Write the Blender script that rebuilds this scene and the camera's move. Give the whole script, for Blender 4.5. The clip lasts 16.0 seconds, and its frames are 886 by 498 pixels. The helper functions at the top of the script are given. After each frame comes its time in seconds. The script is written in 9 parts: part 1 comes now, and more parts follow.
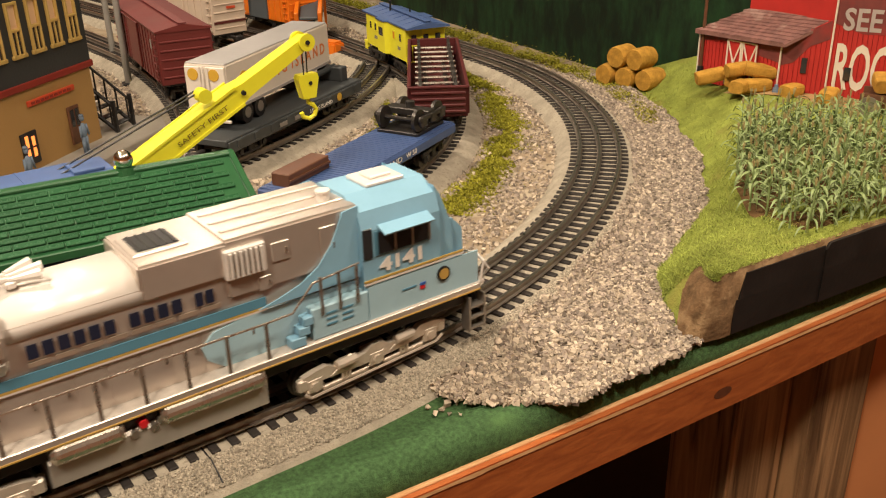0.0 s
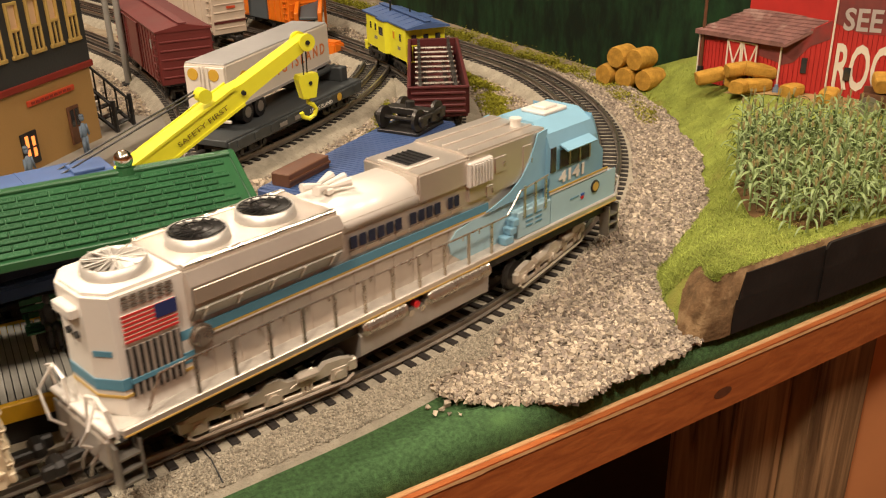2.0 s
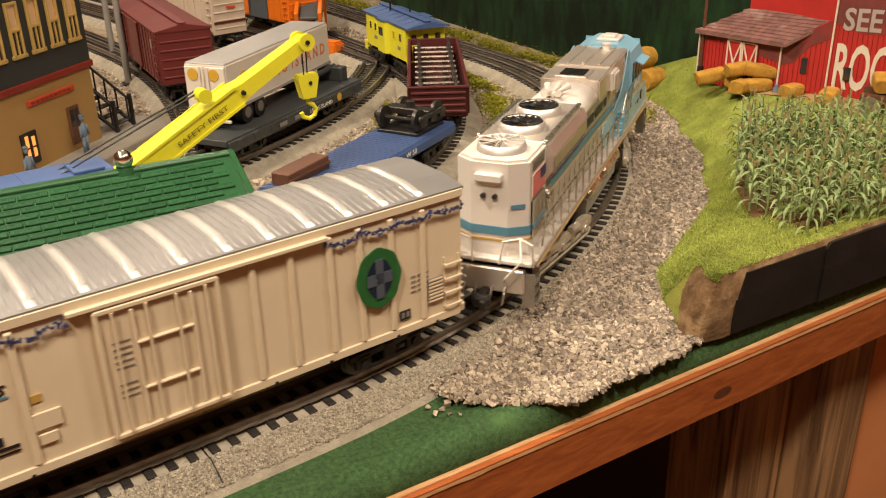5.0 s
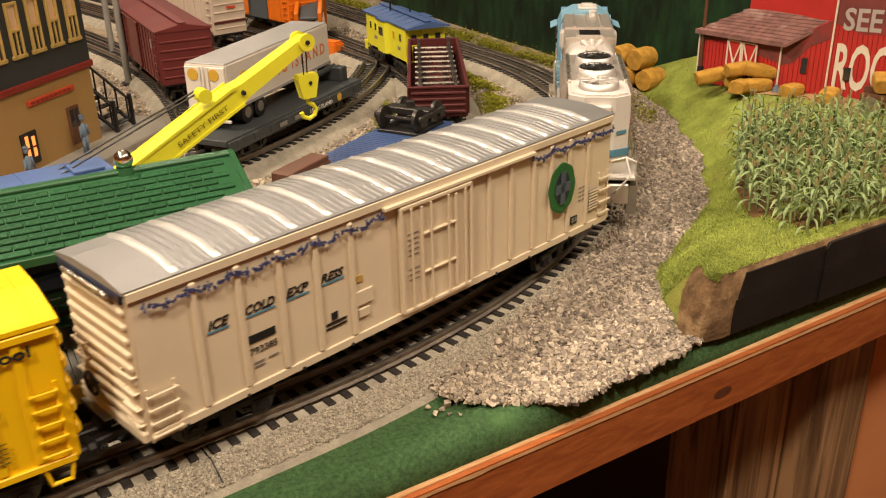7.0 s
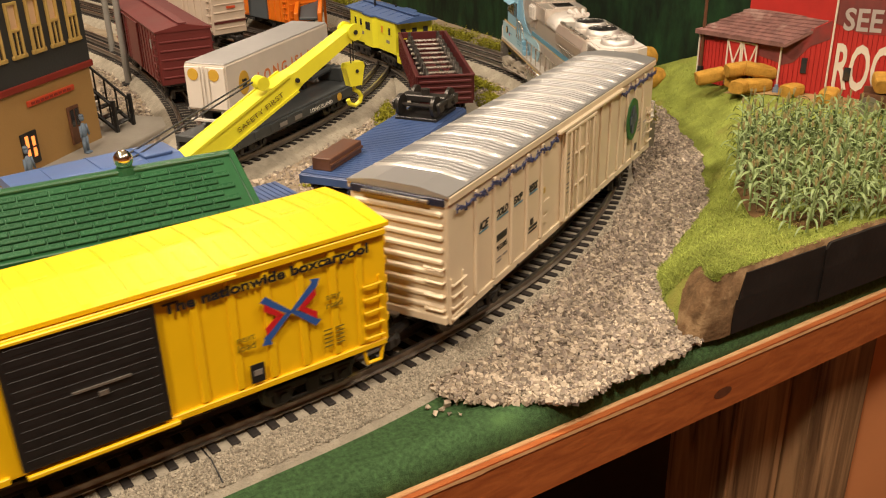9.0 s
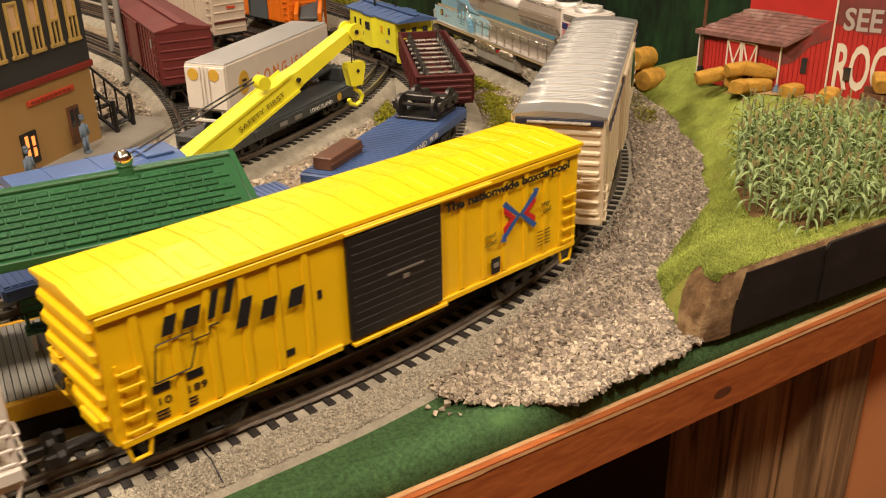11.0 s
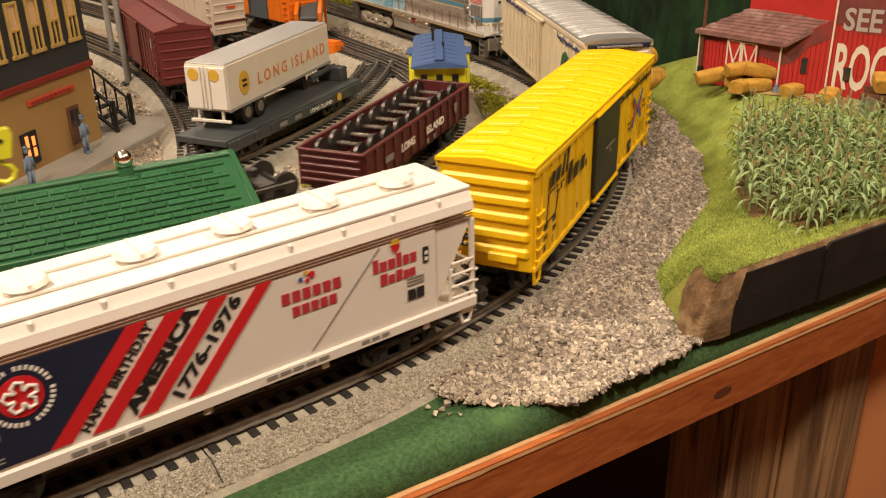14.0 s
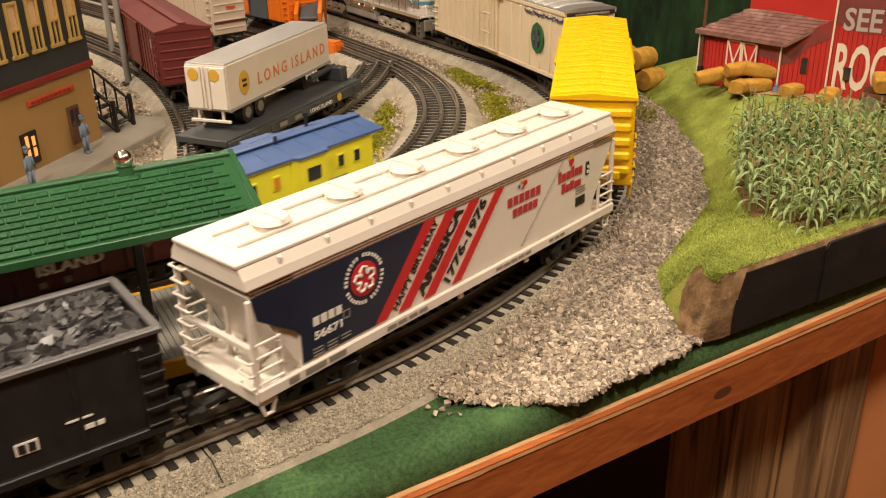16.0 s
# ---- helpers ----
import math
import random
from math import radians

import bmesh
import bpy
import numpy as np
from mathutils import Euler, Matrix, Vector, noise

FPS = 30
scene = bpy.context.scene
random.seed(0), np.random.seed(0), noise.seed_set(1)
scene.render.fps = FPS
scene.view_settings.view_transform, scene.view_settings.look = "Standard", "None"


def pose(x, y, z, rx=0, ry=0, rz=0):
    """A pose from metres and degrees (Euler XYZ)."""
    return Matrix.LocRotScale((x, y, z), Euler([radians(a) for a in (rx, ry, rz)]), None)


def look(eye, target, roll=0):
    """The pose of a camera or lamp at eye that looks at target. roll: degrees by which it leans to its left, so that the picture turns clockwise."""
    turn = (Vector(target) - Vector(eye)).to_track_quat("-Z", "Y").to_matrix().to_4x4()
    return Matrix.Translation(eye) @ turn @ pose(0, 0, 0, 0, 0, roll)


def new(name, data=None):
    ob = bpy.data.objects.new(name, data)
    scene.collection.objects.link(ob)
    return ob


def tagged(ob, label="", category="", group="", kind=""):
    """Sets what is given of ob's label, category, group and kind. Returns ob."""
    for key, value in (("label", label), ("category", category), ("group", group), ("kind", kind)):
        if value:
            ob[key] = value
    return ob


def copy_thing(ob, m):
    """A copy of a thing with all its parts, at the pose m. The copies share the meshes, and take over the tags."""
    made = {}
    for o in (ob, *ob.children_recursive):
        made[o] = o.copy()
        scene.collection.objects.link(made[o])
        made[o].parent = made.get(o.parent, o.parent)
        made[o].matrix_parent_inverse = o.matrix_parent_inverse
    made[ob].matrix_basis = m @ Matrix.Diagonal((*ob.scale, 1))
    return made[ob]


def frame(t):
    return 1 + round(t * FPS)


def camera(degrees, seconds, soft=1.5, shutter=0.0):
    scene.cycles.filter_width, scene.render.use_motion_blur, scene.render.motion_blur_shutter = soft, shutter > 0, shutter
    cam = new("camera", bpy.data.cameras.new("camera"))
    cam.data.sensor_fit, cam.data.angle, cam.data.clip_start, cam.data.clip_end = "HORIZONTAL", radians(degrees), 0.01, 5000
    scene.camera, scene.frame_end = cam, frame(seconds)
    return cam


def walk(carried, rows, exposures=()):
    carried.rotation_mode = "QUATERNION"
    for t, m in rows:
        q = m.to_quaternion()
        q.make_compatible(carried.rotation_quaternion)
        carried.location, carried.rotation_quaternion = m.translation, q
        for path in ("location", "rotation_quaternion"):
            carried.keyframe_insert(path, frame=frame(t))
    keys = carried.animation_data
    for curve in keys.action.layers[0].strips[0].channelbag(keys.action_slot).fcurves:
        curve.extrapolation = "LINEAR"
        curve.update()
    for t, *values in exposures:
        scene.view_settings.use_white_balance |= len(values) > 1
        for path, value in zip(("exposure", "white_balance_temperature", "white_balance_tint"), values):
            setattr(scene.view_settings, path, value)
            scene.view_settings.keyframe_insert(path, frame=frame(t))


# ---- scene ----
# The camera stands still on the aisle side of a model railway table; rail tops lie at z = 0.
cam = camera(52.29, 16.0, soft=1.15, shutter=0.5)
EYE, AIM = (0.0783, -0.9572, 0.2533), (0.41753, -0.1125, -0.16058)
walk(cam, [(0.0, look(EYE, AIM, -1.255)), (16.0, look(EYE, AIM, -1.255))])
scene.view_settings.exposure = 0.0

# ---- light: warm unseen lamps under the ceiling of a closed room ----
world = bpy.data.worlds.new("room_air")
scene.world = world
world.use_nodes = True
world.node_tree.nodes["Background"].inputs[0].default_value = (1.0, 0.83, 0.62, 1)
world.node_tree.nodes["Background"].inputs[1].default_value = 0.085
CEILING = 1.35


def lamp(x, y, watts, size):
    d = bpy.data.lights.new("ceiling_lamp", "AREA")
    d.shape, d.size, d.energy, d.color = "DISK", size, watts, (1.0, 0.83, 0.645)
    ob = new("ceiling_lamp", d)
    ob.matrix_world = look((x, y, CEILING - 0.03), (x, y, 0))
    return tagged(ob, "warm round unseen lamp under the ceiling above the layout", "lamp", "ceiling lamps")


lamp(-0.45, -1.25, 23, 0.2)
lamp(0.45, -1.15, 12, 0.2)
lamp(-0.45, -0.25, 26, 0.2)
# added fill on the right, to brighten hill, corn and barn
lamp(1.15, -0.85, 11.5, 0.2)
lamp(-0.6, 1.0, 8.5, 0.2)
lamp(0.35, 1.5, 12, 0.2)


# ---- materials ----
def mat(name, color, rough=0.5, metal=0.0, var=0.12, scale=60.0, bump=0.0, bscale=None, spec=0.5, coat=0.0, wear=None, per="none"):
    """Principled paint with coarse and fine variation and relief."""
    m = bpy.data.materials.new(name)
    m.use_nodes = True
    nt = m.node_tree
    b = nt.nodes["Principled BSDF"]
    b.inputs["Roughness"].default_value = rough
    b.inputs["Metallic"].default_value = metal
    b.inputs["Specular IOR Level"].default_value = spec
    b.inputs["Coat Weight"].default_value = coat
    tc = nt.nodes.new("ShaderNodeTexCoord")
    n1 = nt.nodes.new("ShaderNodeTexNoise")
    n1.inputs["Scale"].default_value = scale
    n1.inputs["Detail"].default_value = 6
    n1.inputs["Roughness"].default_value = 0.65
    nt.links.new(tc.outputs["Object"], n1.inputs["Vector"])
    ramp = nt.nodes.new("ShaderNodeMapRange")
    ramp.inputs[1].default_value, ramp.inputs[2].default_value = 0.3, 0.7
    ramp.inputs[3].default_value, ramp.inputs[4].default_value = 1 - var, 1 + var
    nt.links.new(n1.outputs["Fac"], ramp.inputs[0])
    value = ramp.outputs[0]
    if per != "none":
        src = nt.nodes.new("ShaderNodeNewGeometry" if per == "island" else "ShaderNodeObjectInfo")
        mr = nt.nodes.new("ShaderNodeMapRange")
        mr.inputs[3].default_value, mr.inputs[4].default_value = (0.55, 1.45) if per == "island" else (0.85, 1.15)
        nt.links.new(src.outputs["Random Per Island" if per == "island" else "Random"], mr.inputs[0])
        mu = nt.nodes.new("ShaderNodeMath")
        mu.operation = "MULTIPLY"
        nt.links.new(value, mu.inputs[0]), nt.links.new(mr.outputs[0], mu.inputs[1])
        value = mu.outputs[0]
    mix = nt.nodes.new("ShaderNodeVectorMath")
    mix.operation = "SCALE"
    mix.inputs[0].default_value = color[:3]
    nt.links.new(value, mix.inputs["Scale"])
    out = mix.outputs[0]
    if wear:
        n3 = nt.nodes.new("ShaderNodeTexNoise")
        n3.inputs["Scale"].default_value, n3.inputs["Detail"].default_value = wear[1], 8
        nt.links.new(tc.outputs["Object"], n3.inputs["Vector"])
        mr3 = nt.nodes.new("ShaderNodeMapRange")
        mr3.inputs[1].default_value, mr3.inputs[2].default_value = wear[2], wear[2] + 0.12
        nt.links.new(n3.outputs["Fac"], mr3.inputs[0])
        mx = nt.nodes.new("ShaderNodeMix")
        mx.data_type = "RGBA"
        nt.links.new(mr3.outputs[0], mx.inputs[0]), nt.links.new(out, mx.inputs[6])
        mx.inputs[7].default_value = (*wear[0], 1)
        out = mx.outputs[2]
    nt.links.new(out, b.inputs["Base Color"])
    rr = nt.nodes.new("ShaderNodeMapRange")
    rr.inputs[3].default_value, rr.inputs[4].default_value = max(rough - 0.07, 0.03), min(rough + 0.09, 1)
    nt.links.new(n1.outputs["Fac"], rr.inputs[0]), nt.links.new(rr.outputs[0], b.inputs["Roughness"])
    if bump:
        n2 = nt.nodes.new("ShaderNodeTexNoise")
        n2.inputs["Scale"].default_value, n2.inputs["Detail"].default_value = bscale or scale * 8, 4
        nt.links.new(tc.outputs["Object"], n2.inputs["Vector"])
        bp = nt.nodes.new("ShaderNodeBump")
        bp.inputs["Strength"].default_value, bp.inputs["Distance"].default_value = bump, 0.001
        nt.links.new(n2.outputs["Fac"], bp.inputs["Height"]), nt.links.new(bp.outputs[0], b.inputs["Normal"])
    return m


def wood(name, dark, light, stretch, rough=0.55, scale=18.0):
    m = mat(name, light, rough, bump=0.25, bscale=300)
    nt = m.node_tree
    tc, mp, n = nt.nodes.new("ShaderNodeTexCoord"), nt.nodes.new("ShaderNodeMapping"), nt.nodes.new("ShaderNodeTexNoise")
    mp.inputs["Scale"].default_value = stretch
    n.inputs["Scale"].default_value, n.inputs["Detail"].default_value, n.inputs["Distortion"].default_value = scale, 7, 1.2
    cr = nt.nodes.new("ShaderNodeValToRGB")
    cr.color_ramp.elements[0].position, cr.color_ramp.elements[0].color = 0.34, (*dark, 1)
    cr.color_ramp.elements[1].position, cr.color_ramp.elements[1].color = 0.66, (*light, 1)
    nt.links.new(tc.outputs["Object"], mp.inputs[0]), nt.links.new(mp.outputs[0], n.inputs["Vector"])
    nt.links.new(n.outputs["Fac"], cr.inputs[0]), nt.links.new(cr.outputs[0], nt.nodes["Principled BSDF"].inputs["Base Color"])
    return m


def glow(name, color, strength):
    m = bpy.data.materials.new(name)
    m.use_nodes = True
    b = m.node_tree.nodes["Principled BSDF"]
    b.inputs["Emission Color"].default_value, b.inputs["Emission Strength"].default_value = (*color, 1), strength
    b.inputs["Base Color"].default_value = (*color, 1)
    return m


M_FELT = mat("green_felt", (0.05, 0.105, 0.04), 0.92, var=0.45, scale=420, bump=0.7, bscale=1400, spec=0.2, wear=((0.10, 0.20, 0.07), 25, 0.6))
M_BOARD = wood("fascia_wood", (0.27, 0.068, 0.016), (0.40, 0.115, 0.028), (0.8, 9, 9), 0.5)
M_BOARDEDGE = wood("raw_wood", (0.45, 0.24, 0.1), (0.62, 0.38, 0.19), (2, 14, 14), 0.6)
M_POST = wood("post_wood", (0.09, 0.045, 0.017), (0.42, 0.25, 0.12), (30, 30, 1.6), 0.65, 3.0)
M_WALL = mat("orange_wall", (0.55, 0.22, 0.08), 0.75, var=0.08, scale=5, bump=0.1, bscale=120)
M_FLOOR = mat("dark_floor", (0.05, 0.035, 0.025), 0.7, var=0.2, scale=8)
M_BED = mat("grey_roadbed", (0.36, 0.32, 0.25), 0.9, var=0.25, scale=70, bump=1.0, bscale=900, spec=0.2, wear=((0.27, 0.235, 0.18), 420, 0.56))
M_TIE = mat("black_ties", (0.022, 0.017, 0.014), 0.7, var=0.25, scale=100, per="object")
M_RAIL = mat("rail_steel", (0.30, 0.26, 0.22), 0.4, 0.85, var=0.2, scale=60)
M_RAILTOP = mat("rail_top", (0.5, 0.46, 0.4), 0.28, 0.95, var=0.15, scale=60)
M_DIRT = mat("sandy_ground", (0.28, 0.22, 0.15), 0.95, var=0.3, scale=30, bump=1.0, bscale=600, spec=0.15, wear=((0.40, 0.34, 0.25), 40, 0.55))
M_STONE = mat("ballast_stone", (0.405, 0.34, 0.26), 0.85, var=0.15, scale=300, spec=0.25, per="island")
M_STONEGREY = mat("grey_stone", (0.26, 0.215, 0.175), 0.85, var=0.15, scale=300, spec=0.25, per="island")
M_GRASS = mat("flock_grass", (0.235, 0.275, 0.055), 0.9, var=0.35, scale=35, bump=1.0, bscale=700, spec=0.1, wear=((0.25, 0.24, 0.06), 22, 0.58))
M_BLADE = mat("grass_blade", (0.27, 0.315, 0.065), 0.8, var=0.2, scale=30, spec=0.15, per="island")
M_MOSS = mat("yellow_moss", (0.24, 0.23, 0.025), 0.9, var=0.25, scale=40, spec=0.1, per="island")
M_CUT = mat("earth_cut", (0.15, 0.09, 0.045), 0.95, var=0.45, scale=90, bump=1.0, bscale=420, spec=0.15, wear=((0.26, 0.17, 0.09), 75, 0.52))
M_BLACKBOARD = mat("black_foam_board", (0.011, 0.009, 0.008), 0.55, var=0.4, scale=25, bump=0.4, bscale=150)
M_BLACK = mat("black_plastic", (0.012, 0.011, 0.011), 0.45, var=0.3, scale=120)
M_DARKSTEEL = mat("dark_steel", (0.05, 0.045, 0.04), 0.4, 0.6, var=0.3, scale=120)
M_CHROME = mat("silver_metal", (0.60, 0.55, 0.48), 0.27, 0.9, var=0.1, scale=120)
M_CREAM = mat("cream_paint", (0.69, 0.58, 0.41), 0.42, var=0.05, scale=25)
M_WHITE = mat("white_plastic", (0.70, 0.645, 0.575), 0.4, var=0.04, scale=25)
M_YELLOW = mat("yellow_plastic", (0.85, 0.52, 0.004), 0.4, var=0.05, scale=25)
M_NAVY = mat("navy_paint", (0.012, 0.017, 0.04), 0.4, var=0.1, scale=40)
M_BLUE = mat("blue_plastic", (0.05, 0.09, 0.22), 0.45, var=0.1, scale=40)
M_RED = mat("red_paint", (0.55, 0.015, 0.02), 0.45, var=0.06, scale=40)
M_MAROON = mat("maroon_plastic", (0.085, 0.014, 0.014), 0.45, var=0.12, scale=40)
M_INK = mat("black_ink", (0.012, 0.012, 0.013), 0.5, var=0.05)
M_WHITEINK = mat("white_ink", (0.75, 0.72, 0.66), 0.5, var=0.05)


# ---- mesh helpers ----
def thing(name, label, category, group="", m=None, kind=""):
    ob = new(name)
    ob.empty_display_size = 0.02
    if m is not None:
        ob.matrix_basis = m
    return tagged(ob, label, category, group, kind)


def part(name, bm, material, parent=None, label="", smooth=False):
    me = bpy.data.meshes.new(name)
    bm.to_mesh(me)
    bm.free()
    return mesh_part(name, me, material, parent, label, smooth)


def mesh_part(name, me, material, parent=None, label="", smooth=False):
    if material is not None and not me.materials:
        me.materials.append(material)
    if smooth:
        me.shade_smooth()
    ob = new(name, me)
    if parent is not None:
        ob.parent = parent
    return tagged(ob, label)


def again(ob, m):
    """Another piece on the same mesh, under the same parent."""
    o = new(ob.name.split(".")[0], ob.data)
    o.parent = ob.parent
    o.matrix_basis = m
    return o


def box(bm, c, s, m=None, bevel=0.0, seg=1):
    t = Matrix.Translation(c) @ Matrix.Diagonal((*s, 1))
    if m is not None:
        t = m @ t
    vs = bmesh.ops.create_cube(bm, size=1, matrix=t)["verts"]
    if bevel:
        es = list({e for v in vs for e in v.link_edges})
        bmesh.ops.bevel(bm, geom=es, offset=bevel, segments=seg, affect="EDGES")
    return bm


def cube(c, s, bevel=0.0, seg=1):
    return box(bmesh.new(), c, s, None, bevel, seg)


def rod(bm, a, b, r, seg=8, r2=None):
    a, b = Vector(a), Vector(b)
    m = Matrix.Translation((a + b) / 2) @ (b - a).to_track_quat("Z", "Y").to_matrix().to_4x4()
    bmesh.ops.create_cone(bm, cap_ends=True, segments=seg, radius1=r, radius2=r if r2 is None else r2, depth=(b - a).length, matrix=m)
    return bm


def wire(pts, r, seg=6, bm=None):
    bm = bm or bmesh.new()
    pts = [Vector(p) for p in pts]
    ways = [(b - a).normalized() for a, b in zip(pts, pts[1:])]
    side_way = ways[0].orthogonal().normalized()
    last = None
    for i, p in enumerate(pts):
        way = ways[0] if i == 0 else ways[-1] if i == len(ways) else (ways[i - 1] + ways[i]).normalized()
        side_way = (side_way - way * side_way.dot(way)).normalized()
        up = way.cross(side_way)
        ring = [bm.verts.new(p + (side_way * math.cos(k * 2 * math.pi / seg) + up * math.sin(k * 2 * math.pi / seg)) * r) for k in range(seg)]
        if last:
            for k in range(seg):
                bm.faces.new((last[k], last[(k + 1) % seg], ring[(k + 1) % seg], ring[k]))
        else:
            bm.faces.new(ring[::-1])
        last = ring
    bm.faces.new(last)
    return bm


def prism(profile, x0, x1, bm=None, axis="x"):
    """A profile of (y, z) points drawn out from x0 to x1."""
    bm = bm or bmesh.new()
    put = (lambda u, p: (u, p[0], p[1])) if axis == "x" else (lambda u, p: (p[0], u, p[1])) if axis == "y" else (lambda u, p: (p[0], p[1], u))
    a = [bm.verts.new(put(x0, p)) for p in profile]
    b = [bm.verts.new(put(x1, p)) for p in profile]
    n = len(profile)
    bm.faces.new(a), bm.faces.new(b[::-1])
    for i in range(n):
        bm.faces.new((a[i], b[i], b[(i + 1) % n], a[(i + 1) % n]))
    bmesh.ops.recalc_face_normals(bm, faces=bm.faces)
    return bm


def plate(poly, y, thick, bm=None):
    """A flat plate of (x, z) points on a side wall that faces -y."""
    return prism(poly, y - thick, y, bm, "y")


def bez_mesh(words, size, extrude=0.0001, shear=0.0, bold=0.0):
    cu = bpy.data.curves.new("lettering", "FONT")
    cu.body, cu.size, cu.extrude, cu.shear, cu.offset = words, size, extrude, shear, bold
    cu.resolution_u = 3
    ob = new("lettering_form", cu)
    me = bpy.data.meshes.new_from_object(ob.evaluated_get(bpy.context.evaluated_depsgraph_get()))
    bpy.data.objects.remove(ob)
    bpy.data.curves.remove(cu)
    return me


def letters(words, size, m, material, parent, width=None, name="lettering", shear=0.0, bold=0.0, label=""):
    """Built-in font lettering, fitted to a width, its baseline start at m; it faces m's z."""
    me = bez_mesh(words, size, 0.00012, shear, bold)
    xs = [v.co.x for v in me.vertices]
    k = width / max(max(xs) - min(xs), 1e-6) if width else 1
    me.transform(m @ Matrix.Diagonal((k, 1, 1, 1)) @ Matrix.Translation((-min(xs), 0, 0)))
    return mesh_part(name, me, material, parent, label)


def side(x, y, z, spin=0.0):
    """A place on a wall that faces -y, its writing running along +x, spun anticlockwise by degrees."""
    return Matrix.Translation((x, y, z)) @ pose(0, 0, 0, 90, 0, 0) @ pose(0, 0, 0, 0, 0, spin)


def bars(rows, parent, y, material, name="lettering_bar"):
    """Plain bars for writing on a wall that faces -y: rows of x, z, width, height."""
    for x, z, w, h in rows:
        part(name, cube((x + w / 2, y, z + h / 2), (w, 0.0003, h)), material, parent)


# ---- the tracks ----
R_A, TH_A, END_A = 0.5781, radians(-75.9), radians(9.0)
LEN_A = R_A * (END_A - TH_A)


def line_a(a):
    """The outer track: straight, a curve to the left, straight; place and heading at arc length a."""
    th = TH_A + min(max(a, 0), LEN_A) / R_A
    extra = a if a < 0 else max(a - LEN_A, 0)
    return Vector((R_A * math.cos(th) - extra * math.sin(th), R_A * math.sin(th) + extra * math.cos(th), 0)), th + math.pi / 2


R_B, MID_B, TH_B, END_B = 0.472, (-0.018, 0.065), radians(-76.0), radians(10.0)
LEN_B = R_B * (END_B - TH_B)


def line_b(a):
    """The inner track."""
    th = TH_B + min(max(a, 0), LEN_B) / R_B
    extra = a if a < 0 else max(a - LEN_B, 0)
    return Vector((MID_B[0] + R_B * math.cos(th) - extra * math.sin(th), MID_B[1] + R_B * math.sin(th) + extra * math.cos(th), 0)), th + math.pi / 2


def arc_line(mid, r, th0, th1, before=0.0):
    def line(a):
        th = th0 + min(max(a, 0), r * (th1 - th0)) / r
        extra = a if a < 0 else max(a - r * (th1 - th0), 0)
        return Vector((mid[0] + r * math.cos(th) - extra * math.sin(th), mid[1] + r * math.sin(th) + extra * math.cos(th), 0)), th + math.pi / 2
    return line


def on_track(line, a, d, z=0.0):
    """The pose of a car whose trucks, d apart, stand on the track, its middle at arc length a."""
    p, q = line(a + d / 2)[0], line(a - d / 2)[0]
    mid, way = (p + q) / 2, p - q
    return Matrix.Translation((mid.x, mid.y, z)) @ Matrix.Rotation(math.atan2(way.y, way.x), 4, "Z")


# ---- table, room ----
BASE = -0.016
SLOPE = math.tan(radians(9.9))


def front(x, out=0.0):
    """The table's front edge."""
    return -0.634 + (x - 0.13) * SLOPE - out


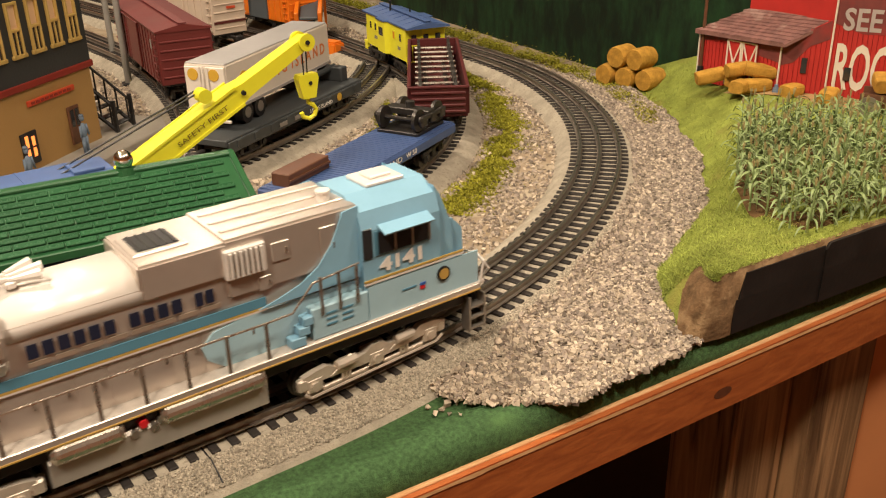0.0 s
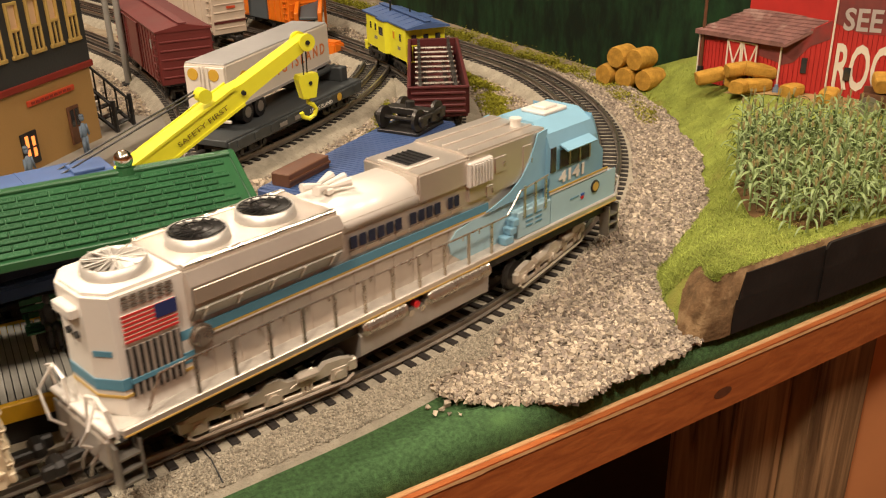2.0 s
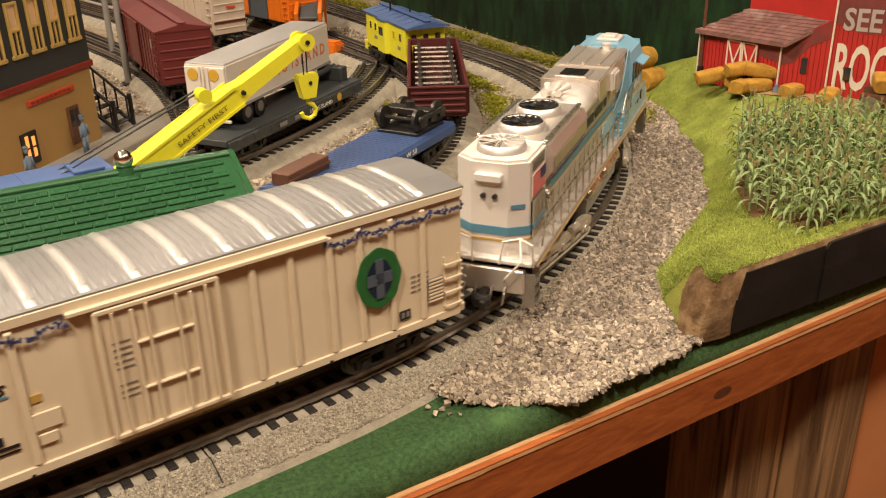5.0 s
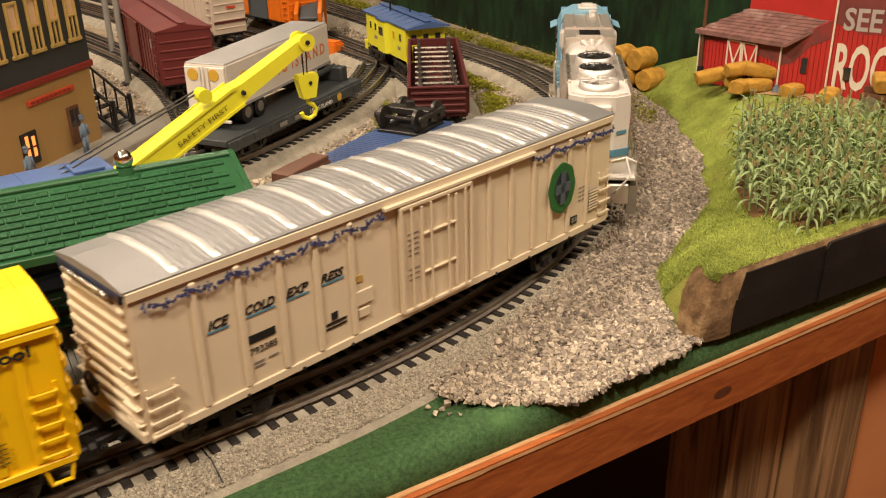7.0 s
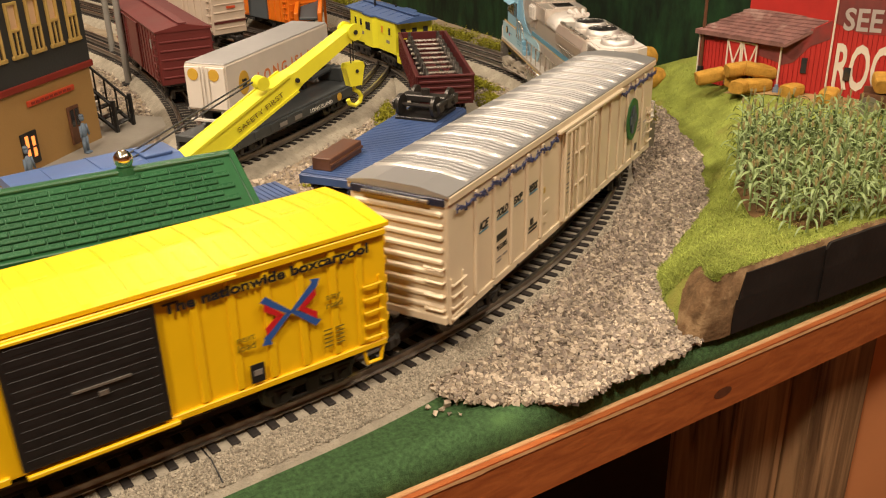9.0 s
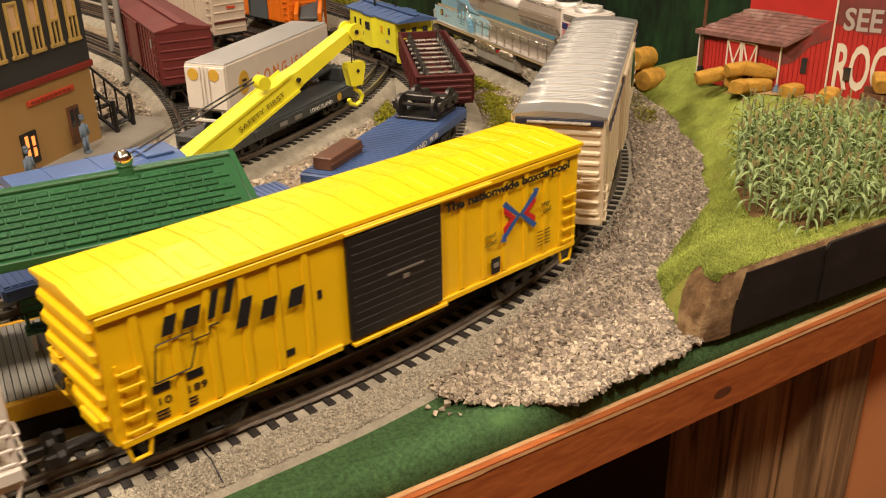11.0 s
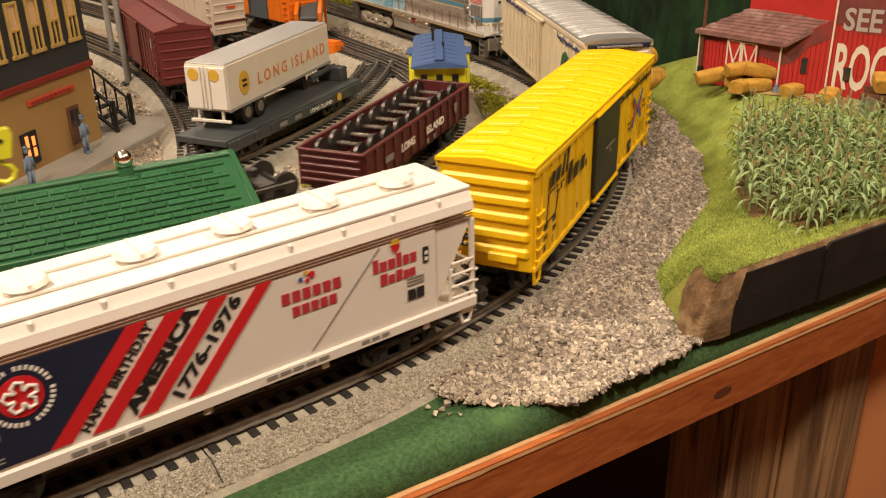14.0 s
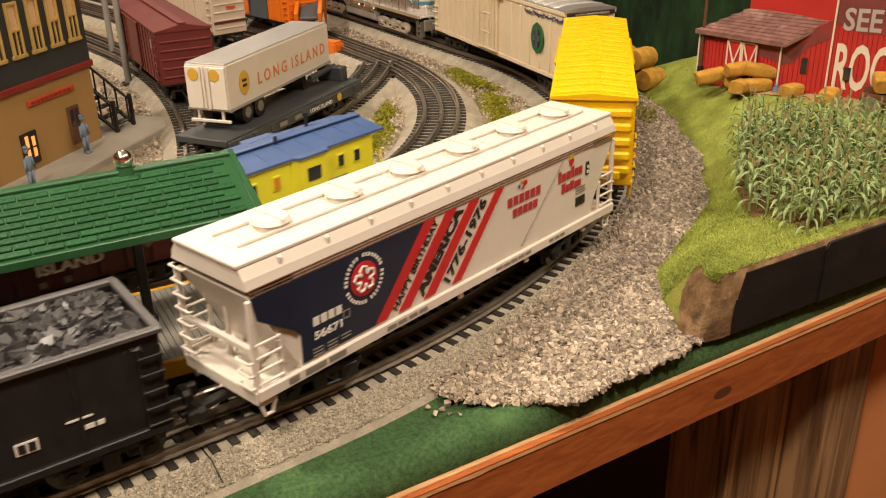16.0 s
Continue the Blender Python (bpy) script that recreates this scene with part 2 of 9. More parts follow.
def build_table():
    table = thing("table", "model railway table topped with green felt", "table", kind="structure")
    prof = [(0.009, BASE), (0.0, BASE - 0.0004), (-0.006, BASE - 0.004), (-0.009, BASE - 0.012), (-0.009, BASE - 0.022), (0.009, BASE - 0.022)]
    bm = bmesh.new()
    n, rows = 60, []
    for i in range(n + 1):
        x = -1.2 + 2.6 * i / n
        w = 0.0014 * noise.noise((x * 9, 3, 1))
        rows.append([bm.verts.new((x, front(x, w) + 0.006 + p[0] * 1.0, p[1])) for p in prof])
    for a, b in zip(rows, rows[1:]):
        for i in range(len(prof) - 1):
            bm.faces.new((a[i], a[i + 1], b[i + 1], b[i]))
    bmesh.ops.recalc_face_normals(bm, faces=bm.faces)
    part("felt_edge", bm, M_FELT, table, smooth=True)
    bm = bmesh.new()
    v = [(-1.2, front(-1.2) + 0.012), (1.4, front(1.4) + 0.012), (1.4, 2.2), (-1.2, 2.2)]
    prism([(a, b) for a, b in v], BASE - 0.02, BASE - 0.001, bm, "z")
    part("table_deck", bm, M_FELT, table)
    ang = radians(9.9)
    m = Matrix.Translation((0.13, front(0.13) - 0.006, 0)) @ Matrix.Rotation(ang, 4, "Z")
    bm = bmesh.new()
    box(bm, (0, 0.004, -0.0495), (2.4, 0.016, 0.0330), m, 0.0012, 2)
    part("fascia_board", bm, M_BOARD, table, "stained orange-brown wooden board with knots")
    bm = bmesh.new()
    box(bm, (0, 0.0060, -0.0328), (2.4, 0.0110, 0.0018), m, 0.0006)
    rows = []
    for i in range(481):
        x = -1.2 + i * 0.005
        low = -0.0332 - 0.0012 - 0.0042 * max(0.0, noise.noise((x * 11, 2, 9)) + 0.35 * noise.noise((x * 47, 5, 1))) ** 1.2
        rows.append([bm.verts.new(m @ Vector((x, yy, zz))) for yy, zz in ((-0.0044, -0.0325), (-0.0046, low), (-0.0036, low - 0.0004))])
    for a, b in zip(rows, rows[1:]):
        for k in range(2):
            bm.faces.new((a[k], b[k], b[k + 1], a[k + 1]))
    part("board_top", bm, M_BOARDEDGE, table, "raw pale edge of the board")
    for kx, kz, kr in ((0.275, -0.052, 0.0045), (-0.18, -0.06, 0.004), (0.62, -0.048, 0.0035)):
        bm = bmesh.new()
        bmesh.ops.create_circle(bm, cap_ends=True, segments=14, radius=kr, matrix=m @ Matrix.Translation((kx, -0.0042, kz)) @ pose(0, 0, 0, 90, 0, 0) @ Matrix.Diagonal((1.7, 0.8, 1, 1)))
        part("knot", bm, M_KNOT, table)
    for x, d, w in ((0.558, 0.046, 0.066), (0.493, 0.066, 0.060)):
        bm = bmesh.new()
        box(bm, (0, 0, -0.5), (w, 0.06, 0.92), Matrix.Translation((x, front(x) + d, 0)) @ Matrix.Rotation(ang, 4, "Z"), 0.002, 2)
        part("table_leg", bm, M_POST, table, "dark-grained wooden post under the table")
    bm = bmesh.new()
    box(bm, (0.35, front(0.35) + 0.32, -0.075), (2.2, 0.03, 0.05), None, 0.001)
    part("cross_beam", bm, M_POST, table)


M_KNOT = mat("wood_knot", (0.10, 0.03, 0.01), 0.6, var=0.4, scale=200)


def painted_forest():
    m = mat("painted_forest", (0.012, 0.03, 0.012), 0.7, var=0.5, scale=14, spec=0.2)
    nt = m.node_tree
    tc, mp, n, n2 = [nt.nodes.new(k) for k in ("ShaderNodeTexCoord", "ShaderNodeMapping", "ShaderNodeTexNoise", "ShaderNodeTexNoise")]
    mp.inputs["Scale"].default_value = (1, 1, 0.35)
    n.inputs["Scale"].default_value, n.inputs["Detail"].default_value, n.inputs["Roughness"].default_value = 55, 9, 0.7
    n2.inputs["Scale"].default_value, n2.inputs["Detail"].default_value = 9, 3
    cr = nt.nodes.new("ShaderNodeValToRGB")
    cr.color_ramp.elements[0].position, cr.color_ramp.elements[0].color = 0.40, (0.006, 0.012, 0.006, 1)
    cr.color_ramp.elements[1].position, cr.color_ramp.elements[1].color = 0.75, (0.016, 0.052, 0.018, 1)
    nt.links.new(tc.outputs["Object"], mp.inputs[0]), nt.links.new(mp.outputs[0], n.inputs["Vector"]), nt.links.new(tc.outputs["Object"], n2.inputs["Vector"])
    mul = nt.nodes.new("ShaderNodeMath")
    mul.operation = "ADD"
    mul.use_clamp = True
    sc = nt.nodes.new("ShaderNodeMath")
    sc.operation = "MULTIPLY_ADD"
    sc.inputs[1].default_value, sc.inputs[2].default_value = 0.5, -0.25
    nt.links.new(n2.outputs["Fac"], sc.inputs[0]), nt.links.new(n.outputs["Fac"], mul.inputs[0]), nt.links.new(sc.outputs[0], mul.inputs[1])
    nt.links.new(mul.outputs[0], cr.inputs[0]), nt.links.new(cr.outputs[0], nt.nodes["Principled BSDF"].inputs["Base Color"])
    return m


def curve_through(pts, n):
    """n + 1 points of a smooth line through pts."""
    pts = [Vector((*p, 0)) for p in pts]
    out = []
    for i in range(n + 1):
        u = i / n * (len(pts) - 1)
        k = min(int(u), len(pts) - 2)
        f = u - k
        p0, p1, p2, p3 = pts[max(k - 1, 0)], pts[k], pts[k + 1], pts[min(k + 2, len(pts) - 1)]
        out.append(0.5 * ((2 * p1) + (p2 - p0) * f + (2 * p0 - 5 * p1 + 4 * p2 - p3) * f * f + (3 * p1 - p0 - 3 * p2 + p3) * f ** 3))
    return out


def build_room():
    line = curve_through([(0.46, 2.2), (0.55, 1.3), (0.61, 0.7), (0.645, 0.35), (0.675, 0.1), (0.70, -0.06), (0.76, -0.17), (0.86, -0.27), (1.0, -0.34), (1.4, -0.42)], 60)
    bm = bmesh.new()
    a = [bm.verts.new((p.x, p.y, BASE)) for p in line] + [bm.verts.new((p.x + 0.02, p.y + 0.01, BASE)) for p in line[::-1]]
    b = [bm.verts.new((v.co.x, v.co.y, 0.62)) for v in a]
    n = len(a)
    for i in range(n):
        bm.faces.new((a[i], a[(i + 1) % n], b[(i + 1) % n], b[i]))
    bm.faces.new(b)
    bmesh.ops.recalc_face_normals(bm, faces=bm.faces)
    tagged(part("backdrop", bm, painted_forest()), "dark green painted forest on a curved backdrop board", "backdrop", kind="structure")
    for name, c, s, mt in (("floor", (0.2, 0, -0.93), (6.4, 6.4, 0.06), M_FLOOR), ("ceiling", (0.2, 0, CEILING + 0.03), (6.4, 6.4, 0.06), M_CEIL),
                           ("wall_north", (0.2, 3.0, 0.2), (6.2, 0.06, 2.4), M_WALL), ("wall_south", (0.2, -3.0, 0.2), (6.2, 0.06, 2.4), M_WALL),
                           ("wall_west", (-2.9, 0, 0.2), (0.06, 5.9, 2.4), M_WALL), ("wall_east", (3.3, 0, 0.2), (0.06, 5.9, 2.4), M_WALL)):
        tagged(part(name, cube(c, s), mt), {"floor": "dark floor under the table", "ceiling": "plain pale ceiling"}.get(name, "plain orange-brown painted wall"), name.split("_")[0], kind="structure")
    tagged(part("side_panel", cube((1.06, -0.510, -0.5), (0.92, 0.03, 0.85)), M_WALL), "orange-brown panel closing the space under the table", "panel", kind="structure")


M_CEIL = mat("ceiling_paint", (0.75, 0.68, 0.58), 0.8, var=0.04, scale=4)


# ---- tracks ----
GAUGE = 0.03445


def sweep(line, a0, a1, step, profile, closed=False):
    bm = bmesh.new()
    n = max(2, int((a1 - a0) / step))
    rows = []
    for i in range(n + 1):
        p, h = line(a0 + (a1 - a0) * i / n)
        right = Vector((math.sin(h), -math.cos(h), 0))
        rows.append([bm.verts.new(p + right * o + Vector((0, 0, z))) for o, z in profile])
    k = len(profile)
    for a, b in zip(rows, rows[1:]):
        for i in range(k if closed else k - 1):
            bm.faces.new((a[i], b[i], b[(i + 1) % k], a[(i + 1) % k]))
    if closed:
        bm.faces.new(rows[0][::-1]), bm.faces.new(rows[-1])
    bmesh.ops.recalc_face_normals(bm, faces=bm.faces)
    return bm


TIE_MESH = bpy.data.meshes.new("tie")
_bm = bmesh.new()
box(_bm, (0, 0, -0.0072), (0.0044, 0.0510, 0.0034), None, 0.0004)
_bm.to_mesh(TIE_MESH)
_bm.free()
TIE_MESH.materials.append(M_TIE)
SPIKE = 0.0103


def build_track(line, a0, a1, label, bed_out=0.0405, bed_in=0.037):
    tr = thing("track", label, "railway track", "tracks", kind="structure")
    top = -0.0068
    part("roadbed", sweep(line, a0, a1, 0.012, [(-bed_in - 0.004, BASE - 0.001), (-bed_in, BASE + 0.003), (-0.029, top), (0.029, top), (bed_out, BASE + 0.003), (bed_out + 0.004, BASE - 0.001)]), M_BED, tr, "moulded grey ballast roadbed", True)
    for o in (-GAUGE / 2, 0.0, GAUGE / 2):
        w, hw = (0.0013, 0.0022)
        r = sweep(line, a0, a1, 0.008, [(o - hw, -0.0046), (o - hw, -0.0040), (o - 0.0006, -0.0034), (o - 0.0006, -0.0016), (o - w, -0.0012), (o - w, -0.0002),
                                        (o + w, -0.0002), (o + w, -0.0012), (o + 0.0006, -0.0016), (o + 0.0006, -0.0034), (o + hw, -0.0040), (o + hw, -0.0046)], True)
        rail = part("rail", r, M_RAIL, tr, "dark steel rail")
        part("railhead", sweep(line, a0, a1, 0.008, [(o - 0.0011, -0.0003), (o - 0.0009, 0.0), (o + 0.0009, 0.0), (o + 0.0011, -0.0003)], True), M_RAILTOP, rail, "worn bright running surface")
    k = 0
    a = math.ceil(a0 / SPIKE) * SPIKE
    while a < a1:
        p, h = line(a)
        t = new("tie", TIE_MESH)
        t.parent = tr
        t.matrix_basis = Matrix.Translation(p) @ Matrix.Rotation(h + radians(random.uniform(-0.8, 0.8)), 4, "Z")
        a += SPIKE
    return tr


line_c = arc_line((-0.235, 0.427), 0.73, radians(-68), radians(-22))
line_d = arc_line((-1.003, 0.02), 1.187, radians(-7.5), radians(17))
line_e = arc_line((-0.93, -0.05), 1.26, radians(10), radians(20))


def line_f(a):
    way = Vector((-0.344, 0.939))
    return Vector((0.3466 + way.x * a, 0.335 + way.y * a, 0)), math.atan2(way.y, way.x)


def build_joint():
    p, h = line_a(-0.0455)
    m = Matrix.Translation(p) @ Matrix.Rotation(h, 4, "Z")
    bm = bmesh.new()
    box(bm, (0, -0.0225, -0.0066), (0.0006, 0.0125, 0.0008), m)
    box(bm, (0.0, -0.0348, -0.0094), (0.0006, 0.0130, 0.0010), m @ Matrix.Translation((0, -0.0348, -0.0094)) @ pose(0, 0, 0, 28, 0, 0) @ Matrix.Translation((0, 0.0348, 0.0094)))
    tagged(part("roadbed_joint", bm, M_BLACK), "thin dark joint between two track sections", "joint", kind="structure")


def build_tracks():
    build_joint()
    build_track(line_a, -0.42, 1.75, "curved three-rail model track of the outer main line")
    build_track(line_b, -0.40, 1.25, "curved three-rail model track of the inner loop")
    build_track(line_c, 0.02, 0.56, "curved three-rail siding under the trailer car")
    build_track(line_d, -0.06, 1.0, "three-rail yard track under the maroon boxcar")
    build_track(line_e, 0.1, 0.8, "three-rail yard track beside the white car")
    build_track(line_f, -0.03, 0.6, "three-rail yard track under the orange car")


# ---- ground ----
def ground_z(x, y):
    return BASE + 0.0016 * noise.noise((x * 22, y * 22, 0.3)) + 0.0006 * noise.noise((x * 90, y * 90, 2.3))


def off_a(x, y):
    """Arc length along and offset (outwards positive) from the outer track."""
    r = math.hypot(x, y)
    th = math.atan2(y, x)
    n = Vector((math.cos(TH_A), math.sin(TH_A)))
    t = Vector((-n.y, n.x))
    s = x * t.x + y * t.y
    if s < 0 and y < 0:
        return s, x * n.x + y * n.y - R_A
    if th > END_A:
        n = Vector((math.cos(END_A), math.sin(END_A)))
        return LEN_A + (-n.y * x + n.x * y), x * n.x + y * n.y - R_A
    return (th - TH_A) * R_A, r - R_A


def build_ground():
    bm = bmesh.new()
    nx, ny = 130, 150
    grid = []
    for j in range(ny + 1):
        row = []
        for i in range(nx + 1):
            x, v = -0.5 + 1.3 * i / nx, j / ny
            y0 = max(line_y(x), -0.9)
            y = y0 + (1.9 - y0) * v * (0.35 + 0.65 * v)
            row.append(bm.verts.new((x, y, ground_z(x, y) + 0.0005)))
        grid.append(row)
    for j in range(ny):
        for i in range(nx):
            bm.faces.new((grid[j][i], grid[j][i + 1], grid[j + 1][i + 1], grid[j + 1][i]))
    tagged(part("ground", bm, M_DIRT, smooth=True), "sandy tan scenery ground between the tracks", "ground", kind="structure")


def line_y(x):
    """Where the sandy ground begins, just behind the outer edge of the front track's roadbed."""
    n = Vector((math.cos(TH_A), math.sin(TH_A)))
    y = (R_A + 0.036 - x * n.x) / n.y
    if x > 0.14:
        y = -math.sqrt(max((R_A + 0.036) ** 2 - x * x, 0))
    return y


INNER = [(0.374, -0.584), (0.379, -0.566), (0.389, -0.535), (0.410, -0.503), (0.450, -0.467), (0.498, -0.424), (0.545, -0.365), (0.583, -0.305), (0.62, -0.225), (0.642, -0.16), (0.66, -0.10), (0.675, -0.03), (0.69, 0.1)]
OUTER = [(0.384, -0.591), (0.396, -0.591), (0.410, -0.589), (0.430, -0.586), (0.482, -0.578), (0.553, -0.567), (0.66, -0.55), (0.80, -0.53), (1.1, -0.48), (1.1, -0.32), (1.1, -0.2), (1.1, -0.1), (1.1, 0.1)]
HILL = 0.040


def hill_z(d, s):
    w = 0.020 + 0.065 * min(s / 0.38, 1) ** 1.3
    f = min(max(d / w, 0), 1)
    e = min(max(s / 0.10, 0), 1)
    return BASE - 0.001 + 0.002 * e + HILL * (f * f * (3 - 2 * f)) ** 0.8 * (1 - (1 - e) ** 2) ** 0.9


def hill_point(s, t):
    n = 200
    k = min(int(s * n), n - 1)
    f = s * n - k
    p, q = HILL_IN[k].lerp(HILL_IN[k + 1], f), HILL_OUT[k].lerp(HILL_OUT[k + 1], f)
    v = p.lerp(q, t)
    d = (v - p).length
    if s < 0.2:
        rough = 0.0030 * (1 - s / 0.2) * min(t / 0.1, 1)
        v.x += rough * noise.noise((v.x * 130, v.y * 130, 11))
        v.y += rough * noise.noise((v.x * 130, v.y * 130, 17))
    v.z = hill_z(d, s) + 0.0018 * noise.noise((v.x * 28, v.y * 28, 5)) * min(d / 0.02, 1) + 0.0007 * noise.noise((v.x * 90, v.y * 90, 5))
    return v


HILL_IN, HILL_OUT = curve_through(INNER, 200), curve_through(OUTER, 200)


def build_hill():
    bm = bmesh.new()
    ns, nt = 200, 70
    grid = [[bm.verts.new(hill_point(i / ns, (j / nt) ** 1.5)) for j in range(nt + 1)] for i in range(ns + 1)]
    for i in range(ns):
        for j in range(nt):
            bm.faces.new((grid[i][j], grid[i + 1][j], grid[i + 1][j + 1], grid[i][j + 1])).material_index = 1 if i < 34 and (j > 6 + 1.2 * i or i < 5) and grid[i][j].co.z < 0.021 or 34 <= i < 150 and j >= nt - 1 else 0
    foot = [bm.verts.new((r[-1].co.x, r[-1].co.y - 0.0008, BASE - 0.001)) for r in grid]
    for i in range(ns):
        bm.faces.new((grid[i][nt], grid[i + 1][nt], foot[i + 1], foot[i])).material_index = 1
    bmesh.ops.recalc_face_normals(bm, faces=bm.faces)
    bm.faces.ensure_lookup_table()
    if bm.faces[5000].normal.z < 0:
        bmesh.ops.reverse_faces(bm, faces=bm.faces)
    ob = part("hill", bm, M_GRASS, smooth=True)
    ob.data.materials.append(M_CUT)
    tagged(ob, "raised hill of flocked yellow-green grass with a bare earth end", "hill", kind="structure")
    line = HILL_OUT[31:150]
    edge = thing("hill_fascia", "black foam boards closing the cut side of the hill", "fascia", kind="structure")
    for lo, hi, lift in ((0, 36, 0.0), (36, 118, 0.0016)):
        bm = bmesh.new()
        rows = []
        for i, p in enumerate(line[lo:hi + 1]):
            w = 0.0008 * noise.noise((p.x * 60, 1, 1))
            top = 0.0215 + lift + w + (0.0 if i else -0.004)
            if not lo and i < 8:
                top = BASE + 0.003 + (top - BASE - 0.003) * ((i + 1) / 9) ** 0.8
            rows.append([bm.verts.new((p.x + 0.0006 * k[0], p.y + k[1] - (0.001 if lo else 0), k[2])) for k in ((0, 0.004, BASE - 0.001), (0, 0.004, top), (0, -0.001, top), (0, -0.0016, 0.006), (0, -0.001, BASE - 0.001))])
        for a, b in zip(rows, rows[1:]):
            for k in range(4):
                bm.faces.new((a[k], a[k + 1], b[k + 1], b[k]))
        bm.faces.new(rows[0]), bm.faces.new(rows[-1][::-1])
        bmesh.ops.recalc_face_normals(bm, faces=bm.faces)
        part("board", bm, M_BLACKBOARD, edge)


def pebbles(name, spots, size, material, label, category="gravel"):
    """Small angular stones joined into one mesh: spots of x, y, z."""
    rng = np.random.default_rng(len(spots))
    n = len(spots)
    cubev = np.array([(x, y, z) for x in (-1, 1) for y in (-1, 1) for z in (-1, 1)], float) * 0.5
    v = np.repeat(cubev[None], n, 0) * rng.uniform(0.55, 1.25, (n, 1, 3)) * (size * rng.uniform(0.55, 1.35, (n, 1, 1))) + rng.normal(0, size * 0.17, (n, 8, 3))
    a, b, c = rng.uniform(0, 6.28, (3, n))
    q = np.stack([np.cos(a / 2) * np.cos(b / 2), np.sin(a / 2) * np.cos(c), np.sin(a / 2) * np.sin(c), np.cos(a / 2) * np.sin(b / 2)], -1)
    q /= np.linalg.norm(q, axis=1, keepdims=True)
    w, x, y, z = q.T
    rot = np.array([[1 - 2 * (y * y + z * z), 2 * (x * y - z * w), 2 * (x * z + y * w)], [2 * (x * y + z * w), 1 - 2 * (x * x + z * z), 2 * (y * z - x * w)], [2 * (x * z - y * w), 2 * (y * z + x * w), 1 - 2 * (x * x + y * y)]]).transpose(2, 0, 1)
    v = np.einsum("nij,nkj->nki", rot, v) + np.asarray(spots)[:, None]
    f = np.array([(0, 1, 3, 2), (4, 6, 7, 5), (0, 4, 5, 1), (2, 3, 7, 6), (0, 2, 6, 4), (1, 5, 7, 3)])
    faces = (f[None] + 8 * np.arange(n)[:, None, None]).reshape(-1, 4)
    me = bpy.data.meshes.new(name)
    me.from_pydata(v.reshape(-1, 3).tolist(), [], faces.tolist())
    return tagged(mesh_part(name, me, material), label, category, kind="stuff")


def inside(poly, x, y):
    hit = False
    for (x0, y0), (x1, y1) in zip(poly, poly[1:] + poly[:1]):
        if (y0 > y) != (y1 > y) and x < x0 + (y - y0) / (y1 - y0) * (x1 - x0):
            hit = not hit
    return hit


LOBE = [(0.222, -0.570), (0.228, -0.588), (0.240, -0.600), (0.262, -0.606), (0.282, -0.617), (0.305, -0.612), (0.352, -0.604), (0.386, -0.593), (0.396, -0.57), (0.402, -0.52), (0.46, -0.47), (0.52, -0.42), (0.58, -0.33), (0.63, -0.22), (0.655, -0.12), (0.66, -0.02), (0.60, 0.0), (0.55, -0.2), (0.45, -0.4), (0.35, -0.5)]


def build_gravel():
    rng = random.Random(4)
    spots, grey = [], []
    while len(spots) + len(grey) < 30000:
        x, y = rng.uniform(0.20, 0.68), rng.uniform(-0.63, 0.0)
        a, o = off_a(x, y)
        k = min(max((a - 0.06) / 0.16, 0), 1)
        edge = 0.0400 - 0.0105 * k + (0.008 - 0.005 * k) * noise.noise((x * 40, y * 40, 0))
        if o < edge or not inside(LOBE, x + 0.006 * noise.noise((x * 50, y * 50, 1)), y + 0.006 * noise.noise((x * 50, y * 50, 7))):
            continue
        m = min(max((o - edge) / 0.012, 0), 1)
        z = BASE + 0.0005 + 0.006 * m * (0.6 + 0.5 * noise.noise((x * 25, y * 25, 4)))
        if o < 0.043:
            z = max(z, -0.0066 - 0.0062 * max(o - 0.029, 0) / 0.0115)
        z = BASE + 0.0005 + (z - BASE - 0.0005) * min(max((y - front(x) - 0.008) / 0.02, 0), 1)
        (spots if rng.random() < 0.80 - 0.42 * k else grey).append((x, y, z + rng.uniform(0, 0.0016)))
    pebbles("gravel", spots, 0.0023, M_STONE, "loose heap of angular tan gravel beside the curve")
    pebbles("gravel", grey, 0.0022, M_STONEGREY, "darker grey stones among the tan gravel")
    spots, grey = [], []
    while len(spots) + len(grey) < 30000:
        x, y = rng.uniform(0.1, 0.66), rng.uniform(-0.5, 0.45)
        a, o = off_a(x, y)
        rb = math.hypot(x - MID_B[0], y - MID_B[1]) - R_B
        if -0.036 < o < 0.045 or abs(rb) < 0.036 or o > 0.08:
            continue
        if rng.random() < 0.15 + 0.6 * noise.noise((x * 14, y * 14, 8)):
            continue
        (spots if rng.random() < 0.5 else grey).append((x, y, ground_z(x, y) + rng.uniform(0, 0.0012)))
    loose = [(0.2235 + rng.gauss(0, 0.006), -0.5920 + rng.gauss(0, 0.004), BASE + 0.0008) for i in range(9)] + [(0.30 + rng.uniform(-0.05, 0.05), -0.620 + rng.uniform(0, 0.008) + 0.17 * 0, BASE + 0.0006) for i in range(14)]
    pebbles("gravel", [q for q in loose if q[1] > front(q[0]) + 0.010], 0.0022, M_STONE, "a few loose stones on the green felt")
    fine = []
    for i in range(20000):
        a, o = rng.uniform(-0.12, 0.32), rng.uniform(0.0258, 0.0415)
        p, h = line_a(a)
        fine.append((p.x + o * math.sin(h), p.y - o * math.cos(h), -0.0068 - 0.0062 * max(o - 0.029, 0) / 0.0115))
    pebbles("sand_grain", fine, 0.0008, M_GRAIN, "coarse sand grain moulded on the roadbed")
    pebbles("gravel", spots, 0.0024, M_STONE, "scattered tan gravel between the tracks")
    pebbles("gravel", grey, 0.0022, M_STONEGREY, "scattered grey gravel between the tracks")


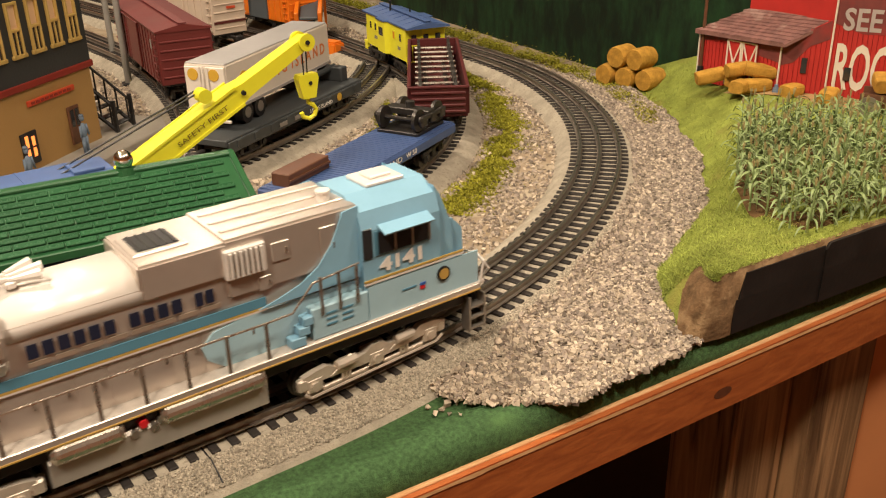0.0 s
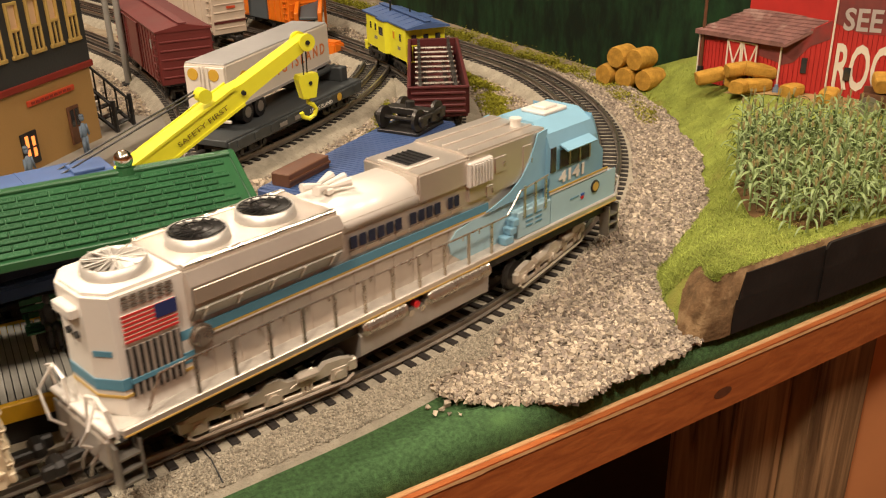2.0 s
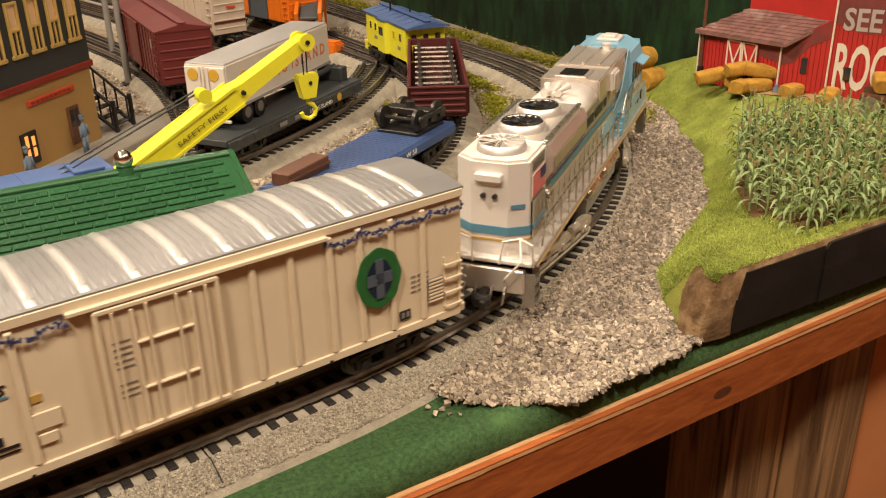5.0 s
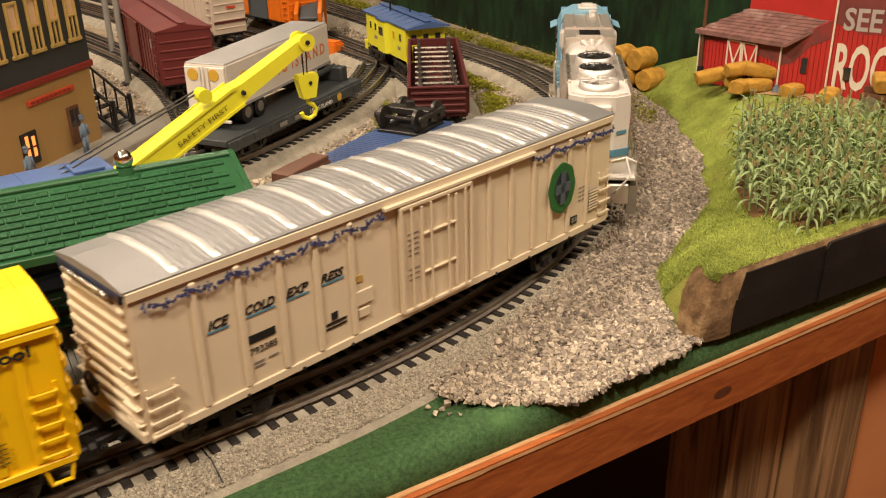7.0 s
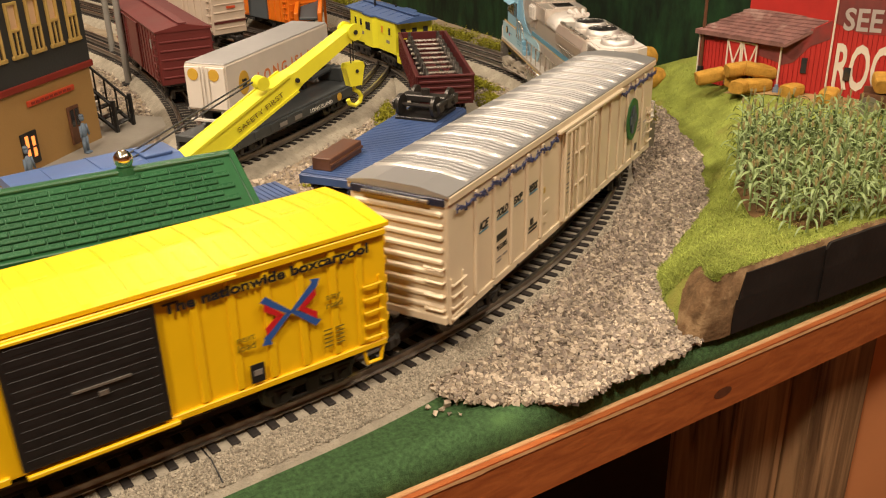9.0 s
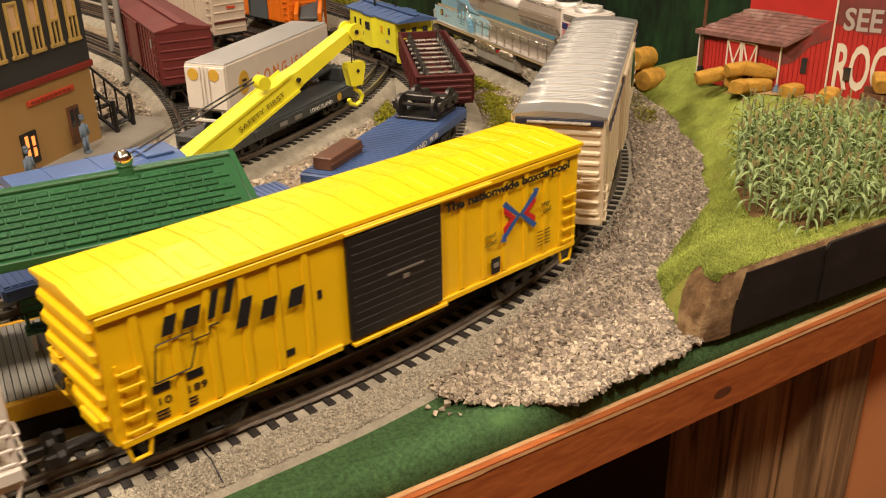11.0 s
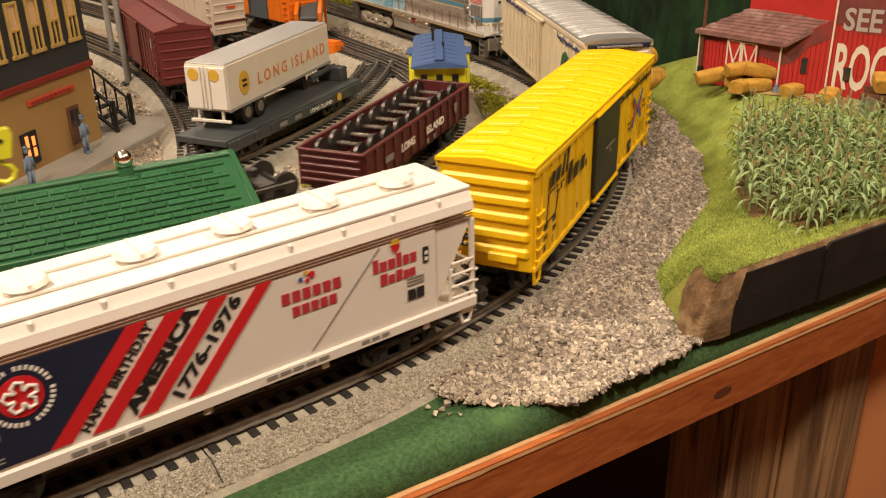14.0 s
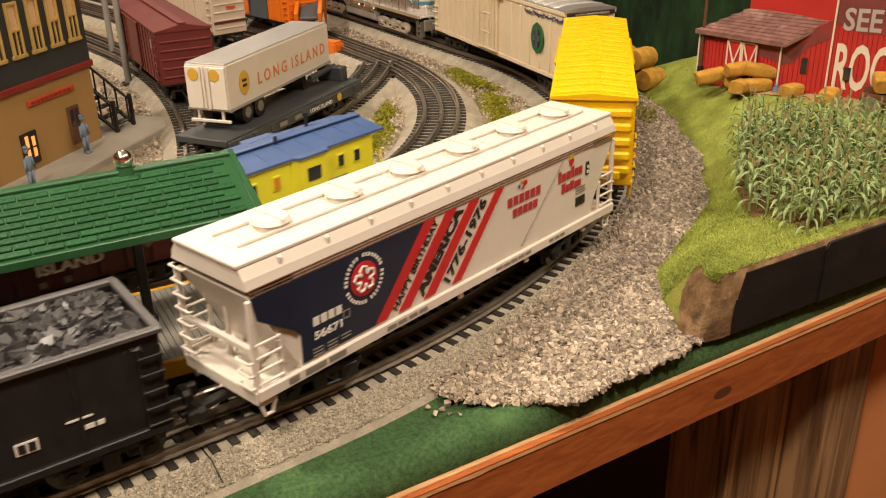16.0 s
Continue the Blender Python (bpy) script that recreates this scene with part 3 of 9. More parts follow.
M_GRAIN = mat("roadbed_grain", (0.36, 0.32, 0.25), 0.9, var=0.1, scale=300, spec=0.2, per="island")


def tufts(name, spots, size, material, label, category, thin=0.3, lean=0.9):
    """Short blades, one triangle each, joined."""
    rng = np.random.default_rng(len(spots) + 3)
    n = len(spots)
    p = np.asarray(spots, float)
    h = rng.uniform(0, 6.283, n)
    d = np.stack([np.cos(h), np.sin(h), np.zeros(n)], -1)
    s = size * rng.uniform(0.5, 1.3, (n, 1))
    k = np.stack([-d[:, 1], d[:, 0], np.zeros(n)], -1)
    tip = p + k * s * rng.normal(0, lean, (n, 1)) + d * s * rng.normal(0, 0.4, (n, 1)) + np.array([0, 0, 1]) * s * rng.uniform(0.35, 1, (n, 1))
    v = np.stack([p - d * s * thin, p + d * s * thin, tip], 1)
    me = bpy.data.meshes.new(name)
    me.from_pydata(v.reshape(-1, 3).tolist(), [], np.arange(3 * n).reshape(-1, 3).tolist())
    return tagged(mesh_part(name, me, material), label, category, kind="stuff")


def build_greenery():
    rng = random.Random(9)
    spots = []
    while len(spots) < 75000:
        s, t = rng.uniform(0.06, 0.9) ** 1.25, rng.random() ** 1.3
        v = hill_point(s, t)
        if v.x > 0.8 or (s < 0.15 and v.z < 0.0205 and (t > 0.16 or s < 0.05)):
            continue
        spots.append(v[:])
    tufts("grass", spots, 0.0016, M_BLADE, "short flocked yellow-green grass on the hill", "grass", 0.16)
    spots = []
    while len(spots) < 60000:
        u, w = rng.uniform(0, 1), rng.gauss(0, 1)
        if rng.random() < 0.62:
            th = TH_B + (0.30 + 0.62 * u) * (END_B - TH_B)
            r = R_B + 0.066 + 0.0115 * w + 0.006 * noise.noise((th * 9, 0, 0))
            x, y = MID_B[0] + r * math.cos(th), MID_B[1] + r * math.sin(th)
            if abs(off_a(x, y)[1]) < 0.043:
                continue
        else:
            th = radians(-50 + 55 * u)
            r = R_B - 0.060 + 0.008 * w
            x, y = MID_B[0] + r * math.cos(th), MID_B[1] + r * math.sin(th)
        if noise.noise((x * 26, y * 26, 3)) + 0.35 * noise.noise((x * 110, y * 110, 3)) < -0.52 + 0.24 * abs(w):
            continue
        spots.append((x, y, ground_z(x, y) + rng.uniform(0, 0.004) * max(0.1, 1 - abs(w) / 2)))
    tufts("moss", spots, 0.0022, M_MOSS, "ragged yellow-green moss clumps between the tracks", "moss", 0.4)
    spots = []
    while len(spots) < 26000:
        a = rng.uniform(0.55, 1.7)
        p, h = line_a(a)
        o = 0.052 + 0.02 * rng.random() + 0.012 * max(0, rng.gauss(0, 1)) + 0.01 * noise.noise((a * 14, 0, 0))
        x, y = p.x + o * math.sin(h), p.y - o * math.cos(h)
        if noise.noise((x * 40, y * 40, 6)) < -0.25:
            continue
        spots.append((x, y, BASE + rng.uniform(0, 0.009)))
    tufts("moss", spots, 0.0024, M_MOSS, "low yellow-green bushes along the foot of the backdrop", "moss", 0.4)


build_table()
build_room()
build_tracks()
build_ground()
build_hill()
build_gravel()
build_greenery()


# ---- rolling stock ----
M_TRUCK = mat("black_truck", (0.016, 0.014, 0.013), 0.5, 0.1, var=0.3, scale=200)
M_WHEEL = mat("wheel_steel", (0.10, 0.09, 0.08), 0.35, 0.8, var=0.2, scale=200)
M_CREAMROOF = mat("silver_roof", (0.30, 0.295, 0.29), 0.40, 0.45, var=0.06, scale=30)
M_SLATEINK = mat("slate_ink", (0.07, 0.09, 0.12), 0.5, var=0.1)
# wide ribs paler than the roof: lamp sheen put into the colour
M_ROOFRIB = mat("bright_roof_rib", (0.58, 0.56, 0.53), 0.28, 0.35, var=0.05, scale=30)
M_GREEN = mat("emblem_green", (0.02, 0.12, 0.03), 0.5, var=0.15, scale=300)
M_GARLAND = mat("garland_blue", (0.055, 0.065, 0.17), 0.45, var=0.4, scale=900, per="island")
M_GREYINK = mat("grey_ink", (0.22, 0.20, 0.18), 0.55, var=0.1)
M_LOCO = mat("silver_body_paint", (0.66, 0.595, 0.53), 0.33, 0.68, var=0.05, scale=30)
M_LOCOWHITE = mat("white_body_paint", (0.70, 0.66, 0.61), 0.3, 0.05, var=0.04, scale=30)
M_CAB = mat("sky_blue_paint", (0.22, 0.42, 0.56), 0.38, var=0.06, scale=40)
M_BAND = mat("mid_blue_paint", (0.09, 0.24, 0.34), 0.4, var=0.06, scale=40)
M_GOLD = mat("gold_line", (0.55, 0.36, 0.09), 0.4, 0.2, var=0.08)
M_GLASS = mat("dark_window", (0.03, 0.03, 0.032), 0.08, var=0.1, spec=0.8)
M_COAL = mat("coal", (0.036, 0.034, 0.036), 0.38, var=0.4, scale=300, per="island")
M_BEIGE = mat("beige_grey_panel", (0.54, 0.45, 0.36), 0.36, 0.6, var=0.06, scale=40)
M_SILVERTRUCK = mat("silver_truck_paint", (0.60, 0.53, 0.44), 0.36, 0.45, var=0.12, scale=120)
M_GREYMETAL = mat("grey_metal", (0.35, 0.32, 0.28), 0.35, 0.7, var=0.15, scale=100)

MOVERS = []   # wheelsets and trucks to be keyed: thing, line, lead, truck part, its x, wheelsets


def wheelset(name_parent, x, z, r=0.0088, shine=None):
    bm = bmesh.new()
    rod(bm, (0, -0.0195, 0), (0, 0.0195, 0), 0.0018, 8)
    for s in (-1, 1):
        rod(bm, (0, s * 0.0155, 0), (0, s * 0.0185, 0), r, 20)
        rod(bm, (0, s * 0.0150, 0), (0, s * 0.0157, 0), r * 1.12, 20)
        box(bm, (0, s * 0.0187, 0), (r * 1.2, 0.0006, 0.002))
        box(bm, (0, s * 0.0187, 0), (0.002, 0.0006, r * 1.2))
    ob = part("wheelset", bm, shine or M_WHEEL, name_parent)
    ob.matrix_basis = pose(x, 0, z)
    return ob


def truck(car, x, axles=(-0.017, 0.017), material=None, r=0.0088, hw=0.0215, deep=0.006, fancy=False):
    """A truck with its side frames, and a wheelset for each axle."""
    material = material or M_TRUCK
    bm = bmesh.new()
    end = max(axles) + 0.008
    for s in (-1, 1):
        y = s * hw
        n = len(axles)
        if fancy:
            beam = [(-end, r + 0.0020), (-end, r + 0.0062), (-end + 0.007, r + 0.0075), (axles[0] + 0.008, r + 0.0080), (axles[0] + 0.014, r + 0.0045), (-0.007, r + 0.0055), (-0.003, r + 0.0085), (0.004, r + 0.0085),
                    (0.008, r + 0.0055), (axles[-1] - 0.012, r + 0.0045), (axles[-1] - 0.007, r + 0.0080), (end - 0.006, r + 0.0075), (end, r + 0.0060), (end, r + 0.0020), (0.010, r - 0.0005), (-0.010, r - 0.0005)]
            prism(beam, y - 0.0018, y + 0.0018, bm, "y")
        else:
            box(bm, (0, y, r + 0.0035), (2 * end, 0.0028, 0.004), None, 0.0006)
        for ax in axles:
            box(bm, (ax, y, r), (0.010, 0.0042, 0.0085), None, 0.001)
            rod(bm, (ax, y, r - 0.0005), (ax, y + s * 0.0032, r - 0.0005), 0.0026, 10)
        for a, b in zip(axles, axles[1:]):
            mid = (a + b) / 2
            box(bm, (mid, y, r + 0.0005 if not fancy else r + 0.004), (0.008, 0.0036, 0.009 if not fancy else 0.007), None, 0.0008)
            for k in (-0.0022, 0, 0.0022):
                rod(bm, (mid + k, y + s * 0.001, r - 0.004), (mid + k, y + s * 0.001, r + 0.003), 0.0009, 6)
            box(bm, (mid, y, r - 0.0045), ((b - a) * 0.75, 0.0024, 0.0025), None, 0.0005)
            if fancy:
                rod(bm, (mid - 0.006, y + s * 0.002, r + 0.006), (mid + 0.006, y + s * 0.002, r + 0.006), 0.0024, 10)
                rod(bm, (mid - 0.009, y + s * 0.001, r + 0.001), (mid + 0.004, y + s * 0.001, r + 0.008), 0.0012, 6)
        if fancy:
            for e in (-end, end):
                box(bm, (e, y, r + 0.002), (0.006, 0.004, 0.007), None, 0.001)
            wire([(-end, y + s * 0.0022, r - 0.003), (axles[0] - 0.003, y + s * 0.0026, r - 0.0055), (axles[-1] + 0.003, y + s * 0.0026, r - 0.0055), (end, y + s * 0.0022, r - 0.003)], 0.0008, 5, bm)
    box(bm, (0, 0, r + 0.0035), (0.012, 2 * hw, 0.005), None, 0.0006)
    tk = part("truck", bm, material, car)
    tk.matrix_basis = pose(x, 0, 0)
    ws = [wheelset(tk, ax, r, r) for ax in axles]
    return tk, ws


def coupler(car, x, s):
    bm = bmesh.new()
    box(bm, (x + s * 0.006, 0, 0.0125), (0.018, 0.005, 0.004), None, 0.0008)
    box(bm, (x + s * 0.016, 0.002 * s, 0.0125), (0.007, 0.011, 0.008), None, 0.002)
    box(bm, (x + s * 0.0205, 0.0045 * s, 0.0125), (0.006, 0.004, 0.007), None, 0.001)
    part("coupler", bm, M_TRUCK, car)


def ladder(car, x0, x1, z0, z1, y, n, material, name="ladder", r=0.0007):
    """A ladder on a side wall; s is the side it stands out to."""
    bm = bmesh.new()
    s = -1 if y < 0 else 1
    for x in (x0, x1):
        box(bm, (x, y, (z0 + z1) / 2), (0.0012, 0.0016, z1 - z0))
    for i in range(n):
        z = z0 + (z1 - z0) * (i + 0.5) / n
        rod(bm, (x0 - 0.0008, y + s * 0.0022, z), (x1 + 0.0008, y + s * 0.0022, z), r, 6)
        for x in (x0, x1):
            rod(bm, (x, y, z), (x, y + s * 0.0024, z), r, 5)
    part(name, bm, material, car)


def end_ladder(car, x, y0, y1, z0, z1, n, material):
    bm = bmesh.new()
    s = -1 if x < 0 else 1
    for i in range(n):
        z = z0 + (z1 - z0) * (i + 0.5) / n
        rod(bm, (x + s * 0.0024, y0, z), (x + s * 0.0024, y1, z), 0.0007, 6)
        for y in (y0, y1):
            rod(bm, (x, y, z), (x + s * 0.0026, y, z), 0.0007, 5)
    part("end_ladder", bm, material, car)


def brake_wheel(car, x, y, z, material, s=-1):
    bm = bmesh.new()
    ring = [(x + s * 0.004, y + 0.0055 * math.cos(k * math.pi / 8), z + 0.0055 * math.sin(k * math.pi / 8)) for k in range(17)]
    wire(ring, 0.0008, 6, bm)
    for k in range(0, 16, 4):
        rod(bm, (x + s * 0.004, y, z), ring[k], 0.0006, 5)
    rod(bm, (x, y, z), (x + s * 0.0045, y, z), 0.0014, 8)
    part("brake_wheel", bm, material, car)


def sill_step(car, x, y, z0, z1, w, material):
    bm = bmesh.new()
    wire([(x - w / 2, y, z1), (x - w / 2 + 0.002, y, z0), (x + w / 2 - 0.002, y, z0), (x + w / 2, y, z1)], 0.0011, 6, bm)
    part("sill_step", bm, material, car)


def underframe(car, L, z, material=None):
    bm = bmesh.new()
    box(bm, (0, 0, z - 0.003), (L * 0.97, 0.012, 0.007), None, 0.0008)
    box(bm, (0, 0, z - 0.0006), (L * 0.985, 0.050, 0.0022))
    box(bm, (0.012, 0.006, z - 0.006), (0.022, 0.012, 0.008), None, 0.001)
    rod(bm, (-0.035, -0.008, z - 0.006), (-0.012, -0.008, z - 0.006), 0.0045, 10)
    part("underframe", bm, material or M_TRUCK, car)


def ridge(profile, half, rise):
    """A rounded rib that crosses a roof along the profile of (y, z) points."""
    bm = bmesh.new()
    rows = [[bm.verts.new((x * half, y, z + rise * h)) for y, z in profile] for x, h in ((-1, 0), (-0.72, 0.62), (-0.3, 0.95), (0.3, 0.95), (0.72, 0.62), (1, 0))]
    for a, b in zip(rows, rows[1:]):
        for k in range(len(profile) - 1):
            bm.faces.new((a[k], b[k], b[k + 1], a[k + 1]))
    bm.faces.new([r[0] for r in rows]), bm.faces.new([r[-1] for r in rows][::-1])
    bmesh.ops.recalc_face_normals(bm, faces=bm.faces)
    return bm


# ---- cream refrigerator car ----
def build_reefer():
    car = thing("refrigerator_car", "cream model refrigerator car with silver ribbed roof and blue garland", "rail car", "train on the outer track")
    L, hw, z0, z1 = 0.335, 0.0295, 0.0200, 0.0915
    x0 = -L / 2
    part("body", cube((0, 0, (z0 + z1) / 2), (L, 2 * hw, z1 - z0), 0.0007, 2), M_CREAM, car)
    underframe(car, L, z0)
    roof = part("roof", prism([(-hw - 0.0008, z1 - 0.0005), (-hw - 0.0008, z1 + 0.001), (-hw * 0.45, z1 + 0.0036), (hw * 0.45, z1 + 0.0036), (hw + 0.0008, z1 + 0.001), (hw + 0.0008, z1 - 0.0005)], x0 - 0.001, -x0 + 0.001), M_CREAMROOF, car, "silver-grey ribbed roof")
    crest = [(-hw + 0.0008, z1 + 0.0010), (-hw * 0.45, z1 + 0.0036), (0, z1 + 0.0037), (hw * 0.45, z1 + 0.0036), (hw - 0.0008, z1 + 0.0010)]
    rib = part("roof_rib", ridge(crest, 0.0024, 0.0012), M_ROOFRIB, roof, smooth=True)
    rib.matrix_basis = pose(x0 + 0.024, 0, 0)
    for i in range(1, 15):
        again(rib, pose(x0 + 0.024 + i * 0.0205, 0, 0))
    fine = part("roof_seam", ridge(crest, 0.0008, 0.0008), M_CREAMROOF, roof, smooth=True)
    fine.matrix_basis = pose(x0 + 0.028, 0, 0)
    for i in range(1, 14 * 5):
        if i % 5:
            again(fine, pose(x0 + 0.024 + 0.0041 * i, 0, 0))
    for s in (-1, 1):
        part("eave_strip", cube((0, s * (hw + 0.0006), z1 - 0.002), (L, 0.0016, 0.0042), 0.0003), M_CREAM, car)
        part("side_sill", cube((0, s * (hw + 0.0004), z0 + 0.0022), (L - 0.004, 0.0014, 0.0044), 0.0003), M_CREAM, car)
        rib = part("side_rib", cube((0, s * (hw + 0.0006), 0), (0.0034, 0.0022, 0.0615), 0.0007), M_CREAM, car)
        rib.matrix_basis = pose(-0.1385, 0, 0.0555)
        for x in (-0.1165, -0.0945, -0.0735, -0.0520, 0.0490, 0.0680, 0.0885, 0.1050, 0.1230, 0.1420):
            again(rib, pose(x, 0, 0.0555))
        # plug door with its bars
        door = part("door", cube((0.0055, s * (hw + 0.0012), 0.0545), (0.053, 0.0024, 0.062), 0.0006), M_CREAM, car)
        for x, z, w, h in ((0.0055, 0.0840, 0.053, 0.0022), (0.0055, 0.0250, 0.053, 0.0022), (-0.0205, 0.0545, 0.0020, 0.060), (0.0315, 0.0545, 0.0020, 0.060), (-0.006, 0.0545, 0.0016, 0.055), (0.0195, 0.0545, 0.0016, 0.055), (0.0065, 0.066, 0.026, 0.0014), (0.0065, 0.044, 0.026, 0.0014)):
            part("door_bar", cube((x, s * (hw + 0.0031), z), (w, 0.0018, h), 0.0004), M_CREAM, door)
        for x in (-0.014, 0.0, 0.013, 0.026):
            bm = bmesh.new()
            rod(bm, (x, s * (hw + 0.0042), 0.026), (x, s * (hw + 0.0042), 0.083), 0.0007, 6)
            part("lock_rod", bm, M_CREAM, door)
        part("door_rail", cube((0.028, s * (hw + 0.0022), 0.0868), (0.118, 0.003, 0.0022), 0.0004), M_CREAM, car)
        ladder(car, 0.1555, 0.1650, 0.024, 0.056, s * hw, 4, M_CREAM)
        ladder(car, -0.1660, -0.1530, 0.0195, 0.046, s * hw, 4, M_CREAM)
    for s in (-1, 1):
        for k in range(9):
            z = 0.029 + k * 0.0066
            part("end_rib", cube((s * (L / 2 + 0.0006), 0, z), (0.0022, 0.054, 0.0034), 0.0010), M_CREAM, car)
        part("end_beam", cube((s * (L / 2 + 0.0010), 0, 0.0225), (0.003, 0.058, 0.005), 0.0006), M_CREAM, car)
        end_ladder(car, s * L / 2, -0.027, -0.016, 0.024, 0.056, 4, M_CREAM)
        end_ladder(car, s * L / 2, 0.016, 0.027, 0.024, 0.056, 4, M_CREAM)
        part("end_fascia", cube((s * (L / 2 + 0.0008), 0, 0.0885), (0.0016, 0.056, 0.0042), 0.0003), M_NAVY, car, "navy strip under the end of the roof")
        coupler(car, s * L / 2, s)
        part("end_platform", cube((s * (L / 2 + 0.003), 0.012, 0.0205), (0.006, 0.024, 0.0012)), M_GREYMETAL, car)
    brake_wheel(car, -L / 2, 0.012, 0.034, M_TRUCK, -1)
    part("pipe_rail", rod(bmesh.new(), (-L / 2 - 0.003, -0.020, 0.0885), (-L / 2 - 0.003, 0.020, 0.0885), 0.0011, 8), M_CHROME, car, "bright bar under the roof end")
    # garland in two stretches
    rng = random.Random(3)
    for q in (1, -1):
        for lo, hi in ((-0.161, -0.030), (0.086, 0.167)):
            bm = bmesh.new()
            n = int((hi - lo) / 0.0011)
            for i in range(n):
                x = lo + (hi - lo) * i / n
                k = (x - lo) / 0.021
                z = 0.0840 - 0.0022 * abs(math.sin(k * math.pi)) + rng.uniform(-0.0008, 0.0008)
                for _ in range(2):
                    m = Matrix.Translation((q * (x + rng.uniform(-0.001, 0.001)), q * (-hw - 0.0021), z + rng.uniform(-0.0009, 0.0007))) @ pose(0, 0, 0, 0, rng.uniform(0, 90), 0)
                    box(bm, (0, 0, 0), (rng.uniform(0.0006, 0.0016), 0.0006, rng.uniform(0.0006, 0.0014)), m)
                if i % 9 == 0:
                    box(bm, (q * x, q * (-hw - 0.0020), z + 0.0016), (0.0006, 0.0005, 0.0022))
                    box(bm, (q * x, q * (-hw - 0.0020), z - 0.0016), (0.0009, 0.0005, 0.0014))
            tagged(part("garland", bm, M_GARLAND, car, "blue and silver printed garland"), kind="stuff")
        # emblem: lobed green disc with a dark cross
        y = -hw - 0.0018
        turn = Matrix.Rotation(0 if q > 0 else math.pi, 4, "Z")
        disc = [(0.1143 + (0.0128 + 0.0003 * math.cos(8 * k)) * math.cos(k), 0.0575 + (0.0160 + 0.0003 * math.cos(8 * k)) * math.sin(k)) for k in [i * math.pi / 24 for i in range(48)]]
        em = part("emblem", plate(disc, y, 0.0008), M_GREEN, car, "round green emblem with a dark cross")
        em.matrix_basis = turn
        inner = [(0.1143 + 0.0072 * math.cos(i * math.pi / 16), 0.0575 + 0.0105 * math.sin(i * math.pi / 16)) for i in range(32)]
        part("emblem_disc", plate(inner, y - 0.0008, 0.0003), M_NAVY, em)
        for w, h in ((0.0045, 0.021), (0.0145, 0.006)):
            part("emblem_bar", cube((0.1143, y - 0.0013, 0.0575), (w, 0.0004, h)), M_SLATEINK, em)
    yt = -hw - 0.0003
    letters("ICE", 0.0062, side(-0.1335, yt, 0.0605), M_INK, car, 0.011, shear=0.3, bold=0.00015)
    letters("COLD", 0.0062, side(-0.1140, yt, 0.0605), M_INK, car, 0.016, shear=0.3, bold=0.00015)
    letters("EXP", 0.0062, side(-0.0915, yt, 0.0605), M_INK, car, 0.013, shear=0.3, bold=0.00015)
    letters("RESS", 0.0062, side(-0.0710, yt, 0.0605), M_INK, car, 0.014, shear=0.3, bold=0.00015)
    bars([(x, 0.0588, w, 0.0009) for x, w in ((-0.134, 0.011), (-0.114, 0.016), (-0.0915, 0.013), (-0.071, 0.014))], car, yt, M_BAND)
    bars([(-0.1140, 0.0455, 0.0145, 0.0040)], car, yt, M_INK, "mark_bar")
    letters("793385", 0.0048, side(-0.1140, yt, 0.0395), M_INK, car, 0.0150)
    bars([(-0.1125, 0.0345, 0.0055, 0.0008), (-0.1045, 0.0345, 0.0055, 0.0008), (-0.1125, 0.0325, 0.0055, 0.0008)], car, yt, M_GREYINK)
    bars([(-0.0700, 0.034, 0.0130, 0.0010), (-0.0700, 0.0362, 0.0130, 0.0014), (-0.0665, 0.0385, 0.004, 0.004)], car, yt, M_INK)
    part("tag_plate", cube((-0.0475, yt, 0.0545), (0.0042, 0.0004, 0.0035)), M_GOLD, car)
    part("panel", cube((-0.046, yt - 0.0004, 0.0440), (0.013, 0.001, 0.008), 0.0003), M_CREAM, car)
    part("panel", cube((-0.046, yt - 0.0004, 0.0355), (0.007, 0.001, 0.005), 0.0003), M_CREAM, car)
    bars([(-0.0155, 0.0680 - 0.003 * i, 0.0075, 0.0007) for i in range(5)] + [(-0.0155, 0.048 - 0.003 * i, 0.0075, 0.0007) for i in range(3)], car, -hw - 0.0026, M_GREYINK)
    part("black_panel", cube((0.130, yt - 0.0002, 0.0310), (0.0065, 0.0005, 0.0052)), M_INK, car)
    for k in range(2):
        part("panel_mark", cube((0.1285 + 0.003 * k, yt - 0.0006, 0.0312), (0.0018, 0.0003, 0.0030)), M_GREYINK, car)
    bars([(0.1345 + 0.004 * (i % 3), 0.0505 - 0.0028 * (i // 3), 0.0028, 0.0008) for i in range(12)], car, yt, M_GREYINK)
    grille = part("grille", cube((0.1495, yt - 0.0003, 0.0395), (0.0095, 0.0008, 0.0145), 0.0002), M_GREYINK, car, "small grey louvred grille")
    for i in range(7):
        part("louvre", cube((0.1495, yt - 0.0009, 0.0335 + 0.002 * i), (0.0092, 0.0006, 0.0009)), M_CREAM, grille)
    for x in (-0.150, -0.118, -0.086, -0.055, 0.055, 0.085, 0.125, 0.150):
        part("bolt", rod(bmesh.new(), (x, -hw - 0.0008, 0.0205), (x, -hw - 0.0016, 0.0205), 0.0010, 8), M_INK, car)
    MOVERS.append((car, line_a, 0.24, [truck(car, -0.122), truck(car, 0.122)], "reefer"))
    return car


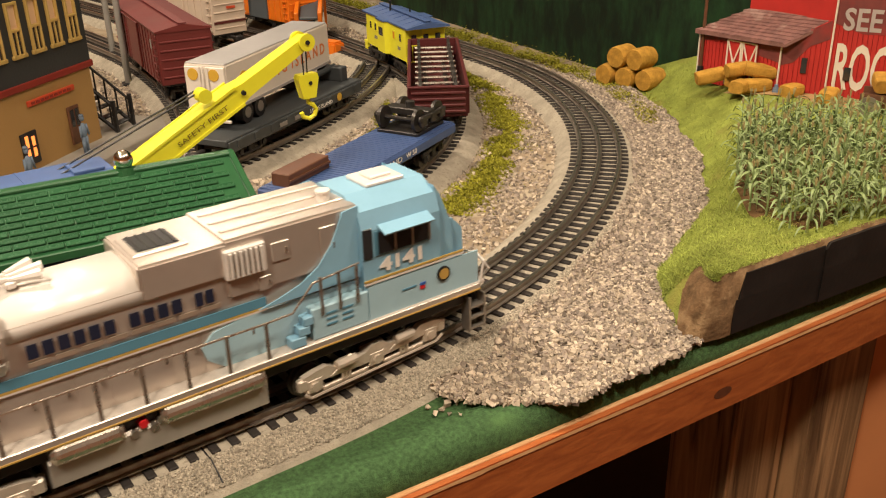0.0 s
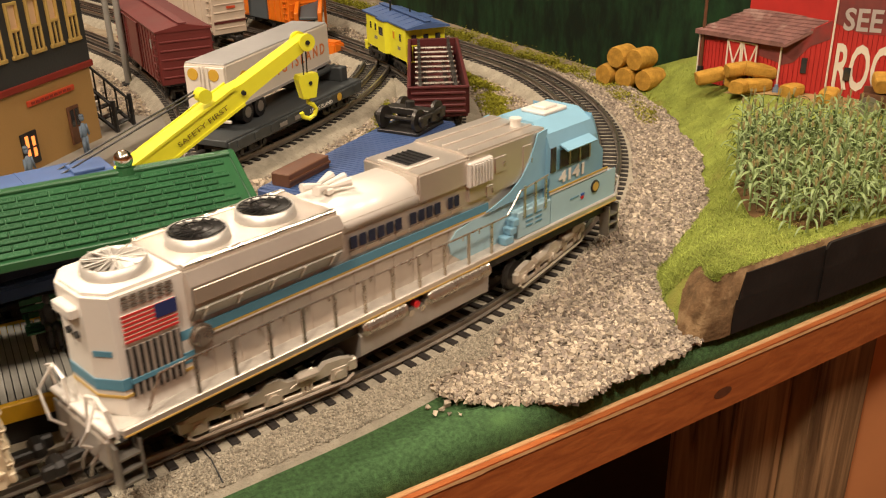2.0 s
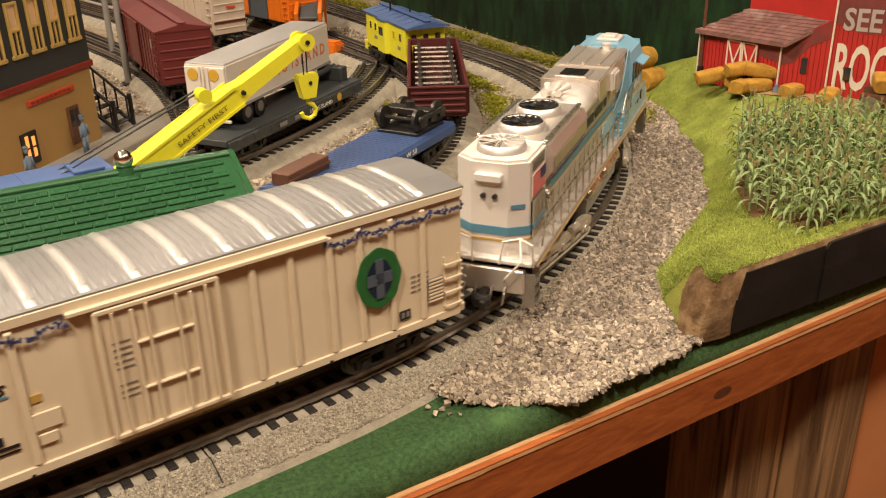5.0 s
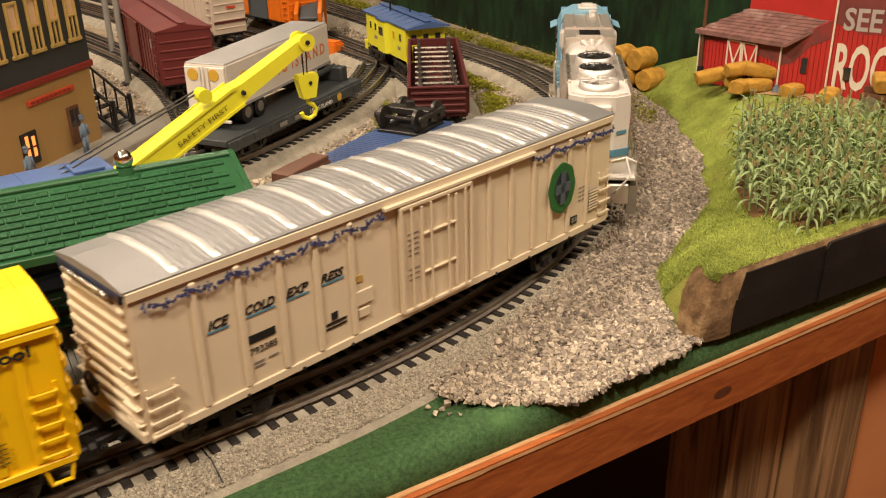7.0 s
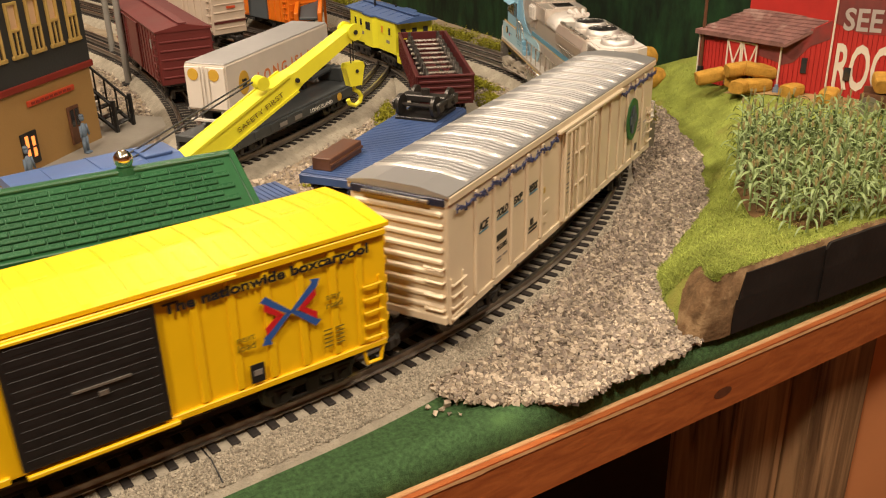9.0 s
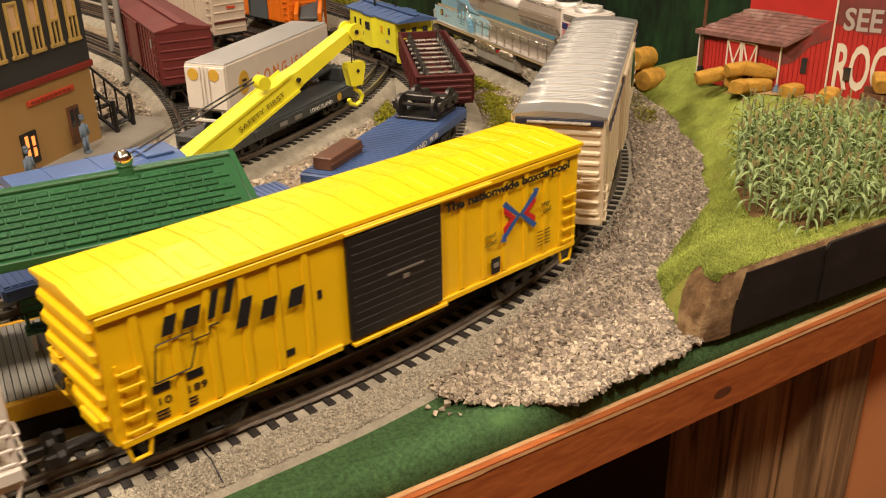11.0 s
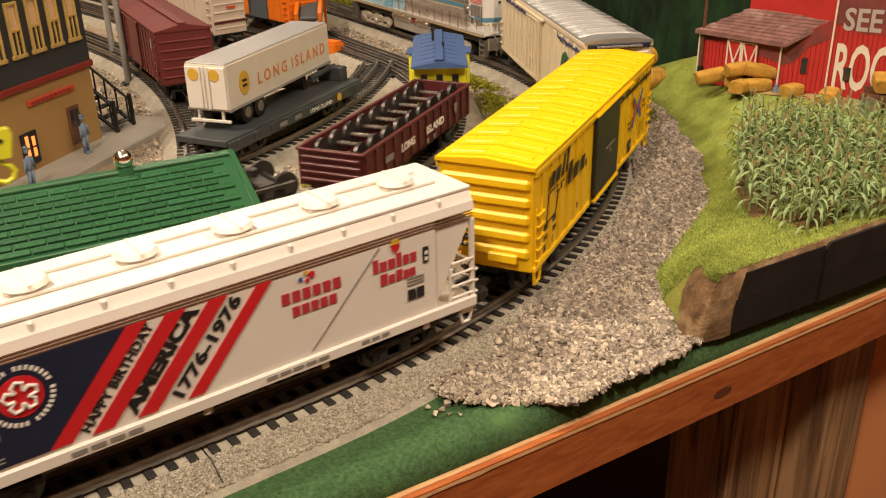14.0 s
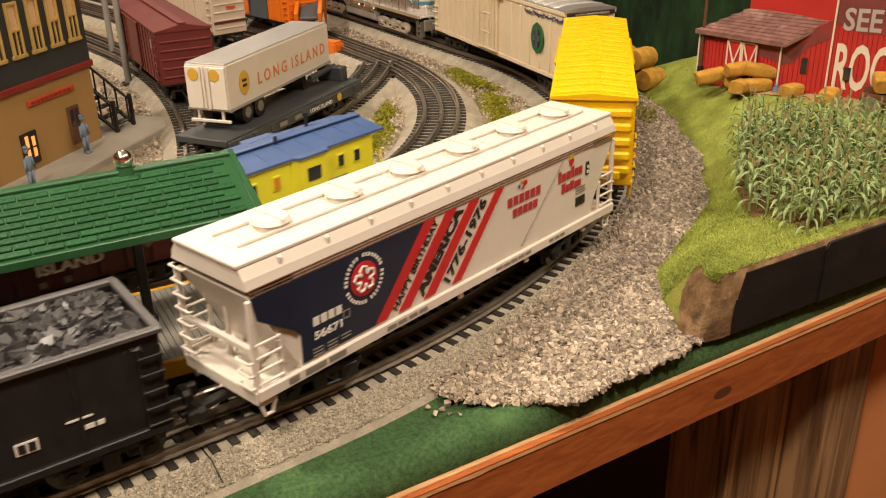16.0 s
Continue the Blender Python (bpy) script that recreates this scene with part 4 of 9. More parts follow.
# ---- yellow boxcar ----
def build_boxcar():
    car = thing("boxcar", "bright yellow model boxcar with black sliding door", "rail car", "train on the outer track")
    L, hw, z0, z1 = 0.300, 0.0290, 0.0215, 0.0858
    part("body", cube((0, 0, (z0 + z1) / 2), (L, 2 * hw, z1 - z0), 0.0007, 2), M_YELLOW, car)
    underframe(car, L, z0)
    roof = part("roof", prism([(-hw - 0.0016, z1 - 0.001), (-hw - 0.0016, z1 + 0.001), (0, z1 + 0.0038), (hw + 0.0016, z1 + 0.001), (hw + 0.0016, z1 - 0.001)], -L / 2 - 0.002, L / 2 + 0.002), M_YELLOW, car, "shallow yellow gabled roof")
    rib = part("roof_rib", prism([(-hw - 0.001, z1 + 0.0008), (-hw * 0.96, z1 + 0.0020), (0, z1 + 0.0047), (hw * 0.96, z1 + 0.0020), (hw + 0.001, z1 + 0.0008), (0, z1 + 0.0035)], -0.0018, 0.0018), M_YELLOW, roof)
    rib.matrix_basis = pose(-L / 2 + 0.004, 0, 0)
    for i in range(1, 16):
        again(rib, pose(-L / 2 + 0.004 + i * (L - 0.008) / 15, 0, 0))
    # diagonal panels between the roof ribs
    for i in range(15):
        xm = -L / 2 + 0.004 + (i + 0.5) * (L - 0.008) / 15
        for s in (-1, 1):
            m = Matrix.Translation((xm, s * hw * 0.5, z1 + 0.0025)) @ pose(0, 0, 0, -s * 5.6, 0, 0)
            bm = bmesh.new()
            box(bm, (0, 0, 0), (0.0085, hw * 0.72, 0.0010), m, 0.0004)
            part("roof_panel", bm, M_YELLOW, roof)
    for s in (-1, 1):
        rib = part("side_rib", cube((0, s * (hw + 0.0001), 0), (0.0044, 0.0022, z1 - z0 - 0.006), 0.0008), M_YELLOW, car)
        rib.matrix_basis = pose(-0.1345, 0, (z0 + z1) / 2)
        for x in (-0.1180, -0.1010, -0.0840, -0.0670, -0.0500, 0.0520, 0.0690, 0.0860, 0.1030, 0.1200, 0.1345):
            again(rib, pose(x, 0, (z0 + z1) / 2))
        part("eave_strip", cube((0, s * (hw + 0.0008), z1 - 0.0035), (L, 0.0022, 0.0034), 0.0004), M_YELLOW, car)
        part("side_sill", cube((-0.09, s * (hw + 0.0006), z0 + 0.001), (0.116, 0.0020, 0.0034), 0.0004), M_YELLOW, car)
        part("side_sill", cube((0.09, s * (hw + 0.0006), z0 + 0.001), (0.116, 0.0020, 0.0034), 0.0004), M_YELLOW, car)
        door = part("door", cube((0.0040, s * (hw + 0.0016), 0.0530), (0.0620, 0.0026, 0.0575), 0.0005), M_BLACK, car, "matt black corrugated sliding door")
        for i in range(12):
            part("corrugation", cube((0.0040, s * (hw + 0.0029), 0.0280 + i * 0.0046), (0.057, 0.0003, 0.0030), 0.0001), M_BLACK, door)
        part("lock_bar", cube((0.009, s * (hw + 0.0034), 0.0530), (0.024, 0.0010, 0.0009)), M_GREYMETAL, door)
        part("door_plate", cube((0.009, s * (hw + 0.0034), 0.0490), (0.004, 0.0010, 0.002)), M_GREYMETAL, door)
        part("door_rail", cube((0.0060, s * (hw + 0.0018), 0.0215), (0.064, 0.0036, 0.0022), 0.0004), M_YELLOW, car)
        part("door_rail", cube((0.022, s * (hw + 0.0022), 0.0826), (0.100, 0.0034, 0.0018), 0.0004), M_YELLOW, car)
        for x in (-0.1450, 0.1360):
            ladder(car, x, x + 0.0095, 0.024, 0.060, s * hw, 5, M_YELLOW)
        for x in (-0.1405, 0.1405):
            sill_step(car, x, s * hw, 0.0125, 0.0225, 0.012, M_YELLOW)
    for s in (-1, 1):
        for k in range(5):
            part("end_rib", cube((s * (L / 2 + 0.0008), 0, 0.0335 + k * 0.0105), (0.0036, 0.055, 0.0066), 0.0016), M_YELLOW, car)
        coupler(car, s * L / 2, s)
        end_ladder(car, s * L / 2, 0.014, 0.026, 0.026, 0.052, 4, M_YELLOW)
    part("brake_box", cube((-L / 2 - 0.002, -0.012, 0.030), (0.004, 0.018, 0.006), 0.0008), M_YELLOW, car)
    brake_wheel(car, -L / 2 - 0.001, 0.012, 0.041, M_TRUCK, -1)
    yt = -hw - 0.0003
    # the big two-line mark: plain slanted shapes
    for x, z, w, h in ((-0.1280, 0.0660, 0.0055, 0.0085), (-0.1185, 0.0660, 0.0075, 0.0085), (-0.1065, 0.0660, 0.0035, 0.0125), (-0.0990, 0.0660, 0.0035, 0.0150),
                       (-0.0935, 0.0560, 0.0060, 0.0135), (-0.0810, 0.0560, 0.0075, 0.0090), (-0.0660, 0.0560, 0.0075, 0.0090)):
        k, x = 0.3, x + 0.004
        part("mark_shape", plate([(x, z), (x + w, z), (x + w + k * h, z + h), (x + k * h, z + h)], -hw - 0.0018, 0.0004), M_INK, car)
    bm = bmesh.new()
    wire([(-0.130, -hw - 0.0018, 0.0455), (-0.127, -hw - 0.0018, 0.0630), (-0.110, -hw - 0.0018, 0.0635), (-0.1105, -hw - 0.0018, 0.0590), (-0.102, -hw - 0.0018, 0.0590), (-0.102, -hw - 0.0018, 0.0625), (-0.097, -hw - 0.0018, 0.0625)], 0.0004, 5, bm)
    wire([(-0.130, -hw - 0.0018, 0.0455), (-0.113, -hw - 0.0018, 0.0462), (-0.1085, -hw - 0.0018, 0.0590)], 0.0004, 5, bm)
    part("mark_line", bm, M_INK, car)
    bars([(-0.1310, 0.0400, 0.0080, 0.0038), (-0.1150, 0.0400, 0.0080, 0.0038)], car, yt, M_INK, "mark_bar")
    letters("10", 0.0050, side(-0.1290, yt, 0.0335), M_INK, car, 0.0058)
    letters("189", 0.0050, side(-0.1150, yt, 0.0335), M_INK, car, 0.0090)
    bars([(-0.1310 + 0.0135 * (i % 2), 0.0302 - 0.0018 * (i // 2), 0.006, 0.0007) for i in range(6)], car, yt, M_INK)
    bars([(-0.0640, 0.0300, 0.0045, 0.0035), (-0.0440, 0.0535, 0.0025, 0.0045)], car, yt, M_INK)
    yl = -hw - 0.0018
    letters("The nationwide boxcarpool", 0.0068, side(0.0385, yl, 0.0742), M_INK, car, 0.1010, bold=0.00022)
    # crossed arrows, red and blue
    cx, cz, k = 0.0965, 0.0565, 0.00105
    for q in (-1, 1):
        for gap, reach, tall, thick, mt, words in ((-0.6, 12.0, 11.0, 2.7, M_ARROW, "blue chevron arm"), (3.4, 9.0, 7.8, 3.0, M_RED, "red chevron arm")):
            for h in (-1, 1):
                arm = [(gap, 0.0), (gap + reach, h * tall), (gap + reach + (thick if gap < 2 else 0.4), h * (tall - (2.2 if gap < 2 else 3.6))), (gap + thick * 1.15, 0.0)]
                part("arrow_arm", plate([(cx + q * u * k, cz + v * k) for u, v in arm], yl - (0.0001 if h > 0 else 0.0), 0.0003), mt, car, words)
        part("arrow_tip", plate([(cx + q * u * k, cz + q * v * k) for u, v in ((10.2, 12.6), (15.0, 11.8), (12.6, 7.2))], yl - 0.0002, 0.0003), M_ARROW, car, "blue arrow tip")
    letters("next", 0.0050, side(0.0690, yl, 0.0490), M_OLIVE, car, 0.0085)
    letters("load", 0.0050, side(0.0690, yl, 0.0445), M_OLIVE, car, 0.0085)
    letters("any", 0.0050, side(0.1150, yl, 0.0560), M_OLIVE, car, 0.0078)
    letters("road", 0.0050, side(0.1150, yl, 0.0515), M_OLIVE, car, 0.0085)
    part("black_panel", cube((0.0770, yl, 0.0310), (0.0068, 0.0006, 0.0095)), M_INK, car)
    part("panel_mark", cube((0.0770, yl - 0.0005, 0.0315), (0.0042, 0.0003, 0.0028)), M_GREYINK, car)
    bars([(0.1125 + 0.0065 * (i % 2), 0.0400 - 0.0022 * (i // 2), 0.0045, 0.0006) for i in range(10)], car, yl, M_OLIVE)
    MOVERS.append((car, line_a, 0.20, [truck(car, -0.108), truck(car, 0.108)], "boxcar"))
    return car


M_ARROW = mat("arrow_blue", (0.03, 0.10, 0.36), 0.45, var=0.05)
M_OLIVE = mat("olive_ink", (0.16, 0.12, 0.01), 0.5, var=0.05)


# ---- white covered hopper ----
def build_hopper():
    car = thing("covered_hopper", "white model covered hopper with navy panel and red diagonal stripes", "rail car", "train on the outer track")
    L, hw, z0 = 0.300, 0.0285, 0.0210
    half = L / 2
    prof = [(-hw, z0), (-hw, 0.0765), (-hw + 0.0012, 0.0810), (-hw + 0.0045, 0.0858), (-hw + 0.0065, 0.0870), (hw - 0.0065, 0.0870), (hw - 0.0045, 0.0858), (hw - 0.0012, 0.0810), (hw, 0.0765), (hw, z0)]
    body = part("body", prism(prof, -half + 0.0265, half - 0.0265), M_WHITE, car)
    underframe(car, L * 0.98, z0)
    # slope sheets and the open end bays
    for s in (-1, 1):
        bm = bmesh.new()
        a = [(s * (half - 0.0265), y, z) for y, z in prof]
        v0 = [bm.verts.new((s * (half - 0.0268), y, 0.0265)) for y in (-hw + 0.001, hw - 0.001)]
        v1 = [bm.verts.new((s * (half - 0.002), y, 0.0720)) for y in (-hw + 0.001, hw - 0.001)]
        v2 = [bm.verts.new((s * (half - 0.0268), y, 0.0720)) for y in (-hw + 0.001, hw - 0.001)]
        bm.faces.new((v0[0], v0[1], v1[1], v1[0])), bm.faces.new((v0[0], v1[0], v2[0])), bm.faces.new((v0[1], v2[1], v1[1])), bm.faces.new((v1[0], v1[1], v2[1], v2[0])), bm.faces.new((v0[0], v2[0], v2[1], v0[1]))
        bmesh.ops.recalc_face_normals(bm, faces=bm.faces)
        part("slope_sheet", bm, M_WHITE, car)
        top = [(y, z) for y, z in prof if z > 0.076]
        part("end_hood", prism(top, s * (half - 0.0265), s * (half - 0.0005)), M_WHITE, car)
        part("end_floor", cube((s * (half - 0.0135), 0, 0.0232), (0.027, 2 * hw, 0.0030), 0.0004), M_WHITE, car)
        part("end_beam", cube((s * (half - 0.001), 0, 0.0215), (0.0030, 2 * hw, 0.0070), 0.0006), M_WHITE, car)
        part("cross_bar", cube((s * (half - 0.002), 0, 0.0455), (0.0028, 2 * hw - 0.004, 0.0030), 0.0004), M_WHITE, car)
        for y in (-hw + 0.0012, hw - 0.0012):
            part("corner_post", cube((s * (half - 0.0015), y, 0.0465), (0.0028, 0.0026, 0.050), 0.0005), M_WHITE, car)
            part("bay_post", cube((s * (half - 0.0160), y, 0.0350), (0.0024, 0.0018, 0.022), 0.0004), M_WHITE, car)
            bm = bmesh.new()
            for k in range(4):
                rod(bm, (s * (half - 0.0015), y * 1.04, 0.0285 + 0.0068 * k), (s * (half - 0.0160), y * 1.04, 0.0285 + 0.0068 * k), 0.0008, 6)
            part("side_ladder", bm, M_WHITE, car)
            bm = bmesh.new()
            box(bm, (s * (half - 0.006), y, 0.0155), (0.0085, 0.0014, 0.0090), None, 0.0006)
            part("step", cube((s * (half - 0.006), y, 0.0180), (0.0090, 0.0016, 0.0035), 0.0004), M_WHITE, car)
            sill_step(car, s * (half - 0.006), y, 0.0110, 0.0180, 0.0085, M_WHITE)
            bm.free()
        end_ladder(car, s * (half - 0.0005), hw - 0.012, hw - 0.001, 0.026, 0.078, 7, M_WHITE)
        end_ladder(car, s * (half - 0.0005), -hw + 0.001, -hw + 0.011, 0.024, 0.044, 3, M_WHITE)
        coupler(car, s * half, s)
        for y in (-1, 1):
            rod_bm = bmesh.new()
            box(rod_bm, (s * (half - 0.014), y * 0.010, 0.046), (0.0022, 0.0022, 0.044), None, 0.0004)
            part("brace", rod_bm, M_WHITE, car)
    roof = part("roof", cube((0, 0, 0.0872), (L + 0.001, 2 * hw - 0.0085, 0.0022), 0.0005), M_WHITE, car, "flat white roof with round hatches")
    for s in (-1, 1):
        part("running_board", cube((0, s * 0.0095, 0.0893), (L * 0.92, 0.0012, 0.0012)), M_WHITE, roof)
        rb = part("roof_bracket", cube((0, s * (hw - 0.0035), 0.0835), (0.0022, 0.0036, 0.0048), 0.0006), M_WHITE, car)
        rb.matrix_basis = pose(-0.128, 0, 0)
        for k in range(1, 10):
            again(rb, pose(-0.128 + 0.0285 * k, 0, 0))
        part("side_sill", cube((0, s * (hw + 0.0006), 0.0235), (L, 0.0024, 0.0062), 0.0006), M_WHITE, car)
        for x in (-0.062, 0.0, 0.062):
            part("sill_bracket", cube((x + 0.055, s * (hw - 0.001), 0.0185), (0.004, 0.002, 0.005), 0.0005), M_WHITE, car)
    for x in (-0.1120, -0.0655, -0.0190, 0.0270, 0.0735, 0.1190):
        bm = bmesh.new()
        rod(bm, (x, -0.0005, 0.0880), (x, -0.0005, 0.0918), 0.0088, 28)
        rod(bm, (x, -0.0005, 0.0914), (x, -0.0005, 0.0934), 0.0100, 28, 0.0084)
        hatch = part("hatch", bm, M_WHITE, roof, "round white loading hatch")
        part("hatch_bar", cube((x, -0.0005, 0.0938), (0.0012, 0.0215, 0.0010)), M_WHITE, hatch)
    for i in range(26):
        part("tread_strip", cube((-half + 0.010 + i * 0.0111, 0, 0.0885), (0.0008, 0.0155, 0.0006)), M_WHITE, roof)
    y = -hw - 0.0003
    for s in (-1, 1):
        for z in (0.0795, 0.0779, 0.0763):
            part("pinstripe", cube((0, s * (hw + 0.0002), z - 0.003), (L - 0.004, 0.0005, 0.00045)), M_PIN, car)
    zb, zt = 0.0285, 0.0728
    k = (zt - zb)

    def band(x, w, mt, name):
        part(name, plate([(x, zb), (x + w, zb), (x + w + 0.0385, zt), (x + 0.0385, zt)], y, 0.0004), mt, car)
    part("navy_panel", plate([(-half + 0.0275, zb), (-0.0750, zb), (-0.0365, zt), (-half + 0.002, zt), (-half + 0.004, 0.0610), (-half + 0.0240, 0.0475), (-half + 0.0275, 0.044)], y, 0.0004), M_NAVY, car, "dark navy printed panel")
    band(-0.0755, 0.0092, M_RED, "red_stripe")
    band(-0.0580, 0.0090, M_RED, "red_stripe")
    band(-0.0385, 0.0088, M_RED, "red_stripe")
    band(-0.0155, 0.0075, M_RED, "red_stripe")
    spin = math.degrees(math.atan2(zt - zb, 0.0385))
    letters("HAPPY BIRTHDAY", 0.0060, side(-0.0590, y, 0.0300, spin), M_INK, car, 0.0520, bold=0.00015)
    letters("AMERICA", 0.0090, side(-0.0395, y, 0.0300, spin), M_INK, car, 0.0530, bold=0.0005)
    letters("1776-1976", 0.0080, side(-0.0180, y, 0.0300, spin), M_INK, car, 0.0510, bold=0.0003)
    # round mark: five-armed rosette
    cx, cz = -0.0810, 0.0575
    ring = [(cx + 0.0088 * math.cos(i * math.pi / 16), cz + 0.0092 * math.sin(i * math.pi / 16)) for i in range(32)]
    em = part("emblem", plate(ring, y - 0.0004, 0.0003), M_RED, car, "round red and white rosette mark")
    for i in range(5):
        a0 = math.pi / 2 + i * 2 * math.pi / 5
        bm = bmesh.new()
        wire([(cx + r * math.cos(a0 + t), y - 0.0009, cz + r * math.sin(a0 + t)) for r, t in ((0.0030, -0.5), (0.0062, -0.25), (0.0070, 0.15), (0.0055, 0.55), (0.0028, 0.75))], 0.0008, 5, bm)
        part("rosette_arm", bm, M_WHITEINK, em)
    for i in range(36):
        if i % 9 != 8:
            a0 = math.pi / 2 - i * 2 * math.pi / 36
            bm = bmesh.new()
            box(bm, (0, 0, 0), (0.0012, 0.0003, 0.0019), Matrix.Translation((cx + 0.0122 * math.cos(a0), y - 0.0006, cz + 0.0126 * math.sin(a0))) @ pose(0, 0, 0, 0, -math.degrees(a0) + 90, 0))
            part("lettering_bar", bm, M_WHITEINK, em)
    bars([(-0.1150 + 0.0048 * i, 0.0450, 0.0038, 0.0046) for i in range(4)], car, y - 0.0004, M_WHITEINK, "mark_bar")
    letters("56671", 0.0056, side(-0.1150, y - 0.0005, 0.0378), M_WHITEINK, car, 0.0180, bold=0.0002)
    bars([(-0.1165 + 0.009 * (i % 3), 0.0325 - 0.0018 * (i // 3), 0.0065, 0.0007) for i in range(8)], car, y - 0.0005, M_GREYINK)
    bars([(-0.0960, 0.0410, 0.0040, 0.0005), (-0.0960, 0.0450, 0.0040, 0.0005), (-0.0962, 0.0410, 0.0005, 0.0045), (-0.0922, 0.0410, 0.0005, 0.0045)], car, y - 0.0005, M_GREYINK)
    # two product marks: plain shapes in their colours
    for px, pz, mt, r in ((0.0480, 0.0710, M_GOLDINK, 0.0012), (0.0510, 0.0695, M_RED, 0.0017), (0.0450, 0.0685, M_ARROW, 0.0011), (0.0485, 0.0670, M_RED, 0.0011)):
        part("mark_dot", rod(bmesh.new(), (px, y, pz), (px, y - 0.0004, pz), r, 14), mt, car)
    bars([(0.0345 + 0.0055 * i, 0.0580, 0.0042, 0.0055) for i in range(6)] + [(0.0395 + 0.0050 * i, 0.0505, 0.0039, 0.0050) for i in range(5)], car, y, M_REDINK, "mark_bar")
    part("mark_heart", plate([(0.0960, 0.0690), (0.0985, 0.0660), (0.1010, 0.0690), (0.1005, 0.0708), (0.0965, 0.0708)], y, 0.0004), M_RED, car)
    part("mark_dome", plate([(0.0955, 0.0710), (0.1015, 0.0710), (0.1005, 0.0732), (0.0985, 0.0738), (0.0965, 0.0732)], y, 0.0004), M_GOLDINK, car)
    bars([(0.0850, 0.0585, 0.0030, 0.0070), (0.0890, 0.0585, 0.0040, 0.0050), (0.0940, 0.0585, 0.0040, 0.0052), (0.0990, 0.0585, 0.0030, 0.0072), (0.1030, 0.0585, 0.0036, 0.0050), (0.1075, 0.0585, 0.0036, 0.0050),
          (0.0890, 0.0505, 0.0042, 0.0062), (0.0940, 0.0505, 0.0036, 0.0046), (0.0985, 0.0505, 0.0036, 0.0060), (0.1030, 0.0505, 0.0034, 0.0046), (0.1070, 0.0505, 0.0032, 0.0046)], car, y, M_REDINK, "mark_bar")
    bm = bmesh.new()
    rod(bm, (0.0480, y, zb + 0.001), (0.0890, y, zt - 0.001), 0.0004, 5)
    part("diagonal_line", bm, M_GREYINK, car)
    part("black_panel", cube((0.1170, y, 0.0600), (0.0034, 0.0006, 0.0085)), M_INK, car)
    for z in (0.0578, 0.0612):
        part("panel_mark", cube((0.1170, y - 0.0005, z), (0.0018, 0.0003, 0.0018)), M_WHITEINK, car)
    for x in (0.1075, 0.1130):
        part("black_panel", cube((x, y, 0.0400), (0.0046, 0.0006, 0.0058)), M_INK, car)
    bars([(0.1050, 0.0490 - 0.0018 * i, 0.0105, 0.0007) for i in range(3)], car, y, M_GREYINK)
    ys = -hw - 0.0020
    bars([(-0.1330, 0.0225, 0.0060, 0.0030), (-0.1230, 0.0225, 0.0130, 0.0030), (-0.1080, 0.0225, 0.0110, 0.0030)] + [(-0.068 + 0.008 * i, 0.0225, 0.0065, 0.0022) for i in range(4)] + [(0.022 + 0.007 * i, 0.0230, 0.0058, 0.0018) for i in range(5)] + [(0.075 + 0.006 * i, 0.0230, 0.0045, 0.0018) for i in range(3)], car, ys, M_GREYINK)
    MOVERS.append((car, line_a, 0.20, [truck(car, -0.104), truck(car, 0.104)], "hopper"))
    return car


M_PIN = mat("pinstripe_brown", (0.16, 0.09, 0.06), 0.5, var=0.05)
M_GOLDINK = mat("gold_ink", (0.6, 0.36, 0.04), 0.5, var=0.05)
M_REDINK = mat("crimson_ink", (0.42, 0.03, 0.04), 0.5, var=0.05)


